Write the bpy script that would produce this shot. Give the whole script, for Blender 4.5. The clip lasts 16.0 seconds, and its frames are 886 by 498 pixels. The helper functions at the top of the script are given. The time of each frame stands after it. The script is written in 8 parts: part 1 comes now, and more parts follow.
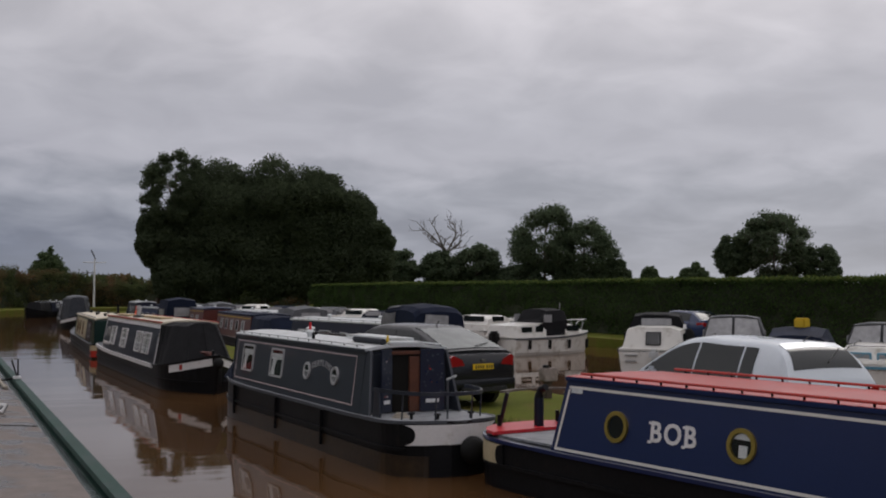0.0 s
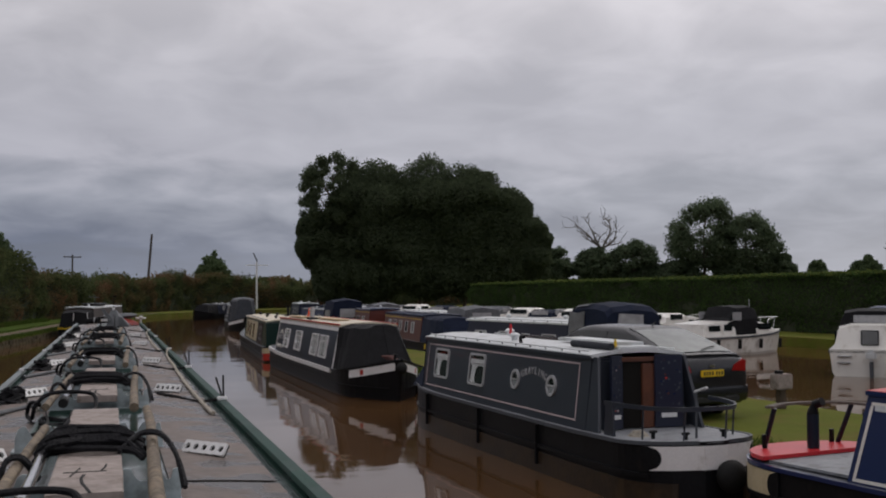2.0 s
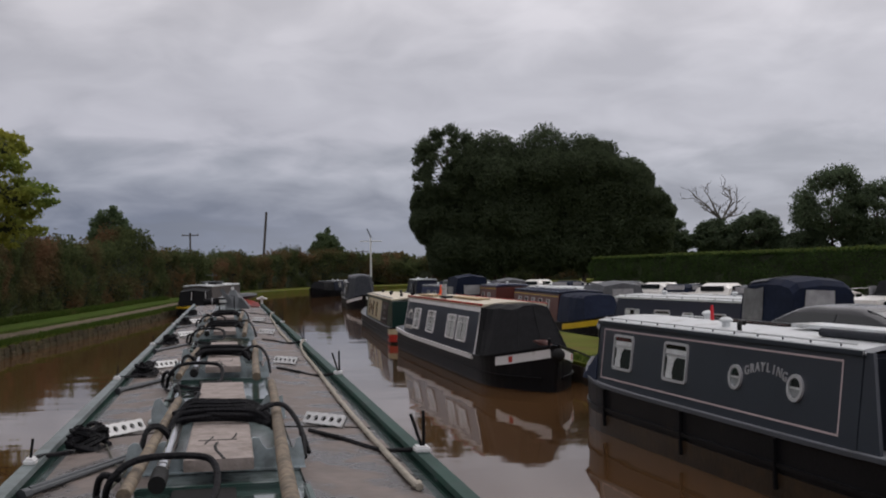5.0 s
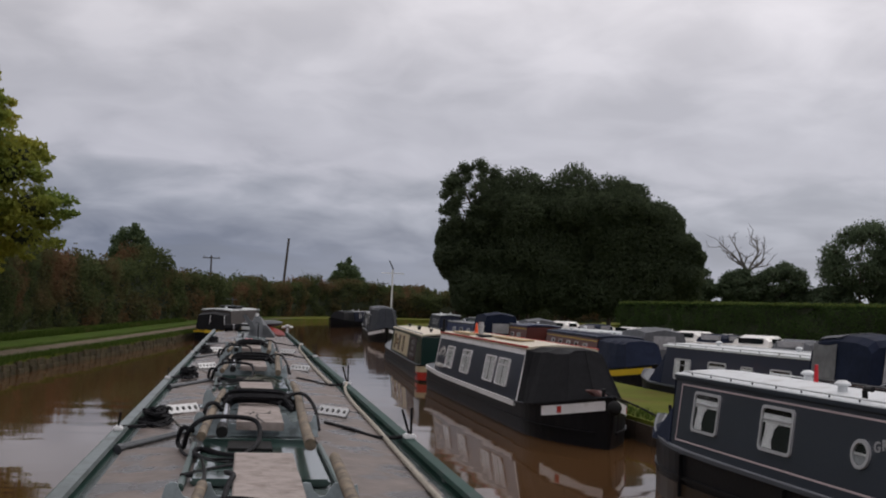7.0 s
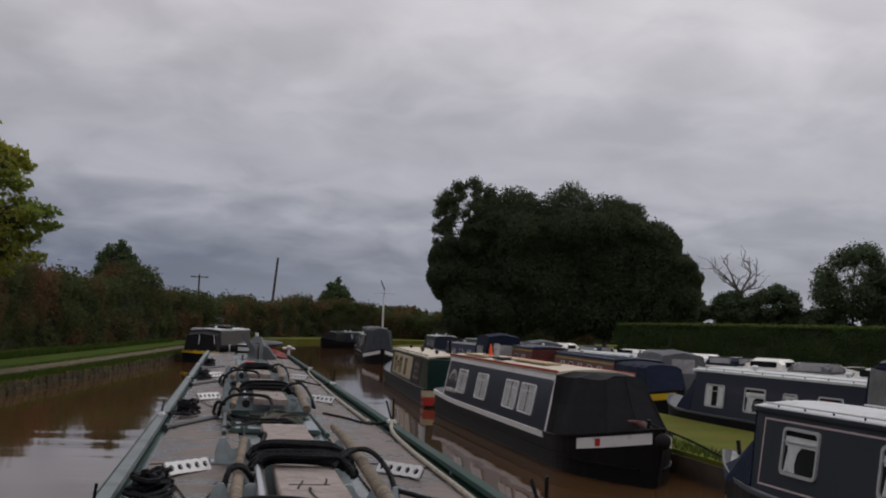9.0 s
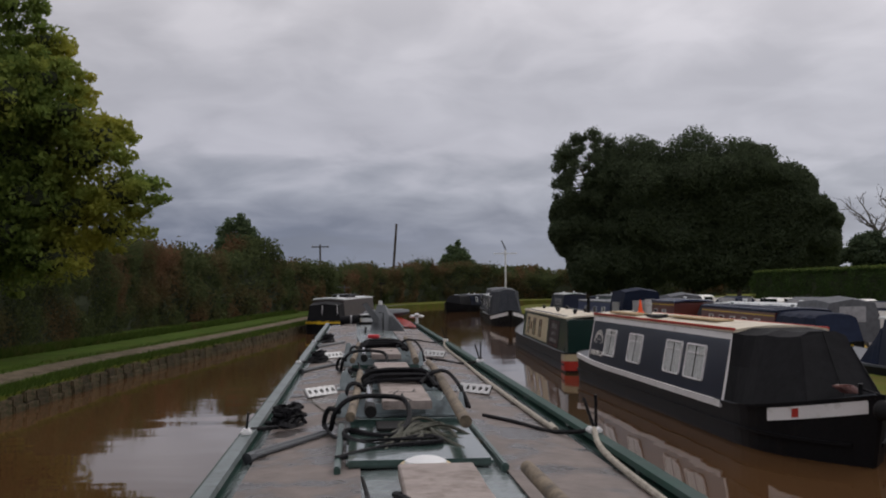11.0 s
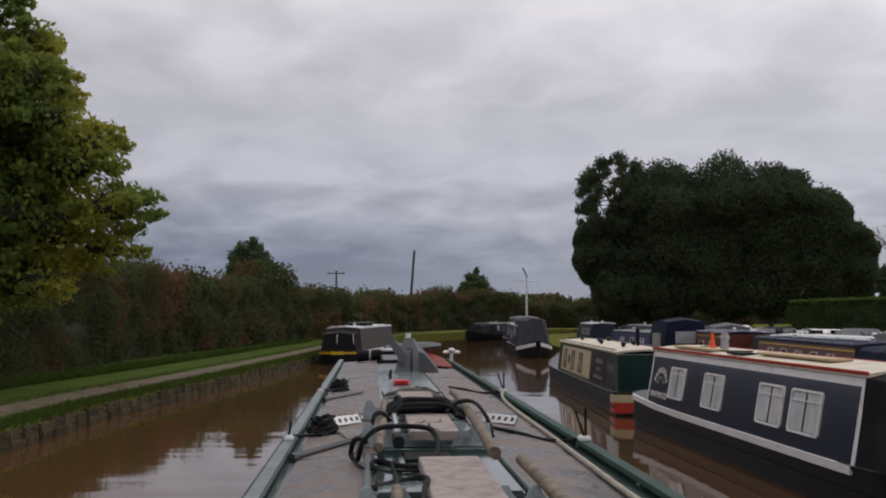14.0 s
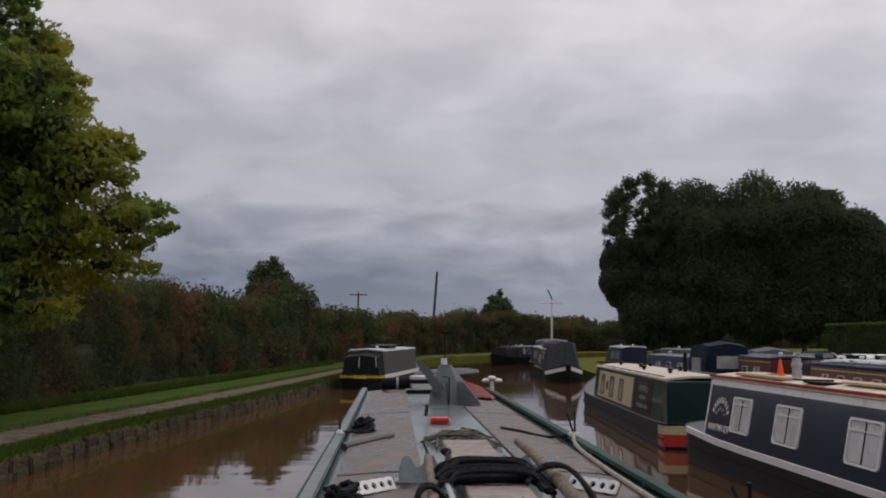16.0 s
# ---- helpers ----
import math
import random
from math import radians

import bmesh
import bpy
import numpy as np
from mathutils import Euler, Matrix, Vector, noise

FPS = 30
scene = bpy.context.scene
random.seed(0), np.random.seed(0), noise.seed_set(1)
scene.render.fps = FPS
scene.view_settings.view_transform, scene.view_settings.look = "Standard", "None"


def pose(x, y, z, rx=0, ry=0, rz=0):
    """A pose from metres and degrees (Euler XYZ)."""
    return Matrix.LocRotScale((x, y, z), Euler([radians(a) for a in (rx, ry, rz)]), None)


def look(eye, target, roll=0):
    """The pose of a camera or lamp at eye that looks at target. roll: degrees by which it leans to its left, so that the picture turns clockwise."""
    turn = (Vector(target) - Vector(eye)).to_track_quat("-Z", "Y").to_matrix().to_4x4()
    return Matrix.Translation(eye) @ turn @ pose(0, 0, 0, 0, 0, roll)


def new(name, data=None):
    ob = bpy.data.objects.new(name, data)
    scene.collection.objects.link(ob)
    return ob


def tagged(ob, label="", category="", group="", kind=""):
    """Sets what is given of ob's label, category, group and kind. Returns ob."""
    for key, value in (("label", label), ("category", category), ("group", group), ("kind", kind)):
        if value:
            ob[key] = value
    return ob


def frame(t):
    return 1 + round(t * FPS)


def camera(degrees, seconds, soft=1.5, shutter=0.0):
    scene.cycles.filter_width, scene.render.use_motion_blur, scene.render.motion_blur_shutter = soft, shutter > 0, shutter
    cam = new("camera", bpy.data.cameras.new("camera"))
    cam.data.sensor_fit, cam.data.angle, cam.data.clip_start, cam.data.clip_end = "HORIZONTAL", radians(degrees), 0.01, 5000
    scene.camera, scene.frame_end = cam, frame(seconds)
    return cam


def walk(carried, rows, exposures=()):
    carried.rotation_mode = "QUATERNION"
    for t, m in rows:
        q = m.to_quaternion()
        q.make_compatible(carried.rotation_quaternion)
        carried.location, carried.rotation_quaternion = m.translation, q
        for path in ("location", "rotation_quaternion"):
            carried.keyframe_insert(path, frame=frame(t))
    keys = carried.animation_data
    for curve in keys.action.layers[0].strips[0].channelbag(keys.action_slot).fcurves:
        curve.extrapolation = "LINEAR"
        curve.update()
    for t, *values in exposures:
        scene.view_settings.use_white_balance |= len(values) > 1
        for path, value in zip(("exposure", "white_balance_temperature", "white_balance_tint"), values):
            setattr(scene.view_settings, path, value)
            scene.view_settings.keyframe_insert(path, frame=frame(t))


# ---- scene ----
cam = camera(46.0, 16.0, soft=2.0)
PATH = [
    (0, (0.367, -0.000, 2.633), (1.237, 1.798, 2.720), 0.48),
    (0.5, (0.336, 0.674, 2.614), (1.094, 2.522, 2.714), 0.02),
    (1, (0.301, 1.254, 2.609), (1.006, 3.124, 2.684), 0.03),
    (1.5, (0.274, 1.856, 2.611), (0.957, 3.735, 2.685), -0.36),
    (2, (0.241, 2.435, 2.620), (0.847, 4.339, 2.704), -0.25),
    (2.5, (0.197, 2.973, 2.624), (0.786, 4.883, 2.710), -0.59),
    (3, (0.185, 3.517, 2.628), (0.745, 5.435, 2.713), -0.91),
    (3.5, (0.180, 4.093, 2.622), (0.720, 6.018, 2.681), -0.07),
    (4, (0.182, 4.702, 2.628), (0.694, 6.634, 2.690), -0.03),
    (4.5, (0.186, 5.302, 2.632), (0.658, 7.246, 2.665), 0.46),
    (5, (0.198, 5.910, 2.643), (0.603, 7.869, 2.681), -0.80),
    (7.5, (-0.027, 8.519, 2.626), (0.368, 10.476, 2.756), 3.38),
    (8, (-0.102, 9.087, 2.623), (0.374, 11.024, 2.781), 3.68),
    (8.5, (-0.167, 9.756, 2.606), (0.290, 11.695, 2.783), 3.68),
    (9, (-0.184, 10.318, 2.569), (0.204, 12.274, 2.716), 2.47),
    (11.5, (-0.109, 13.948, 2.547), (-0.003, 15.944, 2.613), 0.07),
    (12, (-0.124, 14.605, 2.554), (-0.076, 16.604, 2.620), 0.50),
    (12.5, (-0.137, 15.142, 2.547), (-0.086, 17.140, 2.623), -0.47),
    (13, (-0.145, 15.796, 2.542), (-0.067, 17.793, 2.632), -0.04),
    (13.5, (-0.164, 16.425, 2.547), (-0.043, 18.419, 2.650), -0.30),
    (14, (-0.178, 17.048, 2.553), (-0.042, 19.040, 2.675), -0.10),
    (14.5, (-0.223, 17.573, 2.548), (-0.092, 19.563, 2.688), 0.40),
    (15, (-0.263, 18.127, 2.548), (-0.143, 20.118, 2.701), 0.11),
    (15.5, (-0.276, 18.649, 2.544), (-0.178, 20.640, 2.704), 0.11),
    (16, (-0.268, 19.216, 2.542), (-0.174, 21.207, 2.707), 0.16),
]
walk(cam, [(t, look(eye, target, roll)) for t, eye, target, roll in PATH], ((0, -0.12), (2, -0.06), (4, 0.0), (5, 0.08), (7.5, 0.11), (8, 0.0), (8.5, -0.1), (9, -0.18), (10, -0.06), (11.5, 0.12), (12.2, 0.24), (13, 0.26), (13.7, 0.2), (14.5, 0.06), (16, 0.0)))

# ---- sky, sun ----
SUN_AZ, SUN_EL = radians(60), radians(42)
world = bpy.data.worlds.new("overcast_sky")
scene.world = world
world.use_nodes = True
wn, wl = world.node_tree.nodes, world.node_tree.links
wn.clear()


def wnode(kind, **inputs):
    n = wn.new(kind)
    for k, v in inputs.items():
        n.inputs[k].default_value = v
    return n


w_out = wnode("ShaderNodeOutputWorld")
w_bg = wnode("ShaderNodeBackground", Strength=1.0)
w_coord = wnode("ShaderNodeTexCoord")
w_sky = wnode("ShaderNodeTexSky")
w_sky.sky_type = "NISHITA"
w_sky.sun_disc = False
w_sky.sun_elevation, w_sky.sun_rotation = SUN_EL, SUN_AZ
w_sky.dust_density, w_sky.ozone_density = 4.0, 1.0
w_scale = wnode("ShaderNodeMixRGB")
w_scale.blend_type = "MULTIPLY"
w_scale.inputs[0].default_value = 1.0
w_scale.inputs[2].default_value = (0.05, 0.05, 0.05, 1)
wl.new(w_sky.outputs[0], w_scale.inputs[1])
# cloud sheets: stretched flat towards the horizon
w_sep = wnode("ShaderNodeSeparateXYZ")
wl.new(w_coord.outputs["Generated"], w_sep.inputs[0])
w_z = wnode("ShaderNodeMath")
w_z.operation = "ADD"
w_z.inputs[1].default_value = 0.26
wl.new(w_sep.outputs[2], w_z.inputs[0])
w_zc = wnode("ShaderNodeMath")
w_zc.operation = "MAXIMUM"
w_zc.inputs[1].default_value = 0.1
wl.new(w_z.outputs[0], w_zc.inputs[0])
w_div = wnode("ShaderNodeVectorMath")
w_div.operation = "DIVIDE"
w_cz = wnode("ShaderNodeCombineXYZ")
for i in range(3):
    wl.new(w_zc.outputs[0], w_cz.inputs[i])
wl.new(w_coord.outputs["Generated"], w_div.inputs[0])
wl.new(w_cz.outputs[0], w_div.inputs[1])
w_n1 = wnode("ShaderNodeTexNoise", Scale=4.4, Detail=10.0, Roughness=0.47, Distortion=0.35)
wl.new(w_div.outputs[0], w_n1.inputs["Vector"])
w_n2 = wnode("ShaderNodeTexNoise", Scale=0.5, Detail=3.0, Roughness=0.5)
wl.new(w_div.outputs[0], w_n2.inputs["Vector"])
w_mixn = wnode("ShaderNodeMixRGB")
w_mixn.inputs[0].default_value = 0.42
wl.new(w_n1.outputs[0], w_mixn.inputs[1])
wl.new(w_n2.outputs[0], w_mixn.inputs[2])
# the sheet is thick and blue-grey low down, paler above; ragged by the cloud noise
w_off = wnode("ShaderNodeMath")
w_off.operation = "MULTIPLY_ADD"
w_off.inputs[1].default_value = 0.17
wl.new(w_mixn.outputs[0], w_off.inputs[0])
w_zo = wnode("ShaderNodeMath")
w_zo.operation = "ADD"
w_zo.inputs[1].default_value = -0.085
wl.new(w_sep.outputs[2], w_zo.inputs[0])
wl.new(w_zo.outputs[0], w_off.inputs[2])
w_two = wnode("ShaderNodeMath")
w_two.operation = "MULTIPLY"
w_two.inputs[1].default_value = 2.0
wl.new(w_off.outputs[0], w_two.inputs[0])
w_ramp = wnode("ShaderNodeValToRGB")
stops = ((0.0, (0.235, 0.26, 0.325)), (0.10, (0.21, 0.237, 0.315)), (0.20, (0.37, 0.388, 0.46)), (0.27, (0.515, 0.515, 0.585)), (0.38, (0.515, 0.512, 0.57)), (0.60, (0.705, 0.682, 0.725)), (1.0, (0.80, 0.77, 0.80)))
w_ramp.color_ramp.elements[0].position, w_ramp.color_ramp.elements[1].position = 0.0, 1.0
for at_, col_ in stops[1:-1]:
    w_ramp.color_ramp.elements.new(at_)
for e_, (at_, col_) in zip(w_ramp.color_ramp.elements, stops):
    e_.position, e_.color = at_, (*col_, 1)
wl.new(w_two.outputs[0], w_ramp.inputs[0])
w_low = wnode("ShaderNodeMapRange", **{"From Min": 0.02, "From Max": 0.24, "To Min": 1.0, "To Max": 0.0})
wl.new(w_sep.outputs[2], w_low.inputs[0])
w_dir = wnode("ShaderNodeVectorMath")
w_dir.operation = "DOT_PRODUCT"
w_dir.inputs[1].default_value = (math.sin(SUN_AZ), math.cos(SUN_AZ), 0.0)
wl.new(w_coord.outputs["Generated"], w_dir.inputs[0])
w_side = wnode("ShaderNodeMapRange", **{"From Min": 0.45, "From Max": 0.95, "To Min": 0.0, "To Max": 0.85})
wl.new(w_dir.outputs["Value"], w_side.inputs[0])
w_fac = wnode("ShaderNodeMath")
w_fac.operation = "MULTIPLY"
wl.new(w_low.outputs[0], w_fac.inputs[0])
wl.new(w_side.outputs[0], w_fac.inputs[1])
w_dark = wnode("ShaderNodeMixRGB")
w_dark.inputs[2].default_value = (0.45, 0.455, 0.50, 1)
wl.new(w_fac.outputs[0], w_dark.inputs[0])
wl.new(w_ramp.outputs[0], w_dark.inputs[1])
w_con = wnode("ShaderNodeMapRange", **{"From Min": 0.35, "From Max": 0.65, "To Min": 0.92, "To Max": 1.09})
wl.new(w_n1.outputs[0], w_con.inputs[0])
w_top = wnode("ShaderNodeMapRange", **{"From Min": 0.28, "From Max": 0.9, "To Min": 1.0, "To Max": 1.28})
wl.new(w_sep.outputs[2], w_top.inputs[0])
w_gain = wnode("ShaderNodeMath")
w_gain.operation = "MULTIPLY"
wl.new(w_con.outputs[0], w_gain.inputs[0])
wl.new(w_top.outputs[0], w_gain.inputs[1])
# brighter towards the hidden sun
w_glow = wnode("ShaderNodeMapRange", **{"From Min": 0.1, "From Max": 0.95, "To Min": 0.82, "To Max": 1.05})
wl.new(w_dir.outputs["Value"], w_glow.inputs[0])
w_all = wnode("ShaderNodeMath")
w_all.operation = "MULTIPLY"
wl.new(w_gain.outputs[0], w_all.inputs[0])
wl.new(w_glow.outputs[0], w_all.inputs[1])
w_lift = wnode("ShaderNodeVectorMath")
w_lift.operation = "SCALE"
wl.new(w_dark.outputs[0], w_lift.inputs[0])
wl.new(w_all.outputs[0], w_lift.inputs["Scale"])
w_mix = wnode("ShaderNodeMixRGB")
w_mix.inputs[0].default_value = 0.93
wl.new(w_scale.outputs[0], w_mix.inputs[1])
wl.new(w_lift.outputs[0], w_mix.inputs[2])
wl.new(w_mix.outputs[0], w_bg.inputs[0])
wl.new(w_bg.outputs[0], w_out.inputs[0])

sun = new("sun", bpy.data.lights.new("sun", "SUN"))
sun.data.energy, sun.data.angle, sun.data.color = 0.5, radians(25), (1.0, 0.95, 0.9)
sun.matrix_world = look((math.sin(SUN_AZ) * 50, math.cos(SUN_AZ) * 50, 50 * math.tan(SUN_EL)), (0, 0, 0))


# ---- materials ----
def mat(name, col, rough=0.55, metal=0.0, var=0.18, scale=2.0, bump=0.0, bscale=45.0, stain=None, amount=0.5, coat=0.0, island=0.0, piece=0.0, spec=0.5):
    """A surface with two scales of variation. stain: a second colour in patches."""
    m = bpy.data.materials.new(name)
    m.use_nodes = True
    nt = m.node_tree
    n, l = nt.nodes, nt.links
    b = n["Principled BSDF"]
    b.inputs["Roughness"].default_value, b.inputs["Metallic"].default_value = rough, metal
    b.inputs["Coat Weight"].default_value, b.inputs["Specular IOR Level"].default_value = coat, spec
    co = n.new("ShaderNodeTexCoord")
    big, fine = n.new("ShaderNodeTexNoise"), n.new("ShaderNodeTexNoise")
    big.inputs["Scale"].default_value, big.inputs["Detail"].default_value = scale, 5
    fine.inputs["Scale"].default_value, fine.inputs["Detail"].default_value = bscale, 6
    for x in (big, fine):
        l.new(co.outputs["Object"], x.inputs["Vector"])
    mx = n.new("ShaderNodeMixRGB")
    mx.inputs[1].default_value = (*[c * (1 - var) for c in col], 1)
    mx.inputs[2].default_value = (*[min(1, c * (1 + var)) for c in col], 1)
    add = n.new("ShaderNodeMath")
    add.operation = "MULTIPLY_ADD"
    add.inputs[1].default_value, add.inputs[2].default_value = 0.5, 0.0
    l.new(fine.outputs[0], add.inputs[0])
    half = n.new("ShaderNodeMath")
    half.operation = "MULTIPLY_ADD"
    half.inputs[1].default_value = 0.5
    l.new(big.outputs[0], half.inputs[0])
    l.new(add.outputs[0], half.inputs[2])
    spread = n.new("ShaderNodeMapRange")
    spread.inputs["From Min"].default_value, spread.inputs["From Max"].default_value = 0.33, 0.67
    l.new(half.outputs[0], spread.inputs[0])
    l.new(spread.outputs[0], mx.inputs[0])
    out = mx.outputs[0]
    if stain:
        st = n.new("ShaderNodeMixRGB")
        st.inputs[2].default_value = (*stain, 1)
        ramp = n.new("ShaderNodeMapRange")
        ramp.inputs["From Min"].default_value, ramp.inputs["From Max"].default_value = 0.62 - 0.3 * amount, 0.78 - 0.25 * amount
        spot = n.new("ShaderNodeTexNoise")
        spot.inputs["Scale"].default_value, spot.inputs["Detail"].default_value, spot.inputs["Roughness"].default_value = scale * 1.7, 8, 0.65
        l.new(co.outputs["Object"], spot.inputs["Vector"])
        l.new(spot.outputs[0], ramp.inputs[0])
        l.new(ramp.outputs[0], st.inputs[0])
        l.new(out, st.inputs[1])
        out = st.outputs[0]
    if island or piece:
        rnd = n.new("ShaderNodeNewGeometry" if island else "ShaderNodeObjectInfo")
        hsv = n.new("ShaderNodeHueSaturation")
        rng = n.new("ShaderNodeMapRange")
        amt = island or piece
        rng.inputs["To Min"].default_value, rng.inputs["To Max"].default_value = 1 - amt, 1 + amt
        l.new(rnd.outputs["Random Per Island" if island else "Random"], rng.inputs[0])
        l.new(rng.outputs[0], hsv.inputs["Value"])
        l.new(out, hsv.inputs["Color"])
        out = hsv.outputs[0]
    l.new(out, b.inputs["Base Color"])
    if bump:
        bp = n.new("ShaderNodeBump")
        bp.inputs["Strength"].default_value, bp.inputs["Distance"].default_value = bump, 0.02
        l.new(fine.outputs[0], bp.inputs["Height"])
        l.new(bp.outputs[0], b.inputs["Normal"])
    return m


def leaf_mat(name, a, c, rust=None, amount=0.3, scale=0.25):
    """Leaves: two greens by leaf, with a third colour in drifts."""
    m = bpy.data.materials.new(name)
    m.use_nodes = True
    nt = m.node_tree
    n, l = nt.nodes, nt.links
    b = n["Principled BSDF"]
    b.inputs["Roughness"].default_value = 0.8
    b.inputs["Specular IOR Level"].default_value = 0.06
    g = n.new("ShaderNodeNewGeometry")
    mx = n.new("ShaderNodeMixRGB")
    mx.inputs[1].default_value, mx.inputs[2].default_value = (*a, 1), (*c, 1)
    l.new(g.outputs["Random Per Island"], mx.inputs[0])
    out = mx.outputs[0]
    if rust:
        co, nz, rp, st = n.new("ShaderNodeTexCoord"), n.new("ShaderNodeTexNoise"), n.new("ShaderNodeMapRange"), n.new("ShaderNodeMixRGB")
        nz.inputs["Scale"].default_value, nz.inputs["Detail"].default_value = scale, 3
        rp.inputs["From Min"].default_value, rp.inputs["From Max"].default_value = 0.62 - 0.3 * amount, 0.82 - 0.3 * amount
        st.inputs[2].default_value = (*rust, 1)
        l.new(co.outputs["Object"], nz.inputs["Vector"])
        l.new(nz.outputs[0], rp.inputs[0])
        l.new(rp.outputs[0], st.inputs[0])
        l.new(out, st.inputs[1])
        out = st.outputs[0]
    l.new(out, b.inputs["Base Color"])
    tr = n.new("ShaderNodeBsdfTranslucent")
    l.new(out, tr.inputs["Color"])
    ms = n.new("ShaderNodeMixShader")
    ms.inputs[0].default_value = 0.45
    l.new(b.outputs[0], ms.inputs[1])
    l.new(tr.outputs[0], ms.inputs[2])
    l.new(ms.outputs[0], n["Material Output"].inputs[0])
    return m


def glass_mat(name, tint=(0.95, 0.97, 0.97), rough=0.02):
    m = bpy.data.materials.new(name)
    m.use_nodes = True
    nt = m.node_tree
    n, l = nt.nodes, nt.links
    n.remove(n["Principled BSDF"])
    tr, gl, mx, fr = n.new("ShaderNodeBsdfTransparent"), n.new("ShaderNodeBsdfGlossy"), n.new("ShaderNodeMixShader"), n.new("ShaderNodeLayerWeight")
    tr.inputs[0].default_value = (*tint, 1)
    gl.inputs["Roughness"].default_value = rough
    fr.inputs[0].default_value = 0.5
    pw, sc = n.new("ShaderNodeMath"), n.new("ShaderNodeMath")
    pw.operation, sc.operation = "POWER", "MULTIPLY_ADD"
    pw.inputs[1].default_value, sc.inputs[1].default_value, sc.inputs[2].default_value = 5.0, 0.92, 0.08
    l.new(fr.outputs["Facing"], pw.inputs[0])
    l.new(pw.outputs[0], sc.inputs[0])
    l.new(sc.outputs[0], mx.inputs[0])
    l.new(tr.outputs[0], mx.inputs[1])
    l.new(gl.outputs[0], mx.inputs[2])
    l.new(mx.outputs[0], n["Material Output"].inputs[0])
    return m


def water_mat():
    m = bpy.data.materials.new("silty_canal_water")
    m.use_nodes = True
    nt = m.node_tree
    n, l = nt.nodes, nt.links
    b = n["Principled BSDF"]
    b.inputs["Roughness"].default_value = 0.035
    b.inputs["IOR"].default_value = 1.33
    co = n.new("ShaderNodeTexCoord")
    silt = n.new("ShaderNodeTexNoise")
    silt.inputs["Scale"].default_value, silt.inputs["Detail"].default_value = 0.12, 4
    mx = n.new("ShaderNodeMixRGB")
    mx.inputs[1].default_value, mx.inputs[2].default_value = (0.074, 0.037, 0.015, 1), (0.100, 0.051, 0.021, 1)
    l.new(co.outputs["Object"], silt.inputs["Vector"])
    l.new(silt.outputs[0], mx.inputs[0])
    l.new(mx.outputs[0], b.inputs["Base Color"])
    mp = n.new("ShaderNodeMapping")
    mp.inputs["Scale"].default_value = (0.55, 1.6, 1.0)
    mp.inputs["Rotation"].default_value = (0, 0, radians(12))
    l.new(co.outputs["Object"], mp.inputs[0])
    swell, chop = n.new("ShaderNodeTexNoise"), n.new("ShaderNodeTexNoise")
    swell.inputs["Scale"].default_value, swell.inputs["Detail"].default_value = 0.42, 2
    chop.inputs["Scale"].default_value, chop.inputs["Detail"].default_value = 2.3, 3
    for x in (swell, chop):
        l.new(mp.outputs[0], x.inputs["Vector"])
    b1, b2 = n.new("ShaderNodeBump"), n.new("ShaderNodeBump")
    b1.inputs["Strength"].default_value, b1.inputs["Distance"].default_value = 0.13, 0.07
    b2.inputs["Strength"].default_value, b2.inputs["Distance"].default_value = 0.05, 0.012
    l.new(swell.outputs[0], b1.inputs["Height"])
    l.new(chop.outputs[0], b2.inputs["Height"])
    l.new(b1.outputs[0], b2.inputs["Normal"])
    l.new(b2.outputs[0], b.inputs["Normal"])
    return m


WATER = water_mat()
GRASS = mat("mown_grass", (0.098, 0.112, 0.018), 0.9, var=0.35, scale=0.5, bump=0.5, bscale=30, stain=(0.125, 0.10, 0.03), amount=0.45, spec=0.05)
VERGE = mat("long_verge_grass", (0.050, 0.082, 0.014), 0.95, var=0.4, scale=0.8, bump=0.7, bscale=22, stain=(0.075, 0.075, 0.022), amount=0.35, spec=0.03)
BLADES = leaf_mat("grass_blades", (0.042, 0.075, 0.014), (0.080, 0.115, 0.024), (0.12, 0.11, 0.04), 0.25, 0.7)
GRAVEL = mat("towpath_gravel", (0.1436, 0.1148, 0.08265), 0.95, var=0.3, scale=1.2, bump=0.6, bscale=60, stain=(0.0696, 0.05742, 0.0348), amount=0.45, spec=0.1)
STONE = mat("weathered_bank_stone", (0.095, 0.068, 0.042), 0.9, var=0.35, scale=3, bump=0.8, bscale=18, stain=(0.03, 0.034, 0.012), amount=0.7, piece=0.3, spec=0.2)
PILING = mat("wet_timber_piling", (0.07, 0.05, 0.035), 0.8, var=0.4, scale=2, bump=0.5, bscale=20)
BLACK = mat("blacked_hull_steel", (0.0091, 0.0091, 0.0104), 0.42, var=0.3, scale=1.5, bump=0.12, bscale=20, stain=(0.020, 0.017, 0.015), amount=0.2, spec=0.15)
RUBBER = mat("black_rubber", (0.012, 0.012, 0.012), 0.7, var=0.3, bump=0.2, spec=0.2)
SLATE = mat("slate_grey_boat_paint", (0.030, 0.035, 0.047), 0.33, var=0.12, scale=1, coat=0.2)
SLATE2 = mat("mid_grey_deck_paint", (0.065, 0.072, 0.085), 0.5, var=0.2, scale=2, bump=0.15)
DECKGREY = mat("light_grey_deck_paint", (0.22, 0.23, 0.25), 0.5, var=0.2, scale=3, bump=0.15, stain=(0.11, 0.11, 0.11), amount=0.4)
INDIGO = mat("dark_blue_grey_boat_paint", (0.014, 0.018, 0.036), 0.3, var=0.12, scale=1, coat=0.2, spec=0.4)
NAVY = mat("navy_boat_paint", (0.013, 0.024, 0.086), 0.28, var=0.12, scale=1, coat=0.3)
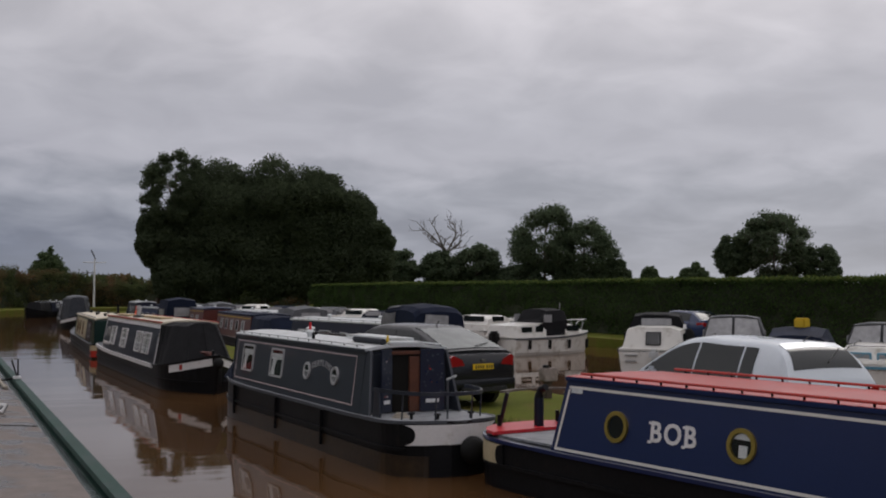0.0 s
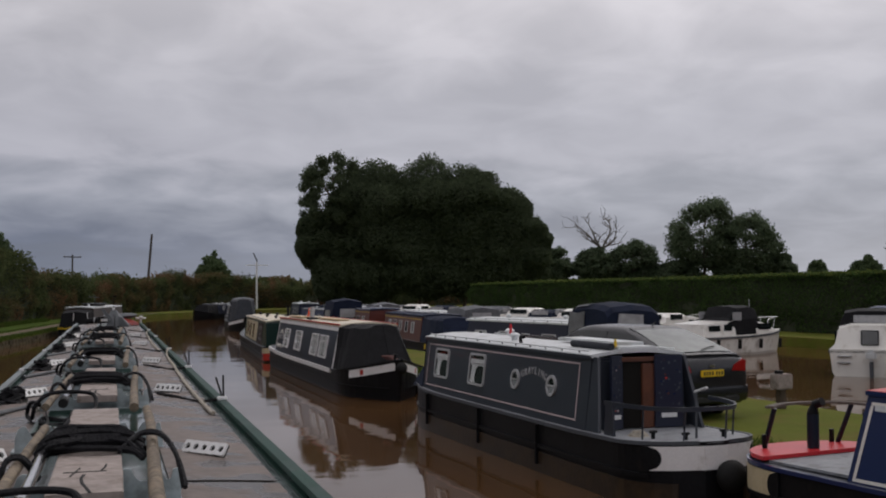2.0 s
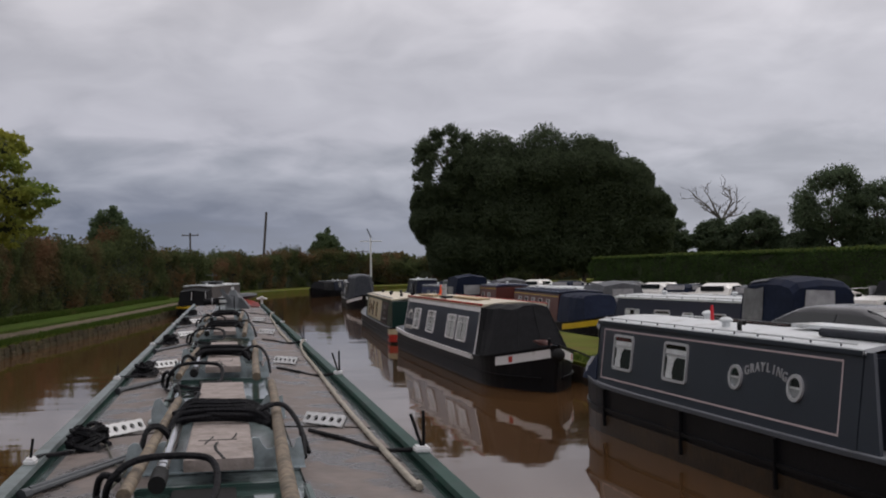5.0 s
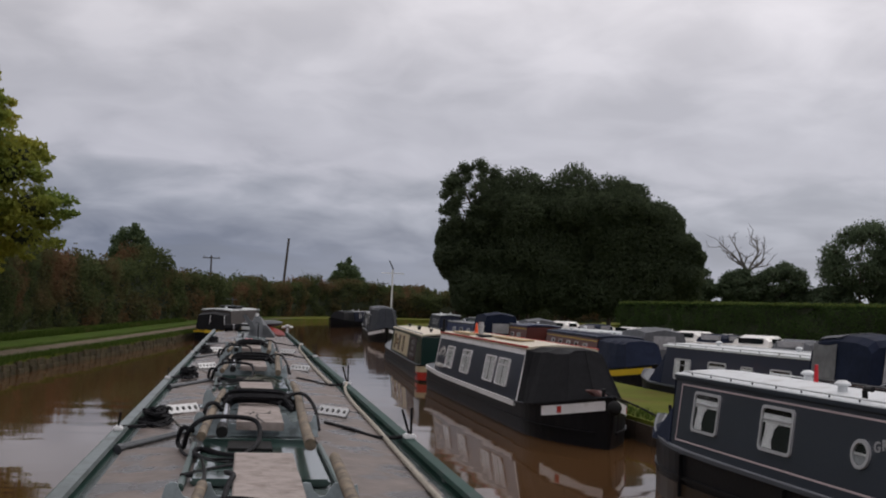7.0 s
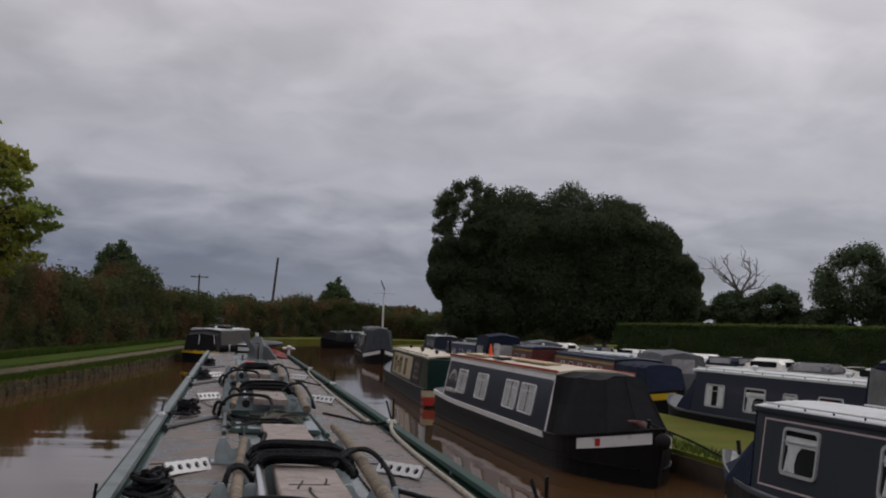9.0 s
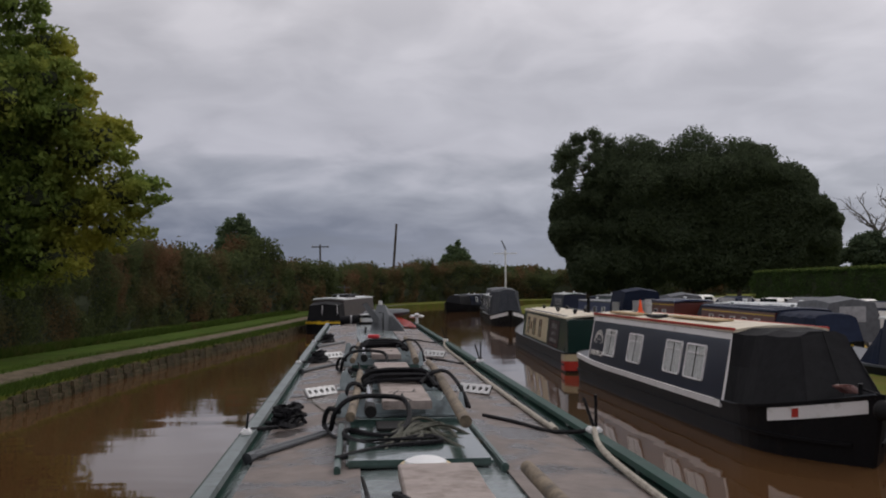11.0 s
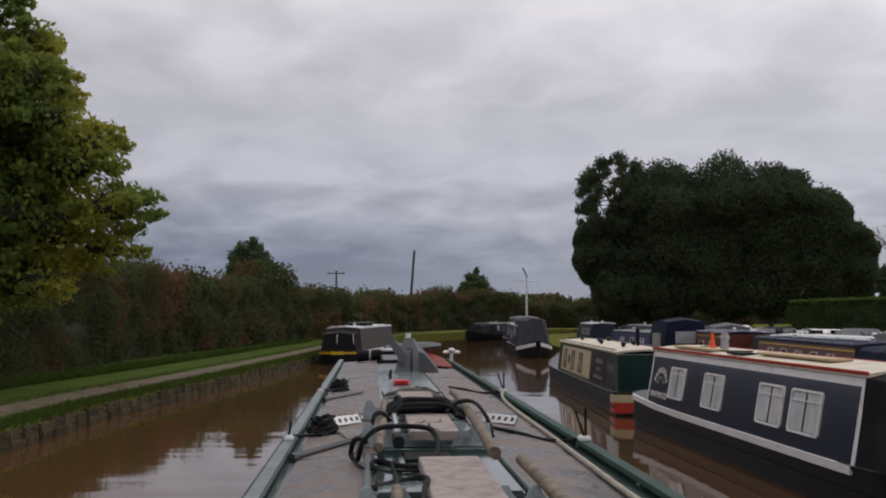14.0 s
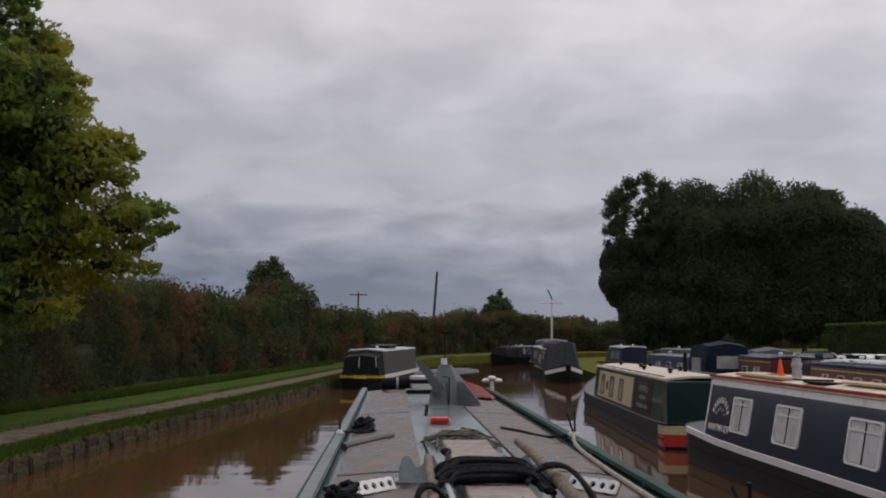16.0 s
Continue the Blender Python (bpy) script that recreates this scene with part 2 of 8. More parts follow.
GREEN = mat("dark_green_boat_paint", (0.007, 0.028, 0.022), 0.3, var=0.15, scale=1, coat=0.3)
MAROON = mat("maroon_boat_paint", (0.10, 0.022, 0.015), 0.35, var=0.15, scale=1, coat=0.2)
DARKPANEL = mat("near_black_maroon_paint", (0.022, 0.010, 0.010), 0.6, var=0.2, scale=1, spec=0.2)
CREAM = mat("cream_boat_paint", (0.50, 0.42, 0.27), 0.45, var=0.1, scale=2, stain=(0.36, 0.29, 0.18), amount=0.25)
ROOFCREAM = mat("pale_cream_roof_paint", (0.60, 0.53, 0.41), 0.5, var=0.14, scale=1.5, stain=(0.42, 0.36, 0.27), amount=0.35)
RED = mat("red_boat_paint", (0.42, 0.028, 0.018), 0.42, var=0.15, scale=2, coat=0.1)
WHITE = mat("white_boat_paint", (0.74, 0.72, 0.72), 0.42, var=0.08, scale=2, stain=(0.45, 0.42, 0.38), amount=0.2)
PALE = mat("pale_grey_roof_paint", (0.58, 0.60, 0.61), 0.45, var=0.12, scale=1.3, stain=(0.36, 0.36, 0.34), amount=0.35)
OFFWHITE = mat("off_white_coachline", (0.72, 0.69, 0.64), 0.5, var=0.1)
PINK = mat("faded_pink_coachline", (0.50, 0.40, 0.40), 0.5, var=0.1)
GELCOAT = mat("white_gelcoat", (0.74, 0.72, 0.68), 0.35, var=0.08, scale=1.2, stain=(0.42, 0.38, 0.32), amount=0.3, coat=0.2)
CANVAS = mat("black_canvas", (0.0112, 0.0112, 0.0128), 0.72, var=0.3, scale=1.5, bump=0.35, bscale=7, spec=0.12)
NAVYCLOTH = mat("navy_canvas", (0.011, 0.016, 0.034), 0.75, var=0.3, scale=1.5, bump=0.35, bscale=7, spec=0.12)
GREYCLOTH = mat("grey_canvas", (0.032, 0.035, 0.042), 0.75, var=0.25, scale=1.5, bump=0.35, bscale=7, spec=0.15)
CANOPYGREY = mat("pale_grey_canopy_cloth", (0.12, 0.125, 0.135), 0.7, var=0.25, scale=1.5, bump=0.35, bscale=7, spec=0.15)
VINYL = mat("cloudy_vinyl_window", (0.33, 0.33, 0.34), 0.2, var=0.25, scale=2, bump=0.2, bscale=6)
CURTAIN = mat("white_net_curtain", (0.70, 0.69, 0.69), 0.9, var=0.25, scale=5)
# Near-black backing: stands for unlit insides, since the cabins are solid.
DARKROOM = mat("unlit_cabin_backing", (0.012, 0.011, 0.010), 0.9, var=0.2, spec=0.1)
ALU = mat("window_aluminium", (0.50, 0.50, 0.51), 0.38, 0.3, var=0.1)
STEEL = mat("bright_steel", (0.62, 0.62, 0.62), 0.22, 1.0, var=0.08)
BRASS = mat("polished_brass", (0.55, 0.40, 0.10), 0.28, 0.85, var=0.15, scale=6)
GLASS = glass_mat("window_glass")
CARGLASS = mat("car_window_glass", (0.012, 0.016, 0.017), 0.06, 0.0, var=0.2, spec=0.45)
# Base colour lifted to stand for sky reflected in a rear window.
SKYGLASS = mat("sky_pale_car_glass", (0.15, 0.165, 0.16), 0.22, 0.0, var=0.35, scale=3, spec=0.5)
WOOD = mat("varnished_brown_wood", (0.10, 0.033, 0.015), 0.4, var=0.3, scale=6, coat=0.2)
PLANKWOOD = mat("weathered_grey_plank", (0.31, 0.262, 0.24), 0.85, var=0.22, scale=5, bump=0.4, bscale=25, stain=(0.19, 0.155, 0.135), amount=0.45)
OLDWOOD = mat("dark_weathered_rail_wood", (0.085, 0.068, 0.056), 0.8, var=0.3, scale=7, bump=0.3, bscale=30, stain=(0.15, 0.13, 0.115), amount=0.4)
UMBER = mat("dull_umber_boat_paint", (0.060, 0.050, 0.046), 0.45, var=0.2, scale=1.5, stain=(0.10, 0.09, 0.08), amount=0.3)
NAVYDARK = mat("near_black_navy_paint", (0.008, 0.011, 0.024), 0.4, var=0.15, scale=2, spec=0.35)
RAILGREEN = mat("dark_green_rail_paint", (0.014, 0.048, 0.037), 0.6, var=0.3, scale=2.2, stain=(0.035, 0.06, 0.055), amount=0.4, spec=0.22)
POLEWOOD = mat("worn_ash_pole", (0.20, 0.155, 0.105), 0.75, var=0.3, scale=9, bump=0.3, bscale=30, stain=(0.075, 0.058, 0.042), amount=0.6)
DECKWOOD = mat("bare_pine_board", (0.45, 0.34, 0.20), 0.7, var=0.15, scale=4)
# Rail green turned pale: the sky's reflection put into the colour.
RAILSHEEN = mat("sky_sheen_rail_paint", (0.115, 0.145, 0.145), 0.4, var=0.25, scale=3, stain=(0.05, 0.065, 0.062), amount=0.5)
FRAYED = mat("frayed_grey_green_cord", (0.085, 0.085, 0.065), 0.9, var=0.4, scale=20, bump=0.7, bscale=60)
RACKPAINT = mat("pale_grey_green_rack_paint", (0.36, 0.42, 0.44), 0.45, var=0.2, scale=4, stain=(0.20, 0.23, 0.23), amount=0.4)
ROOFGREEN = mat("grey_green_roof_paint", (0.15, 0.182, 0.18), 0.22, var=0.3, scale=1.6, bump=0.15, bscale=14, stain=(0.060, 0.080, 0.076), amount=0.55, spec=0.5)
ROOFSIDE = mat("green_gutter_paint", (0.022, 0.060, 0.048), 0.35, var=0.25, scale=2.2, stain=(0.06, 0.09, 0.085), amount=0.45)
HATCHGREEN = mat("glossy_wet_green_paint", (0.050, 0.085, 0.075), 0.16, var=0.3, scale=2.5, bump=0.06, bscale=9, stain=(0.016, 0.045, 0.036), amount=0.55, coat=0.5)
SILT = mat("silt_stained_wet_steel", (0.030, 0.020, 0.013), 0.35, var=0.4, scale=1.6, bump=0.2, bscale=14, stain=(0.055, 0.034, 0.018), amount=0.5, spec=0.4)


def grip_mat():
    """Brown sanded roof paint, patchy with rain: wet parts dark and shining."""
    m = bpy.data.materials.new("wet_brown_grip_paint")
    m.use_nodes = True
    nt = m.node_tree
    n, l = nt.nodes, nt.links
    b = n["Principled BSDF"]
    co, mp = n.new("ShaderNodeTexCoord"), n.new("ShaderNodeMapping")
    mp.inputs["Scale"].default_value = (1.5, 1.25, 1)
    l.new(co.outputs["Object"], mp.inputs[0])
    wet, tone, grit = n.new("ShaderNodeTexNoise"), n.new("ShaderNodeTexNoise"), n.new("ShaderNodeTexNoise")
    for x, sc, dt in ((wet, 2.4, 9), (tone, 7.0, 7), (grit, 70.0, 2)):
        x.inputs["Scale"].default_value, x.inputs["Detail"].default_value = sc, dt
        l.new(mp.outputs[0], x.inputs["Vector"])
    mask = n.new("ShaderNodeMapRange")
    mask.inputs["From Min"].default_value, mask.inputs["From Max"].default_value = 0.47, 0.56
    l.new(wet.outputs[0], mask.inputs[0])
    dry = n.new("ShaderNodeMixRGB")
    dry.inputs[1].default_value, dry.inputs[2].default_value = (0.10, 0.082, 0.073, 1), (0.24, 0.196, 0.176, 1)
    l.new(tone.outputs[0], dry.inputs[0])
    col = n.new("ShaderNodeMixRGB")
    col.inputs[2].default_value = (0.055, 0.046, 0.042, 1)
    l.new(mask.outputs[0], col.inputs[0])
    l.new(dry.outputs[0], col.inputs[1])
    l.new(col.outputs[0], b.inputs["Base Color"])
    ro = n.new("ShaderNodeMapRange")
    ro.inputs["To Min"].default_value, ro.inputs["To Max"].default_value = 0.62, 0.26
    l.new(mask.outputs[0], ro.inputs[0])
    l.new(ro.outputs[0], b.inputs["Roughness"])
    b.inputs["Specular IOR Level"].default_value = 0.3
    b1, b2 = n.new("ShaderNodeBump"), n.new("ShaderNodeBump")
    b1.inputs["Strength"].default_value, b1.inputs["Distance"].default_value = 0.6, 0.02
    b2.inputs["Strength"].default_value, b2.inputs["Distance"].default_value = 0.3, 0.004
    l.new(tone.outputs[0], b1.inputs["Height"])
    l.new(grit.outputs[0], b2.inputs["Height"])
    l.new(b1.outputs[0], b2.inputs["Normal"])
    l.new(b2.outputs[0], b.inputs["Normal"])
    return m


GRIP = grip_mat()
ROPE = mat("pale_hemp_rope", (0.36, 0.325, 0.27), 0.9, var=0.3, scale=20, bump=0.7, bscale=60)
BLACKROPE = mat("black_mooring_rope", (0.010, 0.010, 0.012), 0.65, var=0.4, scale=20, bump=0.6, bscale=60, spec=0.15)
GREYPLATE = mat("grey_painted_sheet_metal", (0.075, 0.082, 0.09), 0.45, 0.2, var=0.2, scale=2)
PLASTICWHITE = mat("white_plastic", (0.72, 0.72, 0.72), 0.4, var=0.08)
PLASTICRED = mat("red_plastic", (0.55, 0.02, 0.03), 0.35, var=0.12)
YELLOW = mat("yellow_paint", (0.62, 0.42, 0.02), 0.4, var=0.12)
PLATEYELLOW = mat("yellow_reflective_plate", (0.75, 0.50, 0.02), 0.3, var=0.05)
ORANGE = mat("orange_plastic", (0.75, 0.08, 0.01), 0.4, var=0.1)
CARDARK = mat("dark_grey_car_paint", (0.009, 0.010, 0.014), 0.26, 0.0, var=0.1, coat=0.15, spec=0.4)
CARSILVER = mat("pale_silver_car_paint", (0.58, 0.63, 0.68), 0.25, 0.2, var=0.06, coat=0.5)
CARBLUE = mat("blue_car_paint", (0.012, 0.028, 0.095), 0.25, 0.1, var=0.1, coat=0.6)
BLUETRIM = mat("pale_blue_frame_paint", (0.10, 0.26, 0.36), 0.4, var=0.12)
TRIM = mat("black_plastic_trim", (0.015, 0.015, 0.016), 0.5, var=0.15)
LAMPRED = mat("red_lamp_lens", (0.30, 0.008, 0.012), 0.15, var=0.1, coat=0.6)
BARK = mat("tree_bark", (0.075, 0.06, 0.045), 0.95, var=0.4, scale=3, bump=0.9, bscale=14)
BARE = mat("bleached_dead_wood", (0.13, 0.115, 0.10), 0.9, var=0.25, scale=3)
POLETIMBER = mat("creosoted_pole_timber", (0.055, 0.045, 0.04), 0.9, var=0.3)
LEAF_ASH = leaf_mat("ash_leaves", (0.132, 0.188, 0.050), (0.200, 0.262, 0.060), (0.38, 0.36, 0.06), 0.6, 0.22)
LEAF_OAK = leaf_mat("oak_leaves", (0.068, 0.088, 0.052), (0.088, 0.112, 0.062))
LEAF_YOUNG = leaf_mat("young_tree_leaves", (0.07, 0.105, 0.055), (0.13, 0.17, 0.085))
LEAF_FAR = leaf_mat("far_leaves", (0.066, 0.092, 0.055), (0.108, 0.142, 0.080))
LEAF_WILD = leaf_mat("wild_hedge_leaves", (0.058, 0.076, 0.034), (0.098, 0.116, 0.046), (0.160, 0.092, 0.052), 0.55, 0.2)
# Lighter green for the hedge's top: light falling there, put into leaf colour.
LEAF_LIT_TOP = leaf_mat("lit_hedge_top_leaves", (0.085, 0.115, 0.030), (0.130, 0.160, 0.045))
LEAF_CLIP = leaf_mat("clipped_hedge_leaves", (0.042, 0.074, 0.024), (0.070, 0.112, 0.034))
# Dark colour of the solid fillers, standing for shade inside foliage.
CORE = mat("inner_shade_filler", (0.048, 0.055, 0.036), 1.0, var=0.3, scale=2, spec=0.0)


# ---- mesh helpers ----
def thing(name, label, category, m=None, group="", kind=""):
    ob = tagged(new(name), label, category, group, kind)
    if m is not None:
        ob.matrix_basis = m
    return ob


def part(name, bm, material, parent=None, label="", smooth=False, kind=""):
    """Links a bmesh as one mesh object under a thing or a part."""
    me = bpy.data.meshes.new(name)
    if len(bm.faces) > 1:
        bmesh.ops.recalc_face_normals(bm, faces=bm.faces)
    bm.to_mesh(me)
    bm.free()
    me.materials.append(material)
    if smooth:
        for p in me.polygons:
            p.use_smooth = True
        me.set_sharp_from_angle(angle=radians(40))
    ob = new(name, me)
    if parent is not None:
        ob.parent = parent
    return tagged(ob, label, kind=kind)


def box(bm, c, s, m=None, bevel=0.0):
    """A box of size s round c, moved by m."""
    r = bmesh.ops.create_cube(bm, size=1.0)
    mm = Matrix.Translation(c) @ Matrix.Diagonal((*s, 1))
    bmesh.ops.transform(bm, matrix=(m @ mm) if m is not None else mm, verts=r["verts"])
    if bevel:
        es = {e for v in r["verts"] for e in v.link_edges}
        bmesh.ops.bevel(bm, geom=list(es), offset=bevel, segments=2, affect="EDGES", clamp_overlap=True)
    return bm


def bx(c, s, m=None, bevel=0.0):
    return box(bmesh.new(), c, s, m, bevel)


def loft(bm, rings, close=True, caps=True):
    """Skins rings of points, each as long as the next."""
    vs = [[bm.verts.new(p) for p in r] for r in rings]
    n = len(vs[0])
    for a, b in zip(vs, vs[1:]):
        for i in range(n if close else n - 1):
            j = (i + 1) % n
            bm.faces.new((a[i], a[j], b[j], b[i]))
    if caps and close:
        bm.faces.new(vs[0][::-1])
        bm.faces.new(vs[-1])
    return bm


def tube(bm, pts, r, seg=8, r2=None, closed=False):
    """A round bar along points, tapering from r to r2."""
    pts = [Vector(p) for p in pts]
    rings, up = [], Vector((0.13, 0.21, 1)).normalized()
    n = len(pts)
    for i, p in enumerate(pts):
        d = (pts[min(i + 1, n - 1)] - pts[max(i - 1, 0)]).normalized()
        if abs(d.dot(up)) > 0.95:
            a = d.cross(Vector((1, 0.1, 0))).normalized()
        else:
            a = d.cross(up).normalized()
        b = d.cross(a)
        rr = r if r2 is None else r + (r2 - r) * i / (n - 1)
        rings.append([p + rr * (math.cos(t) * a + math.sin(t) * b) for t in (2 * math.pi * k / seg for k in range(seg))])
    return loft(bm, rings)


def tb(pts, r, seg=8, r2=None):
    return tube(bmesh.new(), pts, r, seg, r2)


def curve_pts(pts, n=6):
    """A smooth line through points."""
    pts = [Vector(p) for p in pts]
    out = []
    for i in range(len(pts) - 1):
        p0, p1, p2, p3 = pts[max(i - 1, 0)], pts[i], pts[i + 1], pts[min(i + 2, len(pts) - 1)]
        for k in range(n):
            t = k / n
            out.append(0.5 * (2 * p1 + (p2 - p0) * t + (2 * p0 - 5 * p1 + 4 * p2 - p3) * t * t + (3 * p1 - p0 - 3 * p2 + p3) * t**3))
    return out + [pts[-1]]


def rrect(w, h, r, n=4):
    """A rounded rectangle, as points."""
    pts = []
    for cx, cy, a0 in ((w / 2 - r, h / 2 - r, 0), (-w / 2 + r, h / 2 - r, 90), (-w / 2 + r, -h / 2 + r, 180), (w / 2 - r, -h / 2 + r, 270)):
        for k in range(n + 1):
            a = radians(a0 + 90 * k / n)
            pts.append((cx + r * math.cos(a), cy + r * math.sin(a)))
    return pts


def circ(r, n=28):
    return [(r * math.cos(2 * math.pi * k / n), r * math.sin(2 * math.pi * k / n)) for k in range(n)]


def frame_ring(outer, inner, depth, m):
    """A flat ring between two outlines, with depth, laid by m (its z is outwards)."""
    bm = bmesh.new()
    rings = [[m @ Vector((x, y, z)) for x, y in o] for o, z in ((outer, 0), (outer, depth), (inner, depth), (inner, 0))]
    vs = [[bm.verts.new(p) for p in r] for r in rings]
    n = len(outer)
    for a, b in zip(vs, vs[1:] + vs[:1]):
        for i in range(n):
            j = (i + 1) % n
            bm.faces.new((a[i], a[j], b[j], b[i]))
    return bm


def slab(outline, depth, m, z0=0.0):
    """A flat plate of an outline, with depth, laid by m."""
    return loft(bmesh.new(), [[m @ Vector((x, y, z)) for x, y in outline] for z in (z0, z0 + depth)])


def lettering(text, size, material, parent, m, arc=0.0, label="", name="letter", depth=0.004, bold=0.0, gap=0.78):
    """Words in the built-in font, each letter a part; arc: how far the middle letters rise."""
    cu = bpy.data.curves.new(name, "FONT")
    cu.size, cu.align_x, cu.align_y, cu.extrude, cu.resolution_u, cu.offset = size, "CENTER", "CENTER", depth, 3, bold
    ob = new(name, cu)
    n = len(text)
    for i, ch in enumerate(text):
        q = (i - (n - 1) / 2) / ((n - 1) / 2)
        cu.body = ch
        dg = bpy.context.evaluated_depsgraph_get()
        dg.update()
        me = bpy.data.meshes.new_from_object(ob.evaluated_get(dg))
        me.transform(m @ Matrix.Translation((q * size * gap * (n - 1) / 2, arc * (1 - q * q), 0)) @ Matrix.Rotation(-0.45 * q * arc / (size * n * 0.12), 4, "Z"))
        me.materials.clear()
        me.materials.append(material)
        o = new(name, me)
        o.parent = parent
        tagged(o, label)
    bpy.data.objects.remove(ob)
    bpy.data.curves.remove(cu)


def from_arrays(name, verts, faces, material, parent=None, label="", kind="", smooth=False):
    me = bpy.data.meshes.new(name)
    me.from_pydata(verts, [], faces)
    me.materials.append(material)
    if smooth:
        me.shade_smooth()
    ob = new(name, me)
    if parent is not None:
        ob.parent = parent
    return tagged(ob, label, kind=kind)


def leaf_mesh(name, centres, size, material, parent=None, seed=1, label="", kind="", flat=0.0, long=1.7):
    """Small bent leaves, one at each centre, turned at random."""
    rng = np.random.default_rng(seed)
    n = len(centres)
    a = rng.normal(size=(n, 3))
    a /= np.linalg.norm(a, axis=1)[:, None]
    b = rng.normal(size=(n, 3))
    b -= (b * a).sum(1)[:, None] * a
    b /= np.linalg.norm(b, axis=1)[:, None]
    if flat:
        a[:, 2] *= 1 - flat
    c = np.cross(a, b)
    s = (size * rng.uniform(0.6, 1.35, n))[:, None]
    q = np.stack([centres - a * s * long / 2, centres + b * s / 2 + c * s * 0.15, centres + a * s * long / 2, centres - b * s / 2 + c * s * 0.15], 1)
    verts = q.reshape(-1, 3)
    me = bpy.data.meshes.new(name)
    me.vertices.add(n * 4)
    me.vertices.foreach_set("co", verts.ravel())
    me.loops.add(n * 4)
    me.loops.foreach_set("vertex_index", np.arange(n * 4))
    me.polygons.add(n)
    me.polygons.foreach_set("loop_start", np.arange(n) * 4)
    me.polygons.foreach_set("loop_total", np.full(n, 4))
    me.update(calc_edges=True)
    me.materials.append(material)
    ob = new(name, me)
    if parent is not None:
        ob.parent = parent
    return tagged(ob, label, kind=kind)

# ---- ground, water, banks ----
LEFT_BANK = [(-7.4, -120), (-7.4, -30), (-7.35, 20), (-7.2, 34), (-6.7, 43), (-5.2, 54), (-3.7, 66), (-3.0, 72), (-1.6, 85), (0.5, 100), (2.5, 114), (7, 128), (14, 140), (26, 152), (60, 170), (140, 190), (400, 230)]
RIGHT_BANK = [(11.6, -120), (11.4, -20), (10.75, 5), (9.6, 12.2), (8.55, 13.6), (8.3, 20), (8.1, 26), (8.0, 34), (8.0, 42), (8.9, 52), (9.9, 62), (11.0, 78), (12.2, 92), (13.6, 104), (17, 117), (23, 127), (34, 137), (62, 150), (140, 168), (400, 205)]
BASIN_NEAR = [(16, -120), (14, -20), (13.4, 5), (13.1, 12.2), (12.9, 16), (12.7, 20), (12.2, 26), (11.5, 34), (11.2, 42), (11.7, 52), (12.6, 62), (13.4, 78), (14.5, 92), (16.2, 104), (20, 112), (27, 118), (40, 124), (70, 132), (140, 146), (400, 180)]
BASIN_FAR = [(28, -120), (28, -20), (28.5, 5), (29.5, 12.2), (29.8, 16), (30, 20), (30.4, 26), (30.8, 34), (31, 42), (31.2, 52), (31.2, 62), (31.0, 78), (30.4, 92), (29, 102), (29.5, 106), (33, 109), (44, 113), (73, 121), (142, 136), (402, 168)]
Z_LEFT, Z_RIGHT = 0.40, 0.46


def build_ground():
    bm = bmesh.new()

    def strip(a, b, za, zb):
        va = [bm.verts.new((x, y, za)) for x, y in a]
        vb = [bm.verts.new((x, y, zb)) for x, y in b]
        for i in range(len(a) - 1):
            bm.faces.new((va[i], va[i + 1], vb[i + 1], vb[i]))

    far_left = [(-2500, -2500), (-2500, -200)] + [(-2500, y) for _, y in LEFT_BANK[2:8]] + [(-2500, 200), (-2500, 500), (-2500, 1000), (-2500, 1700), (-2000, 2500), (-1000, 2500), (0, 2500), (1000, 2500), (2500, 2500)]
    strip(LEFT_BANK, far_left, Z_LEFT, 0.6)
    strip(LEFT_BANK, LEFT_BANK, Z_LEFT, -0.6)
    strip(RIGHT_BANK, BASIN_NEAR, Z_RIGHT, Z_RIGHT)
    strip(RIGHT_BANK, RIGHT_BANK, Z_RIGHT, -0.6)
    n = BASIN_NEAR.index((16.2, 104)) + 1
    strip(BASIN_NEAR[:n + 6], [p if i < n else BASIN_FAR[i] for i, p in enumerate(BASIN_NEAR[:n + 6])], Z_RIGHT, Z_RIGHT)
    strip(BASIN_NEAR[:n], BASIN_NEAR[:n], Z_RIGHT, -0.6)
    far_right = [(2500, -2500), (2500, -200)] + [(2500, y) for _, y in BASIN_FAR[2:-3]] + [(2500, 300), (2500, 500), (2500, 900)]
    strip(BASIN_FAR, far_right, Z_RIGHT, 0.6)
    strip(BASIN_FAR[:n], BASIN_FAR[:n], Z_RIGHT, -0.6)
    # the land that closes the basin's far end
    v = [bm.verts.new((x, y, Z_RIGHT)) for x, y in (BASIN_NEAR[n - 1], BASIN_NEAR[n], BASIN_FAR[n], BASIN_FAR[n - 1])]
    bm.faces.new(v)
    v = [bm.verts.new((*BASIN_NEAR[n - 1], z)) for z in (Z_RIGHT, -0.6)] + [bm.verts.new((*BASIN_FAR[n - 1], z)) for z in (-0.6, Z_RIGHT)]
    bm.faces.new(v)
    return part("ground", bm, GRASS, None, "mown green and yellow canal-side grass", kind="structure")


build_ground()
bm = bmesh.new()
bm.faces.new([bm.verts.new(p) for p in ((-600, -600, 0), (900, -600, 0), (900, 900, 0), (-600, 900, 0))])
part("water", bm, WATER, None, "brown silty canal water with slow ripples", kind="structure")


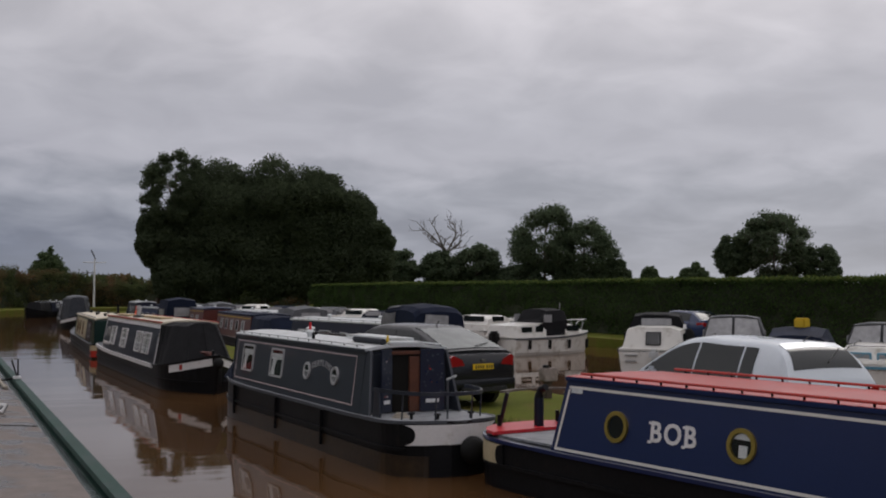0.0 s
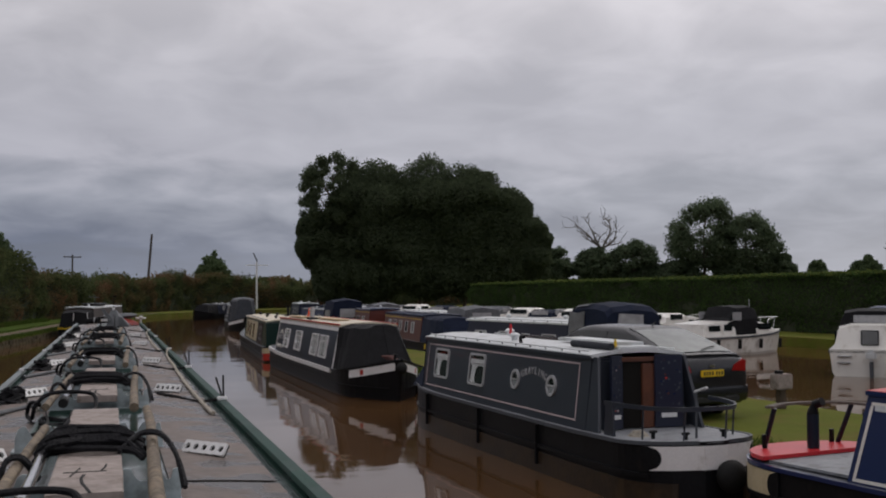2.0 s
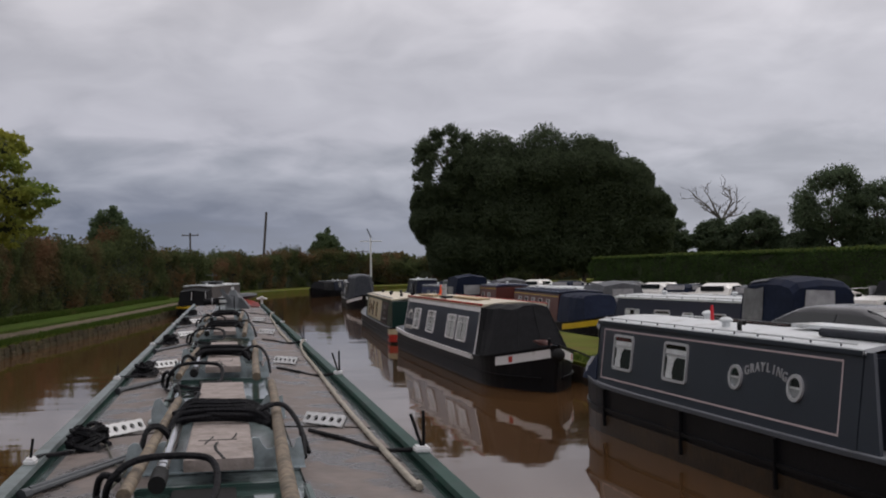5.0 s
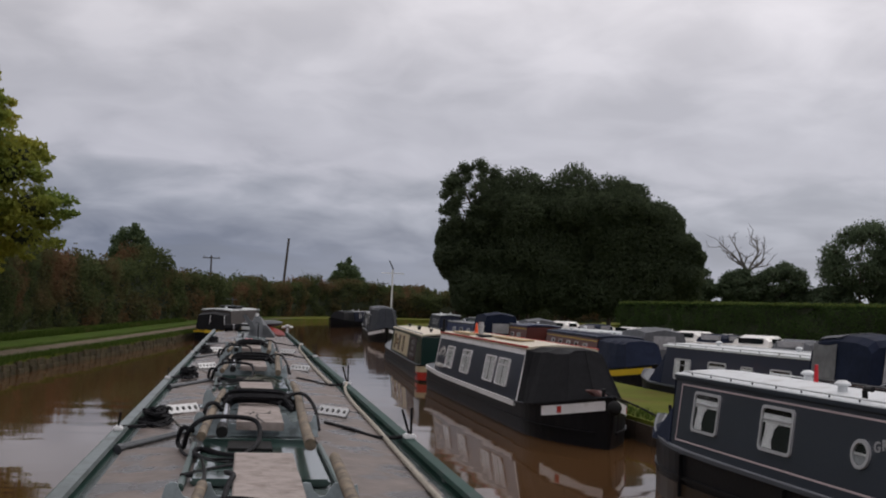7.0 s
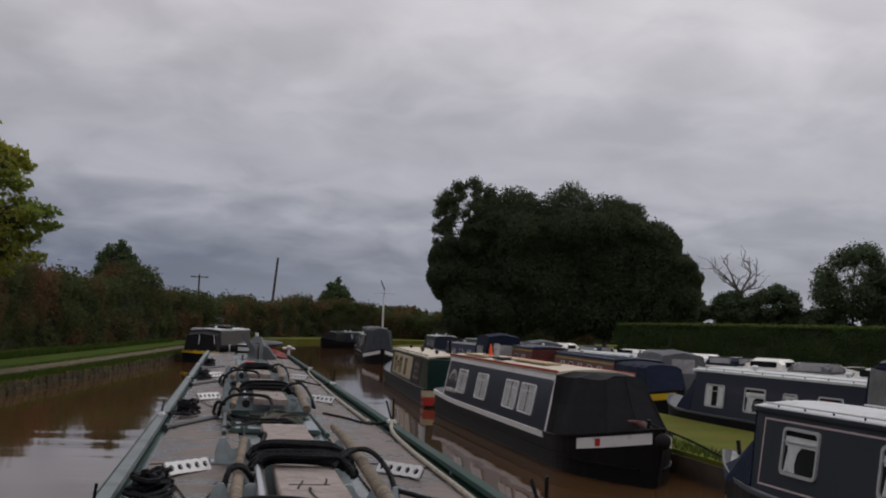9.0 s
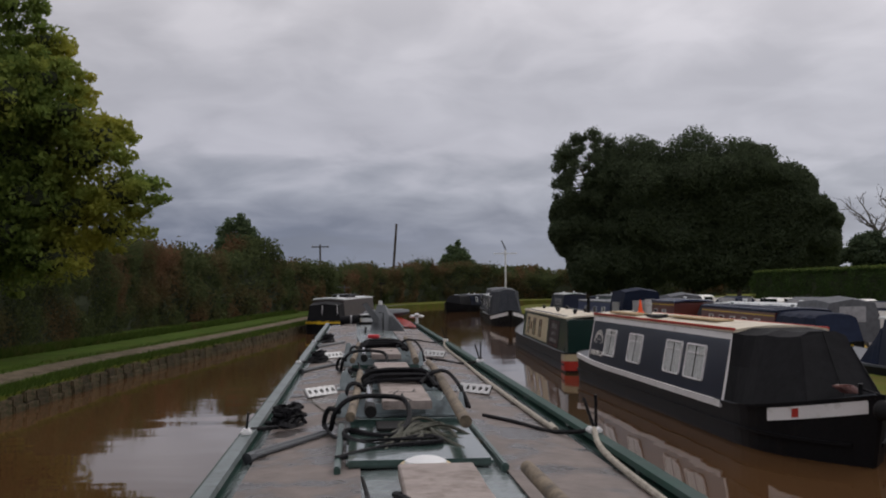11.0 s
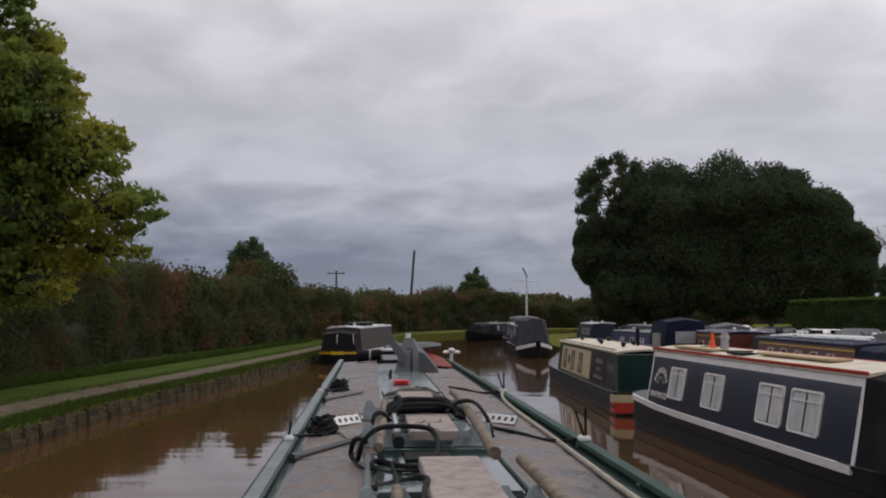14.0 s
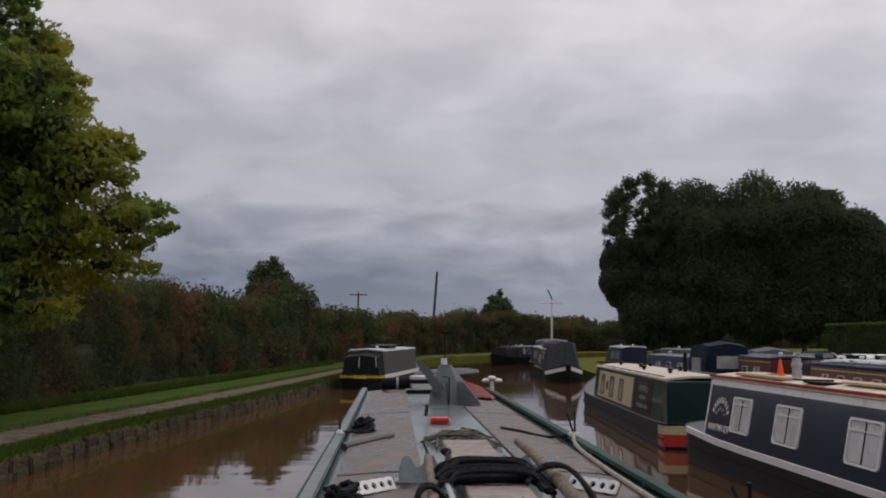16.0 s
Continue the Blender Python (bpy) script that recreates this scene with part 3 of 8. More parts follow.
def along(line, y0, y1, step, off):
    """Points along a bank line, off metres to its left, with the way there."""
    out, acc = [], 0.0
    for (xa, ya), (xb, yb) in zip(line, line[1:]):
        a, b = Vector((xa, ya, 0)), Vector((xb, yb, 0))
        d = b - a
        ln = d.length
        d.normalize()
        side = Vector((-d.y, d.x, 0))
        while acc < ln:
            p = a + d * acc
            if y0 <= p.y <= y1:
                out.append((p + side * off, d.copy()))
            acc += step
        acc -= ln
    return out


def ribbon(name, line, y0, y1, off0, off1, z, material, label, wobble=0.12):
    bm = bmesh.new()
    a, b = along(line, y0, y1, 0.8, off0), along(line, y0, y1, 0.8, off1)
    va = [bm.verts.new((p.x + wobble * noise.noise(p * 0.6), p.y, z)) for p, _ in a]
    vb = [bm.verts.new((p.x + wobble * noise.noise(p * 0.5 + Vector((9, 0, 0))), p.y, z)) for p, _ in b]
    for i in range(min(len(va), len(vb)) - 1):
        bm.faces.new((va[i], va[i + 1], vb[i + 1], vb[i]))
    return part(name, bm, material, None, label, kind="structure")


ribbon("towpath", LEFT_BANK, -30, 127, 0.95, 2.05, Z_LEFT + 0.012, GRAVEL, "pale brown gravel towpath beside the canal")
ribbon("verge", LEFT_BANK, -30, 127, 2.0, 7.5, Z_LEFT + 0.008, VERGE, "dark green grass verge behind the towpath", 0.25)
ribbon("verge", LEFT_BANK, -30, 127, 0.02, 1.0, Z_LEFT + 0.006, VERGE, "dark green grass strip along the bank wall", 0.06)


# ---- narrowboats ----
class Hull:
    """The lines of a narrowboat: stern at y = 0, bow at y = length, water at z = 0."""

    def __init__(self, length, beam=2.08, deck=0.70, bow=3.2, rise=0.35, stern=0.9, start=0.0, sheer=0.06):
        self.length, self.half, self.deck, self.bow, self.rise, self.stern, self.start, self.sheer = length, beam / 2, deck, bow, rise, stern, start, sheer

    def b(self, y):
        if y < self.start + self.stern:
            return self.half * max(0.16, math.sqrt(max(0, 1 - (1 - (y - self.start) / self.stern) ** 2.6)))
        if y > self.length - self.bow:
            return max(0.035, self.half * (1 - ((y - self.length + self.bow) / self.bow) ** 2.1))
        return self.half

    def h(self, y):
        s = max(0.0, (y - self.length + self.bow * 1.3) / (self.bow * 1.3))
        t = max(0.0, 1 - y / (2.5 if self.sheer < 0.1 else 4.0))
        return self.deck + self.rise * s * s + self.sheer * t * t

    def ys(self):
        ys = [self.start + self.stern * k / 7 for k in range(7)] + list(np.linspace(self.start + self.stern, self.length - self.bow, 8)) + [self.length - self.bow + self.bow * k / 10 for k in range(1, 11)]
        return ys

    def body(self):
        rings = []
        for y in self.ys():
            b, h = self.b(y), self.h(y)
            rake = max(0, (y - self.length + self.bow) / self.bow) ** 3
            rings.append([(sx * bb, y + rake * 0.28 * (z - 0.2), z) for sx, bb, z in ((-1, b * 0.9, -0.5), (-1, b * 0.985, 0.06), (-1, b, h), (1, b, h), (1, b * 0.985, 0.06), (1, b * 0.9, -0.5))])
        return loft(bmesh.new(), rings)

    def belt(self, z0, z1, proud, y0, y1, side, rel=True):
        """A strake along one side between two heights (from the deck edge down where rel)."""
        rings = []
        for y in [y0] + [v for v in self.ys() if y0 < v < y1] + [y1]:
            b, h = self.b(y) * side, self.h(y) if rel else 0.0
            rake = max(0, (y - self.length + self.bow) / self.bow) ** 3
            rings.append([(b + side * o, y + rake * 0.28 * (h + z - 0.2), h + z) for o, z in ((-0.01, z0), (proud, z0), (proud, z1), (-0.01, z1))])
        return loft(bmesh.new(), rings)


class Cabin:
    """A cabin on a hull: sides lean in, roof curves."""

    def __init__(self, hull, y0, y1, top=1.72, foot=0.94, head=0.82, camber=0.09, z0=None):
        self.y0, self.y1, self.top, self.foot, self.head, self.camber = y0, y1, top, foot, head, camber
        self.z0 = hull.deck - 0.02 if z0 is None else z0

    def x(self, z):
        return self.foot + (self.head - self.foot) * (z - self.z0) / (self.top - self.z0)

    def on(self, side, y, z, turn=0.0):
        """The frame of a place on a side: x along it to the right as seen, y up, z outwards."""
        lean = math.atan2(self.foot - self.head, self.top - self.z0)
        return Matrix.Translation((side * self.x(z), y, z)) @ Matrix.Rotation(radians(90 * side), 4, "Z") @ Matrix.Rotation(radians(90) - lean, 4, "X")

    def body(self, slope0=0.0, slope1=0.0):
        rings = []
        for y, s in ((self.y0, slope0), (self.y1, -slope1)):
            rings.append([(-self.foot, y, self.z0), (-self.head, y + s, self.top), (self.head, y + s, self.top), (self.foot, y, self.z0)])
        return loft(bmesh.new(), rings)

    def roof(self, over=0.03, thick=0.05, ends=0.04):
        w, rings = self.head + over, []
        for y in (self.y0 - ends, self.y1 + ends):
            top = [(w * s, y, self.top + thick + self.camber * (1 - s * s)) for s in np.linspace(-1, 1, 9)]
            low = [(w * s, y, self.top + (self.camber * (1 - s * s) if abs(s) < 0.99 else 0)) for s in np.linspace(1, -1, 9)]
            rings.append(top + low)
        return loft(bmesh.new(), rings)

    def rz(self, x):
        return self.top + 0.05 + self.camber * (1 - (x / self.head) ** 2)


def sheet(outline, m, z):
    """One face of an outline, looking outwards."""
    bm = bmesh.new()
    bm.faces.new([bm.verts.new(m @ Vector((x, y, z))) for x, y in outline])
    return bm


def window(cabin, side, y, z, w, h, parent, frame_mat=None, curtains=True, bar=0.0, label="", r=0.07, half=False, wide=0.34):
    m = cabin.on(side, y, z)
    win = part("window", frame_ring(rrect(w, h, r), rrect(w - 0.075, h - 0.075, r * 0.7), 0.028, m), frame_mat or ALU, parent, label)
    # Dark plate on the solid side imitates the unlit room behind the pane.
    part("dark_backing", slab(rrect(w - 0.07, h - 0.07, r * 0.7), 0.004, m, 0.001), DARKROOM, win)
    if half:
        rings = []
        for yy, xa, xb in ((h * 0.16, -0.36, 0.08), (0.0, -0.34, -0.06), (-h * 0.25, -0.38, -0.12), (-h / 2 + 0.045, -0.40, -0.08)):
            rings.append([m @ Vector(((xa + (xb - xa) * k / 8) * w, yy, 0.0105 + 0.003 * math.sin(k * 2.4))) for k in range(9)])
        part("curtain", loft(bmesh.new(), rings, close=False, caps=False), CURTAIN, win)
        part("pelmet", slab(rrect(w - 0.10, h * 0.2, 0.01), 0.003, m @ Matrix.Translation((0, h * 0.22, 0.0085))), CURTAIN, win, "white pelmet curtain")
    elif curtains:
        for s in (-1, 1):
            pts = []
            ww = (w - 0.1) * wide
            for k in range(13):
                pts.append((s * ((w - 0.09) / 2 - ww * k / 12), 0.0105 + 0.003 * math.sin(k * 2.2)))
            bm = bmesh.new()
            loft(bm, [[m @ Vector((x, yy, zz)) for x, zz in pts] for yy in (-h / 2 + 0.045, h / 2 - 0.045)], close=False)
            part("curtain", bm, CURTAIN, win)
    if bar:
        part("glazing_bar", bx((0, h * bar, 0.018), (w - 0.07, 0.018, 0.02), m), frame_mat or ALU, win)
    part("pane", sheet(rrect(w - 0.07, h - 0.07, r * 0.7), m, 0.019), GLASS, win)
    return win


def porthole(cabin, side, y, z, r, parent, ring_mat, inner=None, label=""):
    m = cabin.on(side, y, z)
    p = part("porthole", frame_ring(circ(r), circ(r * 0.74), 0.03, m), ring_mat, parent, label, smooth=True)
    # Dark disc on the solid side in place of the unlit inside.
    part("dark_backing", slab(circ(r * 0.76), 0.004, m, 0.001), DARKROOM, p)
    if inner == "rail":
        part("half_curtain", slab([(r * 0.7 * math.cos(a), r * 0.7 * math.sin(a)) for a in np.linspace(math.pi, 2 * math.pi, 14)], 0.003, m, 0.007), VINYL, p)
        part("pane_bar", bx((0, 0, 0.018), (r * 1.4, r * 0.16, 0.012), m), PLASTICWHITE, p)
    if inner == "card":
        part("card", bx((0.02, -0.06, 0.009), (0.11, 0.13, 0.003), m), PLASTICWHITE, p)
        part("half_curtain", slab([(r * 0.7 * math.cos(a), r * 0.7 * math.sin(a)) for a in np.linspace(0.5, 2.6, 14)], 0.003, m, 0.006), CURTAIN, p)
    part("pane", sheet(circ(r * 0.75), m, 0.024), GLASS, p)
    return p


def coach_line(cabin, side, y0, y1, z0, z1, w, material, parent, label=""):
    """A painted panel border, four thin strips."""
    for a, b in (((y0, z0), (y1, z0)), ((y0, z1), (y1, z1)), ((y0, z0), (y0, z1)), ((y1, z0), (y1, z1))):
        ym, zm = (a[0] + b[0]) / 2, (a[1] + b[1]) / 2
        ln, ht = abs(b[0] - a[0]), abs(b[1] - a[1])
        m = cabin.on(side, ym, zm)
        part("coach_line", bx((0, 0, 0.002), (max(ln, w) + (w if ln else 0) * 0.98, max(ht, w) - (w * 1.02 if ht else 0), 0.004), m), material, parent, label)


def hand_rail(cabin, side, parent, material, y0, y1, posts=0, post_mat=None, z=0.07, r=0.016, inset=0.05):
    x = side * (cabin.head - inset)
    zb = cabin.rz(x) - 0.01
    rail = part("hand_rail", tb([(x, y0, zb + z), (x, y1, zb + z)], r, 8), material, parent, smooth=True)
    for k in range(posts):
        y = y0 + (y1 - y0) * (k + 0.5) / posts
        part("rail_post", tb([(x, y, zb - 0.01), (x, y, zb + z)], r * 0.9, 6), post_mat or material, rail)
    return rail


def mushroom(parent, x, y, z, material, r=0.09):
    bm = bmesh.new()
    loft(bm, [[(x + rr * c, y + rr * s, z + zz) for c, s in circ(1, 12)] for rr, zz in ((r * 0.6, -0.02), (r * 0.6, 0.06), (r, 0.07), (r, 0.095), (r * 0.55, 0.125), (0.01, 0.13))])
    return part("roof_vent", bm, material, parent, "mushroom roof vent", smooth=True)


def flap(a, b, c, d, n=8, sag=0.05, seed=0, thick=0.012):
    """A cloth panel between four corners, with folds."""
    bm = bmesh.new()
    a, b, c, d = (Vector(p) for p in (a, b, c, d))
    nrm = (b - a).cross(d - a).normalized()
    grid = []
    for i in range(n + 1):
        row = []
        for j in range(n + 1):
            u, v = i / n, j / n
            p = (a * (1 - u) + b * u) * (1 - v) + (d * (1 - u) + c * u) * v
            w = sag * math.sin(math.pi * u) * math.sin(math.pi * v)
            p = p + nrm * (-w + 0.35 * sag * noise.noise(p * 2.3 + Vector((seed, 0, 0))) * math.sin(math.pi * u))
            row.append(bm.verts.new(p))
        grid.append(row)
    for i in range(n):
        for j in range(n):
            bm.faces.new((grid[i][j], grid[i + 1][j], grid[i + 1][j + 1], grid[i][j + 1]))
    bmesh.ops.solidify(bm, geom=bm.faces[:], thickness=thick)
    return bm


def cratch(hull, y0, y1, top, foot, head, material, parent, name="hood", front=0.5, seed=1, label=""):
    """A canvas hood on hoops: full section at y0, lower and leaning at y1."""
    rings = []
    n = 9
    for k in range(n):
        s = k / (n - 1)
        y = y0 + (y1 - y0) * s
        lean = max(0.0, (s - front) / (1 - front))
        tp = top - 0.04 * s - 0.03 * math.sin(math.pi * 4 * s) ** 2
        hd, ft = head * (1 - 0.28 * lean), min(foot, hull.b(y) - 0.02)
        z0 = hull.h(y) - 0.02
        prof = [(-ft, z0), (-(ft * 0.55 + hd * 0.45), z0 + (tp - z0) * 0.5), (-hd, tp - 0.06), (-hd * 0.8, tp + 0.015), (0, tp + 0.06), (hd * 0.8, tp + 0.015), (hd, tp - 0.06), (ft * 0.55 + hd * 0.45, z0 + (tp - z0) * 0.5), (ft, z0)]
        rings.append([(x + 0.02 * noise.noise(Vector((x * 3, y * 3, seed))), y - (z - z0) * 0.55 * lean * lean + 0.02 * noise.noise(Vector((y * 4, z * 4, seed))), z) for x, z in prof])
    bm = loft(bmesh.new(), rings, close=True)
    h = part(name, bm, material, parent, label, smooth=False)
    return h


def bow_hood(hull, y0, yt, y1, top, foot, head, front, material, parent, label):
    """A tent-like hood: full cabin section at y0, a narrow leaning front between yt above and y1 below."""
    def section(ytop, ybot, hw, fw, dz, seed):
        z0 = hull.h(ybot) - 0.03
        out = []
        for x, u in ((-1, 0), (-1, 0.5), (-1, 0.93), (-0.6, 1.0), (0.6, 1.0), (1, 0.93), (1, 0.5), (1, 0)):
            wd = fw + (hw - fw) * u
            q = Vector((x * wd, ybot + (ytop - ybot) * u, z0 + (top - dz - z0) * u))
            out.append((q.x + 0.025 * noise.noise(q * 3 + Vector((seed, 0, 0))), q.y + 0.03 * noise.noise(q * 3 + Vector((0, seed, 0))), q.z))
        return out
    rings = []
    for k, s in enumerate((0, 0.16, 0.33, 0.5, 0.66, 0.83, 1.0)):
        ya, yb = y0 + (yt - y0) * s, y0 + (y1 - y0) * s
        fw = min(foot, hull.b(yb) - 0.03)
        sag = 0.035 * math.sin(math.pi * s * 2) ** 2
        rings.append(section(ya, yb, head + (front - head) * s - sag, fw - sag * 0.6, sag, k))
    hood = part("bow_hood", loft(bmesh.new(), rings), material, parent, label)
    z = hull.h(y1)
    for s in (-1, 1):
        part("hood_seam", tb([(s * front * 0.98, yt + 0.02, top - 0.06), (s * (min(foot, hull.b(y1) - 0.03)) * 0.98, y1 + 0.02, z)], 0.014, 5), material, hood)
    part("hood_zip", tb([(0, yt + 0.03, top), (0, y1 + 0.03, z)], 0.012, 5), material, hood)
    return hood


def fender(parent, x, y, z, r, material=None, length=0.0):
    bm = bmesh.new()
    if length:
        tube(bm, [(x, y, z), (x, y, z - length * 0.1), (x, y, z - length * 0.9), (x, y, z - length)], r, 10)
    else:
        bmesh.ops.create_uvsphere(bm, u_segments=14, v_segments=10, radius=r, matrix=Matrix.Translation((x, y, z)) @ Matrix.Diagonal((1, 0.75, 1, 1)))
    return part("fender", bm, material or RUBBER, parent, "black rope fender", smooth=True)


def basic_hull(boat, hull, deck_mat, gun_mat=None, low=0.3):
    part("hull", hull.body(), BLACK, boat, "black steel hull")
    deck = []
    for y in hull.ys():
        deck.append([(-hull.b(y) + 0.03, y, hull.h(y) + 0.004), (hull.b(y) - 0.03, y, hull.h(y) + 0.004), (hull.b(y) - 0.03, y, hull.h(y) - 0.03), (-hull.b(y) + 0.03, y, hull.h(y) - 0.03)])
    part("deck", loft(bmesh.new(), deck), deck_mat, boat)
    for side in (-1, 1):
        part("gunwale", hull.belt(-0.035, 0.012, 0.03, hull.start + 0.02, hull.length - 0.05, side), gun_mat or BLACK, boat, smooth=False)
        part("rubbing_strake", hull.belt(low, low + 0.05, 0.028, hull.start + 0.3, hull.length - 0.25, side, rel=False), BLACK, boat)


def rounded_end(hull, z0, z1, proud, y, bulge, side):
    """The half-round end of a dark hull side that laps over a light stern band."""
    rings = []
    for k in range(11):
        u = k / 5 - 1
        ya = y - bulge * math.sqrt(max(0.0, 1 - u * u))
        ys = [ya + (y + 0.05 - ya) * q / 6 for q in range(7)]
        out = [(side * (hull.b(v) + proud), v, hull.h(v) + z0 + (z1 - z0) * k / 10) for v in ys]
        back = [(side * (hull.b(v) - 0.01), v, hull.h(v) + z0 + (z1 - z0) * k / 10) for v in ys[::-1]]
        rings.append(out + back)
    return loft(bmesh.new(), rings)


def flat_rail(path, w, h):
    """A flat bar bent along a level path: w across, h high."""
    rings = []
    for i, q in enumerate(path):
        d = path[min(i + 1, len(path) - 1)] - path[max(i - 1, 0)]
        a = Vector((-d.y, d.x, 0)).normalized() * w / 2
        u = Vector((0, 0, h / 2))
        rings.append([tuple(q - a - u), tuple(q + a - u), tuple(q + a + u), tuple(q - a + u)])
    return loft(bmesh.new(), rings)


# ---- the slate grey boat ----
def slate_boat():
    boat = thing("narrowboat", "slate grey narrowboat with pale roof, moored, stern doors open", "narrowboat", pose(7.25, 13.7, 0, 0, 0, 2.3), "moored narrowboats")
    hull = Hull(10.4, beam=1.82, deck=0.74, bow=2.5, rise=0.25, stern=0.9, start=-0.1)
    basic_hull(boat, hull, DECKGREY, SLATE2, 0.36)
    cab = Cabin(hull, 1.72, 8.55, top=1.72, foot=0.82, head=0.70, camber=0.07)
    part("cabin", cab.body(), SLATE, boat)
    part("roof", cab.roof(), PALE, boat, "pale grey painted roof")
    for side in (-1, 1):
        part("cant_rail", bx((side * 0.715, 5.13, 1.735), (0.05, 6.9, 0.07), None, 0.012), SLATE, boat)
        hand_rail(cab, side, boat, PALE, 1.85, 8.4, 12, SLATE, z=0.05, r=0.012, inset=0.02)
        coach_line(cab, side, 2.04, 8.35, 0.86, 1.63, 0.022, PINK, boat)
        for y in (7.55, 5.78):
            window(cab, side, y, 1.30, 0.72, 0.55, boat, ALU, True, 0.2, half=True)
        for y in (4.15, 2.85):
            porthole(cab, side, y, 1.26, 0.155, boat, ALU, "rail", "bright steel porthole with half curtain")
        lettering("GRAYLING", 0.15, VINYL, boat, cab.on(side, 3.5, 1.36) @ Matrix.Translation((0, 0, 0.004)), arc=0.07, label="white painted letter", name="letter", bold=0.004)
        for y in (3.0, 5.3, 7.9):
            part("fender_strip", hull.belt(-0.62, -0.05, 0.05, y, y + 0.035, side), BLACK, boat)
    # stern: white band, fender, doors, rails
    for side in (-1, 1):
        part("silt_band", hull.belt(-0.1, 0.30, 0.006, 0.0, 9.6, side, rel=False), SILT, boat, "silt-stained lower hull")
        part("stern_band", hull.belt(-0.34, -0.05, 0.03, -0.1, 0.19, side), WHITE, boat, "white painted stern band")
        part("band_end", rounded_end(hull, -0.34, -0.05, 0.034, 0.19, 0.10, side), BLACK, boat, "rounded black end of the hull side")
    part("stern_plate", bx((0, -0.092, 0.607), (0.33, 0.05, 0.29), None, 0.01), WHITE, boat)
    fender(boat, 0.12, -0.26, 0.40, 0.20)
    part("bulkhead", bx((0, 1.68, 1.22), (1.40, 0.06, 0.92)), SLATE, boat)
    # Near-black slab on the bulkhead imitates the unlit opening.
    part("doorway", bx((-0.08, 1.642, 1.22), (0.60, 0.03, 0.92)), DARKROOM, boat)
    part("doorway_lining", bx((0.10, 1.62, 1.2), (0.19, 0.05, 0.88), None, 0.01), WOOD, boat, "varnished brown wooden step lining")
    part("lintel", bx((0.05, 1.62, 1.70), (0.8, 0.06, 0.06), None, 0.01), WOOD, boat)
    part("hatch", bx((0.0, 2.15, 1.84), (0.62, 0.95, 0.06), None, 0.02), PALE, boat, "sliding roof hatch")
    flowers = [RED, PINK, CARBLUE, MAROON]
    for x, wd, a in ((-0.44, 0.26, 24), (0.40, 0.42, -6)):
        m = Matrix.Translation((x, 1.62, 1.26)) @ Matrix.Rotation(radians(a), 4, "Z")
        d = part("stern_door", bx((0, -0.06, 0), (wd, 0.035, 1.0), m, 0.01), INDIGO, boat, "open dark blue door painted with flowers")
        rng = random.Random(5 + int(a))
        for k in range(26):
            r = rng.uniform(0.008, 0.018)
            c = m @ Vector((rng.uniform(-0.42, 0.42) * wd, -0.0785, rng.uniform(-0.25, 0.45)))
            part("painted_flower", slab(circ(r, 8), 0.002, Matrix.Translation(c) @ m.to_3x3().to_4x4() @ Matrix.Rotation(radians(90), 4, "X")), flowers[rng.randrange(4)] if k % 3 == 0 else SLATE2, d)
        part("door_plate", bx((0, -0.081, -0.33), (wd * 0.55, 0.006, 0.06), m), PLASTICWHITE, d)
    for sx in (-1, 1):
        x = sx * 0.80
        part("side_screen", loft(bmesh.new(), [[(x + o, 1.70, 0.76), (x + o, 1.34, 0.76), (x + o - sx * 0.13, 1.58, 1.74), (x + o - sx * 0.13, 1.70, 1.74)] for o in (-0.02, 0.02)]), SLATE, boat)
    part("rail_panel", loft(bmesh.new(), [[(-0.80 + o, 1.20, 0.76), (-0.80 + o, 0.94, 0.76), (-0.80 + o, 0.98, 1.21), (-0.80 + o, 1.14, 1.21)] for o in (-0.015, 0.015)]), SLATE, boat)
    path = curve_pts([(-0.80, 1.2, 1.18), (-0.79, 0.9, 1.18), (-0.62, 0.35, 1.18), (-0.3, 0.08, 1.18), (0.3, 0.08, 1.18), (0.62, 0.35, 1.18), (0.79, 0.9, 1.18), (0.80, 1.2, 1.18)], 5)
    part("stern_rail", flat_rail(path, 0.022, 0.055), SLATE, boat)
    for k in (9, 15, 20, 26):
        q = path[k]
        part("rail_post", tb([(q.x, q.y + 0.04, 0.76), q], 0.013, 8), SLATE, boat, smooth=True)
    part("tiller", tb(curve_pts([(0, 0.30, 0.76), (0, 0.30, 1.1), (0, 0.30, 1.37)], 4), 0.015, 8), SLATE2, boat, smooth=True)
    part("tiller_handle", tb([(0, 0.32, 1.365), (0.0, 0.06, 1.44)], 0.018, 8), PALE, boat, "pale tiller handle", smooth=True)
    for x, y in ((-0.5, 0.5), (-0.22, 0.2), (0.4, 0.3)):
        bm = tb([(x, y, 0.75), (x, y, 0.87)], 0.026, 8)
        tube(bm, [(x - 0.05, y, 0.87), (x + 0.05, y, 0.87)], 0.018, 8)
        part("dolly", bm, BLACK, boat)
    bm = bmesh.new()
    for k in range(4):
        tube(bm, [(-0.5 + (0.13 - 0.02 * k) * math.cos(a), 0.85 + (0.13 - 0.02 * k) * math.sin(a), 0.77 + 0.02 * k) for a in np.linspace(0, 6.2, 16)], 0.014, 5)
    part("rope_coil", bm, ROPE, boat, "coiled brown mooring rope")
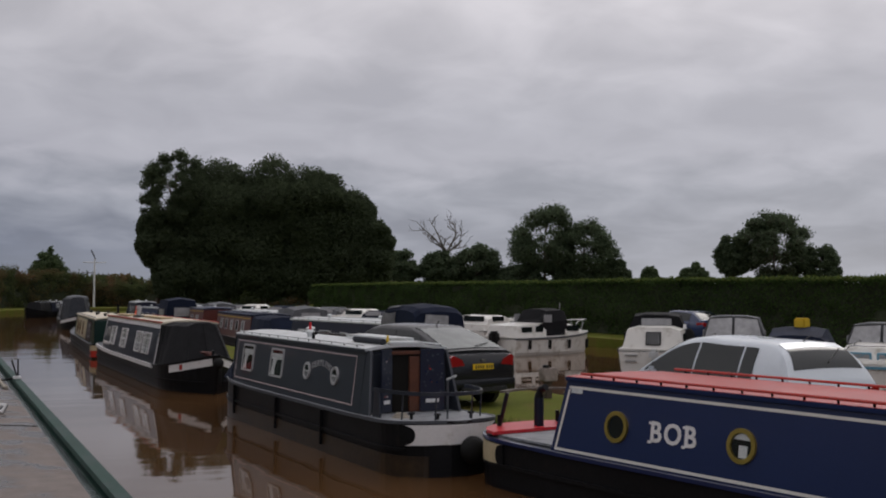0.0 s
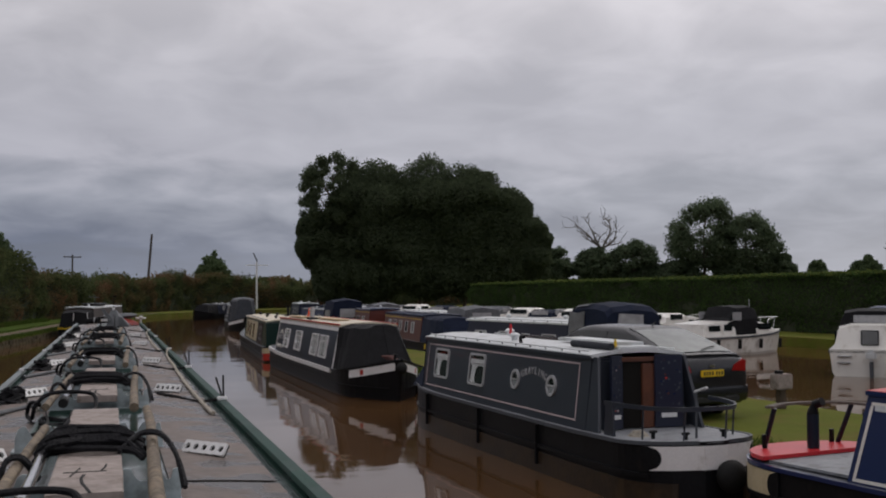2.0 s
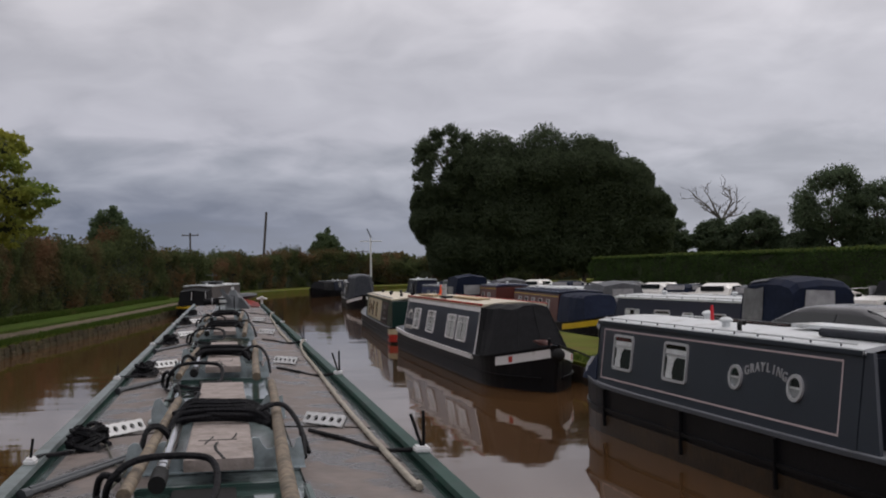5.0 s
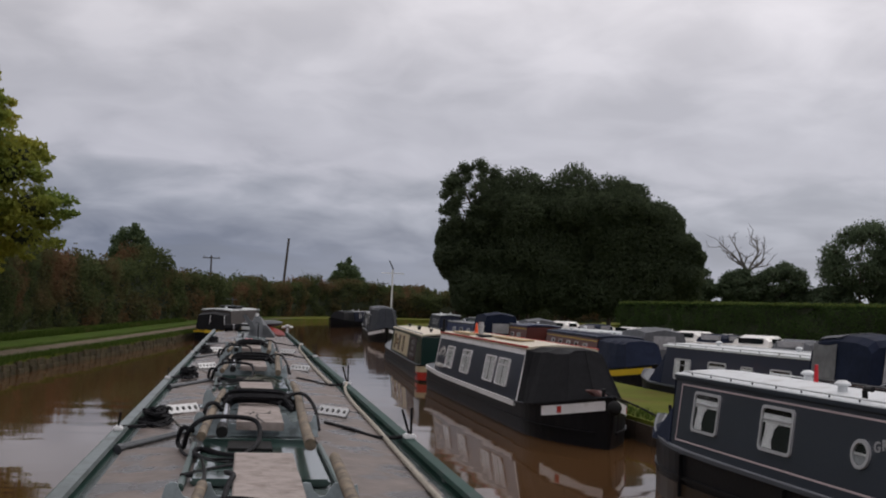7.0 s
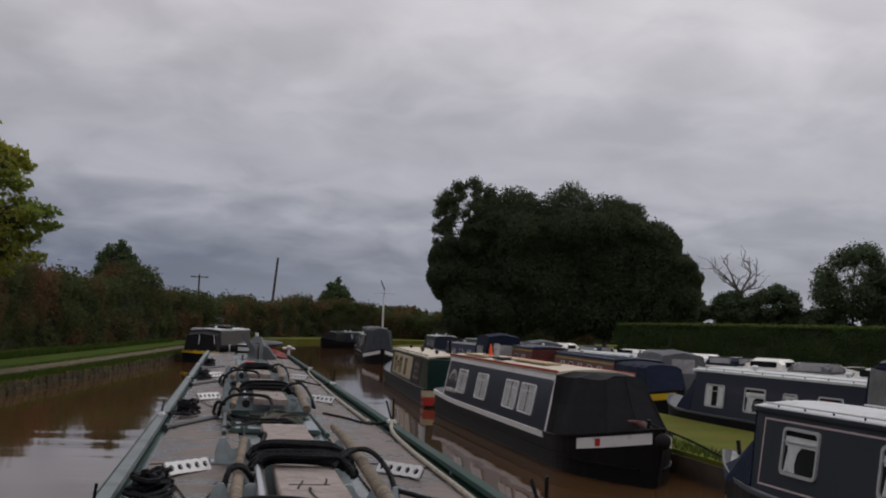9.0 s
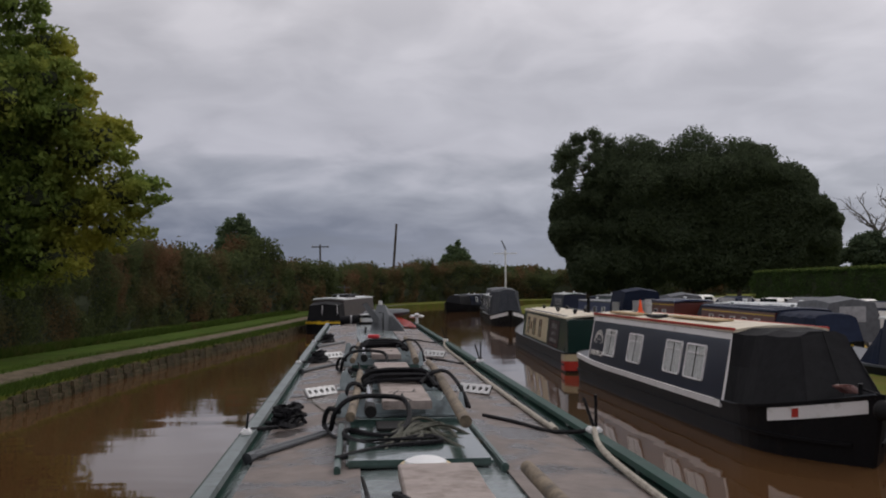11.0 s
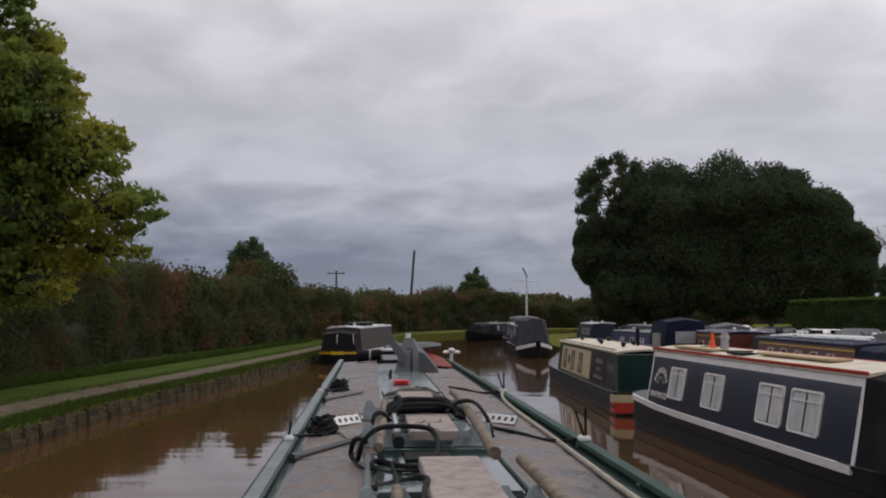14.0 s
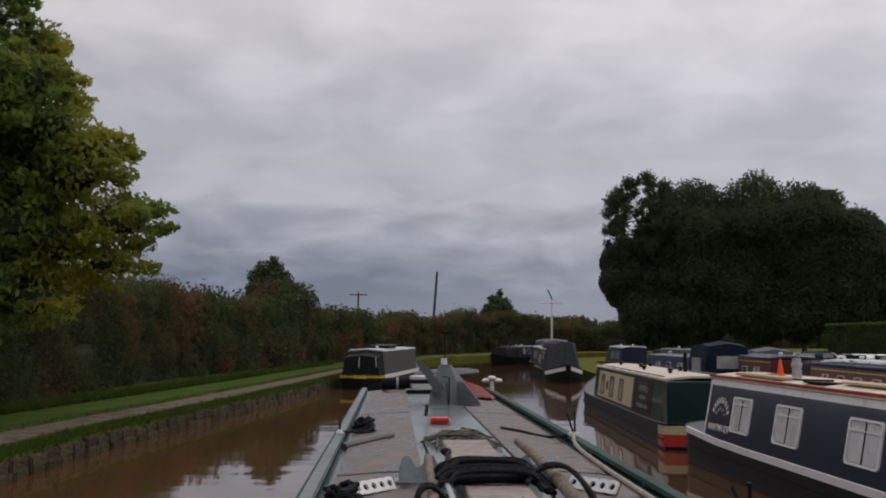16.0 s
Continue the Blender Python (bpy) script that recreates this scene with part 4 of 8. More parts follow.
    part("bow_cover", loft(bmesh.new(), [[(-0.83, 8.5, 0.78), (-0.71, 8.58, 1.70), (0, 8.6, 1.79), (0.71, 8.58, 1.70), (0.83, 8.5, 0.78)], [(-0.80, 9.15, 0.78), (-0.55, 8.85, 1.35), (0, 8.78, 1.45), (0.55, 8.85, 1.35), (0.80, 9.15, 0.78)], [(-0.5, 9.75, 0.88), (-0.4, 9.55, 1.0), (0, 9.5, 1.02), (0.4, 9.55, 1.0), (0.5, 9.75, 0.88)]]), NAVYCLOTH, boat, "slack navy canvas bow cover")
    part("bow_post", tb([(0, 10.2, 0.95), (0, 10.25, 1.15)], 0.03, 8), BLACK, boat)
    z = cab.rz(0.3)
    mushroom(boat, -0.35, 5.1, cab.rz(0.35), PALE)
    mushroom(boat, 0.35, 6.9, z, PALE)
    part("lamp", tb(curve_pts([(-0.55, 4.4, cab.rz(0.5)), (-0.55, 4.4, cab.rz(0.5) + 0.1), (-0.55, 4.28, cab.rz(0.5) + 0.11)], 4), 0.03, 8), BLACK, boat)
    # roof loads lie on the roof as things of their own
    def put(name, bm, material, label, cat, smooth=False):
        o = part(name, bm, material, None, label, smooth=smooth)
        o.matrix_basis = boat.matrix_basis
        return tagged(o, category=cat)
    put("roof_pole", tb([(0.25, 3.6, cab.rz(0.25) + 0.022), (0.3, 6.6, cab.rz(0.3) + 0.022)], 0.024, 8), BLACK, "long dark boat pole on the pale roof", "pole")
    put("gangplank", bx((0.1, 3.0, cab.rz(0.0) + 0.05), (0.42, 1.9, 0.05), None, 0.008), PALE, "pale boards stacked on the grey roof", "plank")
    put("rolled_cover", tb([(-0.38, 1.75, cab.rz(0.38) + 0.05), (-0.38, 2.9, cab.rz(0.38) + 0.05)], 0.05, 10), GREYCLOTH, "rolled grey canvas cover on the roof", "cover", True)
    put("spray_bottle", tb([(-0.28, 1.82, cab.rz(0.28) + 0.0), (-0.28, 1.82, cab.rz(0.28) + 0.14)], 0.035, 8, 0.015), YELLOW, "small yellow bottle at the end of the roof", "bottle", True)
    put("red_marker", tb([(0.15, 6.4, cab.rz(0.15) - 0.005), (0.15, 6.4, cab.rz(0.15) + 0.22)], 0.03, 10, 0.022), PLASTICRED, "red upright marker on the grey roof", "marker", True)
    put("folded_red_cloth", flap((0.1, 4.4, cab.rz(0) + 0.02), (0.55, 4.4, cab.rz(0.5) + 0.03), (0.55, 6.1, cab.rz(0.5) + 0.03), (0.1, 6.1, cab.rz(0) + 0.02), 8, 0.0, 3, 0.02), MAROON, "folded dark red cloth strip on the roof", "cloth")
    return boat


slate_boat()


# ---- the blue and white trip boat ----
def blue_white_boat():
    boat = thing("narrowboat", "dark blue narrowboat with white bands and black bow hood, moored", "narrowboat", pose(6.78, 41.4, 0, 0, 0, 180.5), "moored narrowboats")
    hull = Hull(14.5, deck=0.60, bow=2.5, rise=0.42, stern=1.1, sheer=0.16)
    basic_hull(boat, hull, SLATE2, BLACK, 0.26)
    cab = Cabin(hull, 1.75, 11.45, top=1.72, foot=0.99, head=0.78, camber=0.07, z0=0.58)
    part("cabin", cab.body(), INDIGO, boat)
    part("roof", cab.roof(), ROOFCREAM, boat, "pale cream painted roof")
    for side in (-1, 1):
        part("cabin_band", slab([(-4.84, -0.055), (4.84, -0.055), (4.84, 0.055), (-4.84, 0.055)], 0.006, cab.on(side, 6.6, 1.655), 0.001), WHITE, boat, "white band under the roof")
        part("gunwale_band", hull.belt(-0.09, 0.02, 0.045, 0.9, 11.5, side), WHITE, boat, "white gunwale band")
        part("end_band", slab([(-0.05, -0.56), (0.05, -0.56), (0.05, 0.46), (-0.05, 0.46)], 0.007, cab.on(side, 11.39, 1.16), 0.002), WHITE, boat)
        part("end_band", slab([(-0.035, -0.56), (0.035, -0.56), (0.035, 0.46), (-0.035, 0.46)], 0.007, cab.on(side, 1.82, 1.16), 0.002), WHITE, boat)
        part("red_rail", bx((side * 0.80, 6.6, 1.775), (0.04, 9.8, 0.05), None, 0.01), RED, boat, "red painted roof rail")
        for y, w in ((3.72, 0.95), (5.85, 1.05), (8.5, 1.0), (9.78, 1.05)):
            window(cab, side, y, 1.13, w, 0.64, boat, WHITE, True, 0.24 if y > 4 else 0.3, wide=0.475)
        m = cab.on(side, 2.58, 1.12) @ Matrix.Translation((0, 0, 0.003))
        sg = part("painted_sign", slab(rrect(1.25, 0.84, 0.05), 0.002, m), INDIGO, boat, "grey and white painted name panel")
        for a0, a1, r, w in ((25, 155, 0.36, 0.10), (30, 150, 0.20, 0.05)):
            n = 9 if r > 0.3 else 5
            for k in range(n):
                a = radians(a0 + (a1 - a0) * k / (n - 1))
                part("sign_bar", bx((0, 0, 0.006), (w * 0.55, w * 1.2, 0.004), m @ Matrix.Translation((r * 1.25 * math.cos(a), -0.14 + r * math.sin(a), 0)) @ Matrix.Rotation(a - radians(90), 4, "Z")), OFFWHITE, sg)
        lettering("NANTWICH", 0.175, OFFWHITE, sg, m @ Matrix.Translation((0, -0.31, 0.006)), gap=0.86, bold=0.003)
        part("bow_stripe", hull.belt(-0.24, -0.05, 0.014, 13.0, 14.42, side), WHITE, boat, "white bow stripe")
        c = 13.45
        part("bow_spot", hull.belt(-0.21, -0.08, 0.02, c, c + 0.10, side), RED, boat, "red spot on the bow stripe")
    bow_hood(hull, 11.45, 12.95, 13.65, 1.80, 0.99, 0.79, 0.34, CANVAS, boat, "sagging black canvas bow hood")
    part("stern_cabin_end", bx((0, 1.72, 1.15), (1.6, 0.05, 1.05)), INDIGO, boat)
    part("tiller", tb(curve_pts([(0, 0.3, 0.62), (0, 0.3, 1.2), (0, 0.8, 1.3)], 4), 0.025, 8), STEEL, boat, smooth=True)
    part("bow_post", tb([(0, 14.1, 0.9), (0, 14.12, 1.12)], 0.035, 8), BLACK, boat)
    fender(boat, 0, 14.72, 0.82, 0.14)
    bm = tb(curve_pts([(0.0, 14.1, 1.05), (-0.5, 14.6, 0.85), (-1.2, 15.4, 0.5), (-2.0, 16.6, 0.42)], 5), 0.018, 6)
    part("mooring_rope", bm, BLACKROPE, boat)
    bm = bmesh.new()
    for k in range(5):
        tube(bm, [(0.14 * math.cos(a) + 0.03 * k, 13.85 + 0.12 * math.sin(a), 0.98 + 0.02 * k) for a in np.linspace(0, 6.2, 14)], 0.015, 5)
    part("rope_coil", bm, MAROON, boat, "red-brown rope heaped on the bow")

    def put(name, bm, material, label, cat, smooth=False):
        o = part(name, bm, material, None, label, smooth=smooth)
        o.matrix_basis = boat.matrix_basis
        return tagged(o, category=cat)
    z = cab.rz
    put("roof_board", bx((0.5, 3.9, z(0.5) + 0.03), (0.3, 2.3, 0.04), None, 0.006), DECKWOOD, "bare pine board lying on the roof", "board")
    put("roof_board", bx((0.3, 8.3, z(0.3) + 0.03), (0.35, 2.8, 0.035), None, 0.006), DECKWOOD, "long pine board lying on the roof", "board")
    put("roof_mat", bx((0.5, 6.3, z(0.5) + 0.02), (0.3, 0.8, 0.03), None, 0.008), CANVAS, "small black mat on the roof", "mat")
    bm = loft(bmesh.new(), [[(0.2 + r * c, 4.55 + r * s, z(0.2) + zz) for c, s in circ(1, 14)] for r, zz in ((0.085, -0.02), (0.085, 0.02), (0.075, 0.18), (0.095, 0.20), (0.095, 0.25), (0.075, 0.26), (0.075, 0.34))])
    put("chimney", bm, VINYL, "dull metal stove chimney on the roof", "chimney", True)
    bm = loft(bmesh.new(), [[(0.1 + r * c, 3.55 + r * s, z(0.1) + zz) for c, s in circ(1, 12)] for r, zz in ((0.10, -0.01), (0.10, 0.02), (0.06, 0.03), (0.02, 0.3))])
    put("marker_cone", bm, ORANGE, "small orange cone standing on the roof", "cone", True)
    put("roof_hose", tb(curve_pts([(-0.3, 3.0, z(0.3) + 0.012), (0.3, 3.4, z(0.3) + 0.012), (0.45, 5.0, z(0.45) + 0.012), (0.2, 6.0, z(0.2) + 0.012)], 6), 0.02, 6), RUBBER, "black hose lying across the roof", "hose")
    return boat


blue_white_boat()


# ---- the green and cream boat ----
def green_cream_boat():
    boat = thing("narrowboat", "dark green narrowboat with cream side panels, moored", "narrowboat", pose(6.85, 42.35, 0, 0, 0, -3.0), "moored narrowboats")
    hull = Hull(17.5, deck=0.52, bow=3.8, rise=0.5, stern=0.35)
    basic_hull(boat, hull, SLATE2, BLACK, 0.2)
    cab = Cabin(hull, 1.0, 12.2, top=1.5, foot=0.96, head=0.84, camber=0.07, z0=0.5)
    part("cabin", cab.body(), GREEN, boat)
    part("roof", cab.roof(), ROOFCREAM, boat, "pale cream roof")
    part("stern_end", bx((0, 0.72, 1.0), (1.86, 0.62, 1.0), None, 0.03), GREEN, boat)
    for side in (-1, 1):
        part("cream_panel", slab([(-3.15, -0.40), (3.15, -0.40), (3.15, 0.42), (-3.15, 0.42)], 0.006, cab.on(side, 8.2, 1.0), 0.001), CREAM, boat, "cream painted side panel")
        m = cab.on(side, 3.55, 0.98)
        sg = part("maroon_panel", slab([(-1.2, -0.42), (1.2, -0.42), (1.2, 0.42), (-1.2, 0.42)], 0.006, m, 0.001), DARKPANEL, boat, "near-black maroon panel with pale lettering")
        for a, b_ in (((-1.12, 0.37), (1.12, 0.37)), ((-1.12, -0.37), (1.12, -0.37))):
            part("panel_line", bx((0, a[1], 0.009), (2.24, 0.016, 0.003), m), MAROON, sg)
        for row, (yy, n, hh, ww) in enumerate(((0.20, 6, 0.15, 0.16), (0.0, 5, 0.10, 0.13), (-0.22, 9, 0.10, 0.13))):
            for k in range(n):
                part("sign_bar", bx(((k - (n - 1) / 2) * ww * 1.25, yy + (0.04 * (1 - ((k - (n - 1) / 2) / n * 2) ** 2) if row == 0 else 0), 0.009), (ww * 0.62, hh, 0.003), m), VINYL, sg)
        for y, w in ((10.4, 0.62), (8.6, 0.7), (6.9, 0.62), (9.5, 0.25)):
            window(cab, side, y, 1.0, w, 0.62 if w > 0.3 else 0.3, boat, WOOD, True, 0, r=0.04)
        part("red_stern_band", hull.belt(-0.5, -0.24, 0.014, 0.0, 0.9, side), RED, boat, "red stern band")
        part("cream_stern_band", hull.belt(-0.235, -0.02, 0.014, 0.0, 0.9, side), CREAM, boat, "cream stern band")
        hand_rail(cab, side, boat, SLATE2, 1.2, 12, 8, SLATE2, 0.05, 0.014, 0.02)
    part("red_stern_plate", bx((0, -0.02, 0.19), (0.5, 0.06, 0.27)), RED, boat)
    part("cream_stern_plate", bx((0, -0.02, 0.44), (0.5, 0.06, 0.2)), CREAM, boat)
    part("tiller_bar", tb([(0.7, -0.05, 0.6), (0.55, -0.3, 1.0)], 0.03, 8), RED, boat)
    for k, (x, y) in enumerate(((-0.3, 3), (0.3, 4.6), (-0.4, 6), (-0.2, 7.6), (0.35, 9), (-0.3, 10.5))):
        mushroom(boat, x, y, cab.rz(x), BLACK, 0.08)
    part("flue", tb([(0.3, 4.0, 1.55), (0.3, 4.0, 2.1)], 0.05, 10), BLACK, boat)
    return boat


green_cream_boat()


# ---- the navy boat with the red roof ----
def navy_boat():
    boat = thing("narrowboat", "navy narrowboat with red roof and brass portholes, moored", "narrowboat", pose(8.163, 13.573, 0, 0, 0, 189.1), "moored narrowboats")
    hull = Hull(12.6, deck=0.64, bow=2.6, rise=0.35, stern=1.0)
    basic_hull(boat, hull, SLATE2, NAVY, 0.3)
    cab = Cabin(hull, 1.9, 9.6, top=1.56, foot=0.97, head=0.85, camber=0.022, z0=0.62)
    part("cabin", cab.body(slope0=0.2), NAVY, boat)
    part("roof", cab.roof(0.03, 0.045, -0.2), RED, boat, "faded red painted roof")
    for side in (-1, 1):
        part("roof_edge", bx((side * 0.875, 5.8, 1.575), (0.03, 7.42, 0.05), None, 0.006), NAVY, boat)
        rl = hand_rail(cab, side, boat, RED, 2.35, 9.3, 18, BLACK, 0.05, 0.017, 0.0)
        for za, zb, ya in ((0.667, 0.701, 1.97), (1.453, 1.487, 2.15)):
            m = cab.on(side, 0, za)
            part("coach_line", slab([(side * y, z) for y, z in ((ya, 0), (9.4, 0), (9.4, zb - za), (ya + 0.008, zb - za))][::side], 0.004, m, 0.001), OFFWHITE, boat, "off-white coach line")
        m = cab.on(side, 0, 0.7)
        for ya, yb in ((1.978, 2.142), (9.4, 9.4)):
            part("coach_line", slab([(side * y, z) for y, z in ((ya, 0.002), (ya + 0.036, 0.002), (yb + 0.036, 0.755), (yb, 0.755))][::side], 0.004, m, 0.001), OFFWHITE, boat, "off-white coach line")
        for y in (3.05, 4.91):
            porthole(cab, side, y, 1.062, 0.188, boat, BRASS, "card" if y > 4 else "rail0", "brass porthole")
        lettering("BOB", 0.33, WHITE, boat, cab.on(side, 3.94, 1.06) @ Matrix.Translation((0, 0, 0.005)), label="white painted letter", name="letter", bold=0.007)
        mb = cab.on(side, 3.94, 1.06) @ Matrix.Translation((0, 0, 0.005))
        for q in (-1, 1):
            for zz in (-0.108, 0.108):
                part("letter_serif", bx((q * 0.2574 - 0.088, zz, 0.0), (0.05, 0.030, 0.007), mb), WHITE, boat)
        part("name_tag", bx((0, 0, 0.006), (0.2, 0.06, 0.008), cab.on(side, 2.3, 1.43)), PALE, boat)
        part("stern_band", hull.belt(-0.34, -0.05, 0.02, 0.0, 0.98, side), CREAM, boat, "cream stern band")
        part("band_end", rounded_end(hull, -0.34, -0.05, 0.024, 0.98, 0.12, side), BLACK, boat, "rounded black end of the hull side")
    part("stern_deck", loft(bmesh.new(), [[(-hull.b(y) * 0.98, y, 0.71), (hull.b(y) * 0.98, y, 0.71), (hull.b(y) * 0.98, y, 0.755), (-hull.b(y) * 0.98, y, 0.755)] for y in (0.02, 0.1, 0.25, 0.5, 0.75)]), PLASTICRED, boat, "red painted stern counter")
    part("stern_floor", bx((0, 1.4, 0.69), (1.8, 1.35, 0.03)), DECKGREY, boat)
    # Near-black slab on the solid cabin end, standing for an unlit doorway.
    part("rear_door", bx((0, 0, 0), (0.7, 0.03, 0.78), Matrix.Translation((0, 1.99, 1.1)) @ Matrix.Rotation(-0.2, 4, "X"), 0.008), DARKROOM, boat, "dark open rear doorway")
    # stanchions, tiller and swan neck
    for x, y in ((-0.66, 0.42), (-0.8, 1.5), (0.5, 0.32)):
        part("rail_post", tb([(x * 0.95, y - 0.12, 0.7), (x, y + 0.1, 1.24)], 0.030, 8), NAVYDARK, boat, smooth=True)
    part("taff_rail", flat_rail(curve_pts([(-0.82, 1.75, 1.25), (-0.80, 1.5, 1.25), (-0.66, 0.5, 1.25), (-0.3, 0.22, 1.25), (0.2, 0.22, 1.25), (0.56, 0.40, 1.25)], 5), 0.10, 0.028), OLDWOOD, boat, "dark weathered wooden stern rail")
    part("tiller_post", tb([(0.02, 0.55, 0.72), (0.02, 0.55, 1.16)], 0.07, 10), NAVYDARK, boat, smooth=True)
    part("tiller_cap", tb([(0.02, 0.55, 1.15), (0.02, 0.56, 1.2), (0.02, 0.6, 1.28), (0.02, 0.7, 1.32)], 0.07, 10, 0.05), BLACK, boat, smooth=True)
    part("morse_post", bx((0.3, 1.6, 1.0), (0.08, 0.1, 0.64), None, 0.02), NAVYDARK, boat, "navy control column")
    part("dolly", tb([(0.55, 0.3, 0.76), (0.55, 0.3, 0.92)], 0.03, 8), BLACK, boat)
    part("dolly", tb([(-0.55, 0.3, 0.76), (-0.55, 0.3, 0.92)], 0.03, 8), BLACK, boat)
    fender(boat, 0, -0.12, 0.42, 0.17)
    return boat


navy_boat()


# ---- plainer boats further off ----
def far_narrowboat(m, length, paint, roof, label, cover=None, windows=4, top=1.66, band=None, rail=None, cover_len=2.6, bow_band=None):
    boat = thing("narrowboat", label, "narrowboat", m, "moored narrowboats")
    hull = Hull(length, deck=0.6, bow=3.2, rise=0.4, stern=0.8)
    basic_hull(boat, hull, SLATE2, BLACK, 0.26)
    y1 = length - 4.2
    cab = Cabin(hull, 1.6, y1, top=top, foot=0.95, head=0.83, camber=0.07, z0=0.58)
    part("cabin", cab.body(), paint, boat)
    part("roof", cab.roof(), roof, boat)
    for side in (-1, 1):
        for k in range(windows):
            window(cab, side, 2.4 + (y1 - 3.4) * (k + 0.5) / windows, 1.15, 0.62, 0.5, boat, ALU, k % 2 == 0, 0.2)
        hand_rail(cab, side, boat, rail or PALE, 1.7, y1 - 0.1, 8, BLACK, 0.05, 0.014, 0.02)
        if band:
            part("band", slab([(-(y1 - 1.7) / 2, -0.015), ((y1 - 1.7) / 2, -0.015), ((y1 - 1.7) / 2, 0.015), (-(y1 - 1.7) / 2, 0.015)], 0.006, cab.on(side, (y1 + 1.6) / 2, top - 0.1), 0.001), band, boat)
        if bow_band:
            part("bow_band", hull.belt(-0.26, -0.06, 0.014, length - 2.9, length - 0.2, side), bow_band, boat)
    if cover:
        cratch(hull, y1, y1 + cover_len, top + 0.02, 0.95, 0.8, cover, boat, "bow_hood", 0.5, 5, label="canvas bow hood")
    mushroom(boat, 0.2, 3.5, cab.rz(0.2), PALE)
    mushroom(boat, -0.2, y1 - 1.5, cab.rz(0.2), PALE)
    return boat, hull, cab


def basin_blue_boat():
    boat = thing("narrowboat", "blue-grey narrowboat with pale roof and stern canopy in the basin", "narrowboat", pose(13.9, 27.4, 0, 0, 0, 8.0), "moored narrowboats")
    hull = Hull(11.2, deck=0.62, bow=2.0, rise=0.3, stern=0.9, start=-1.1)
    basic_hull(boat, hull, SLATE2, BLACK, 0.26)
    cab = Cabin(hull, 2.45, 8.95, top=1.68, foot=0.93, head=0.83, camber=0.07, z0=0.60)
    part("cabin", cab.body(0.0, 0.12), INDIGO, boat)
    part("roof", cab.roof(), PALE, boat, "pale grey painted roof")
    for side in (-1, 1):
        hand_rail(cab, side, boat, PALE, 2.6, 8.8, 8, SLATE2, z=0.06, r=0.015, inset=0.02)
        part("gunwale_line", hull.belt(-0.03, 0.02, 0.036, 1.0, 9.6, side), SLATE2, boat, "grey gunwale line")
        for y, w, hh in ((7.9, 0.82, 0.58), (6.25, 0.82, 0.60), (4.95, 0.5, 0.34), (3.6, 0.8, 0.58)):
            window(cab, side, y, 1.10 if hh > 0.4 else 1.2, w, hh, boat, ALU, hh > 0.4, 0.2, half=y < 7)
    mushroom(boat, 0.1, 4.2, cab.rz(0.1), PALE)
    mushroom(boat, -0.2, 7.2, cab.rz(0.2), PALE)
    cratch(hull, 8.85, 9.7, 1.52, 0.9, 0.76, NAVYCLOTH, boat, "bow_hood", 0.2, 8, label="navy canvas bow cover")
    secs = ((0.60, 2.10), (0.72, 2.24), (1.1, 2.31), (1.7, 2.32), (2.3, 2.26), (2.52, 2.05))
    rings = [[(-0.97, y, 0.62), (-0.95, y, 1.3), (-0.86, y, tp - 0.16), (-0.66, y, tp - 0.03), (0, y, tp + 0.03), (0.66, y, tp - 0.03), (0.86, y, tp - 0.16), (0.95, y, 1.3), (0.97, y, 0.62)] for y, tp in secs]
    cn = part("stern_canopy", loft(bmesh.new(), rings), NAVYCLOTH, boat, "navy canvas stern canopy with clear panels")
    part("canopy_top", loft(bmesh.new(), [[(x, y, z) for x, z in ((-0.80, tp - 0.075), (-0.66, tp - 0.015), (0, tp + 0.045), (0.66, tp - 0.015), (0.80, tp - 0.075), (0.66, tp - 0.03), (0, tp + 0.02), (-0.66, tp - 0.03))] for y, tp in ((1.62, 2.325), (1.9, 2.305), (2.3, 2.265), (2.47, 2.16))]), CANOPYGREY, cn, "faded grey top panel")
    for sd in (-1, 1):
        for ya, yb, sag in ((1.62, 2.40, 0.05),):
            rows = []
            for k in range(7):
                u = k / 6
                z = 1.12 + 0.98 * u
                xw = 0.955 if z < 1.3 else 0.955 - 0.09 * (z - 1.3) / 0.85
                rows.append([(sd * (xw + 0.024 + 0.014 * noise.noise(Vector((q * 3.0, z * 4.0, sag * 90)))), ya + (yb - ya) * q, z - sag * math.sin(math.pi * q) * u) for q in np.linspace(0, 1, 7)])
            bm = bmesh.new()
            vs = [[bm.verts.new(p) for p in r] for r in rows]
            for r0, r1 in zip(vs, vs[1:]):
                for i in range(6):
                    bm.faces.new((r0[i], r0[i + 1], r1[i + 1], r1[i]))
            bmesh.ops.solidify(bm, geom=bm.faces[:], thickness=0.006)
            part("clear_panel", bm, VINYL, cn, "clouded clear panel", smooth=True)
    part("clear_panel", slab([(-0.62, 0.0), (0.30, 0.0), (0.30, 0.86), (-0.50, 0.90)], 0.02, Matrix.Translation((0, 0.585, 1.14)) @ Matrix.Rotation(radians(90), 4, "X")), VINYL, cn, "clouded clear back panel")
    part("tiller", tb(curve_pts([(0, -0.7, 0.6), (0, -0.7, 1.2), (0, -0.2, 1.3)], 4), 0.025, 8), STEEL, boat, smooth=True)
    return boat


basin_blue_boat()
far_narrowboat(pose(14.1, 53.9, 0, 0, 0, 175.5), 14.5, MAROON, NAVYCLOTH, "brown-red narrowboat with navy cover, yellow bow band", NAVYCLOTH, 5, 1.62, YELLOW, NAVY, 3.0, YELLOW)
far_narrowboat(pose(14.2, 55.0, 0, 0, 0, -1.0), 13.0, MAROON, NAVY, "red-brown narrowboat with navy roof in the basin", CANVAS, 4, 1.7, YELLOW)

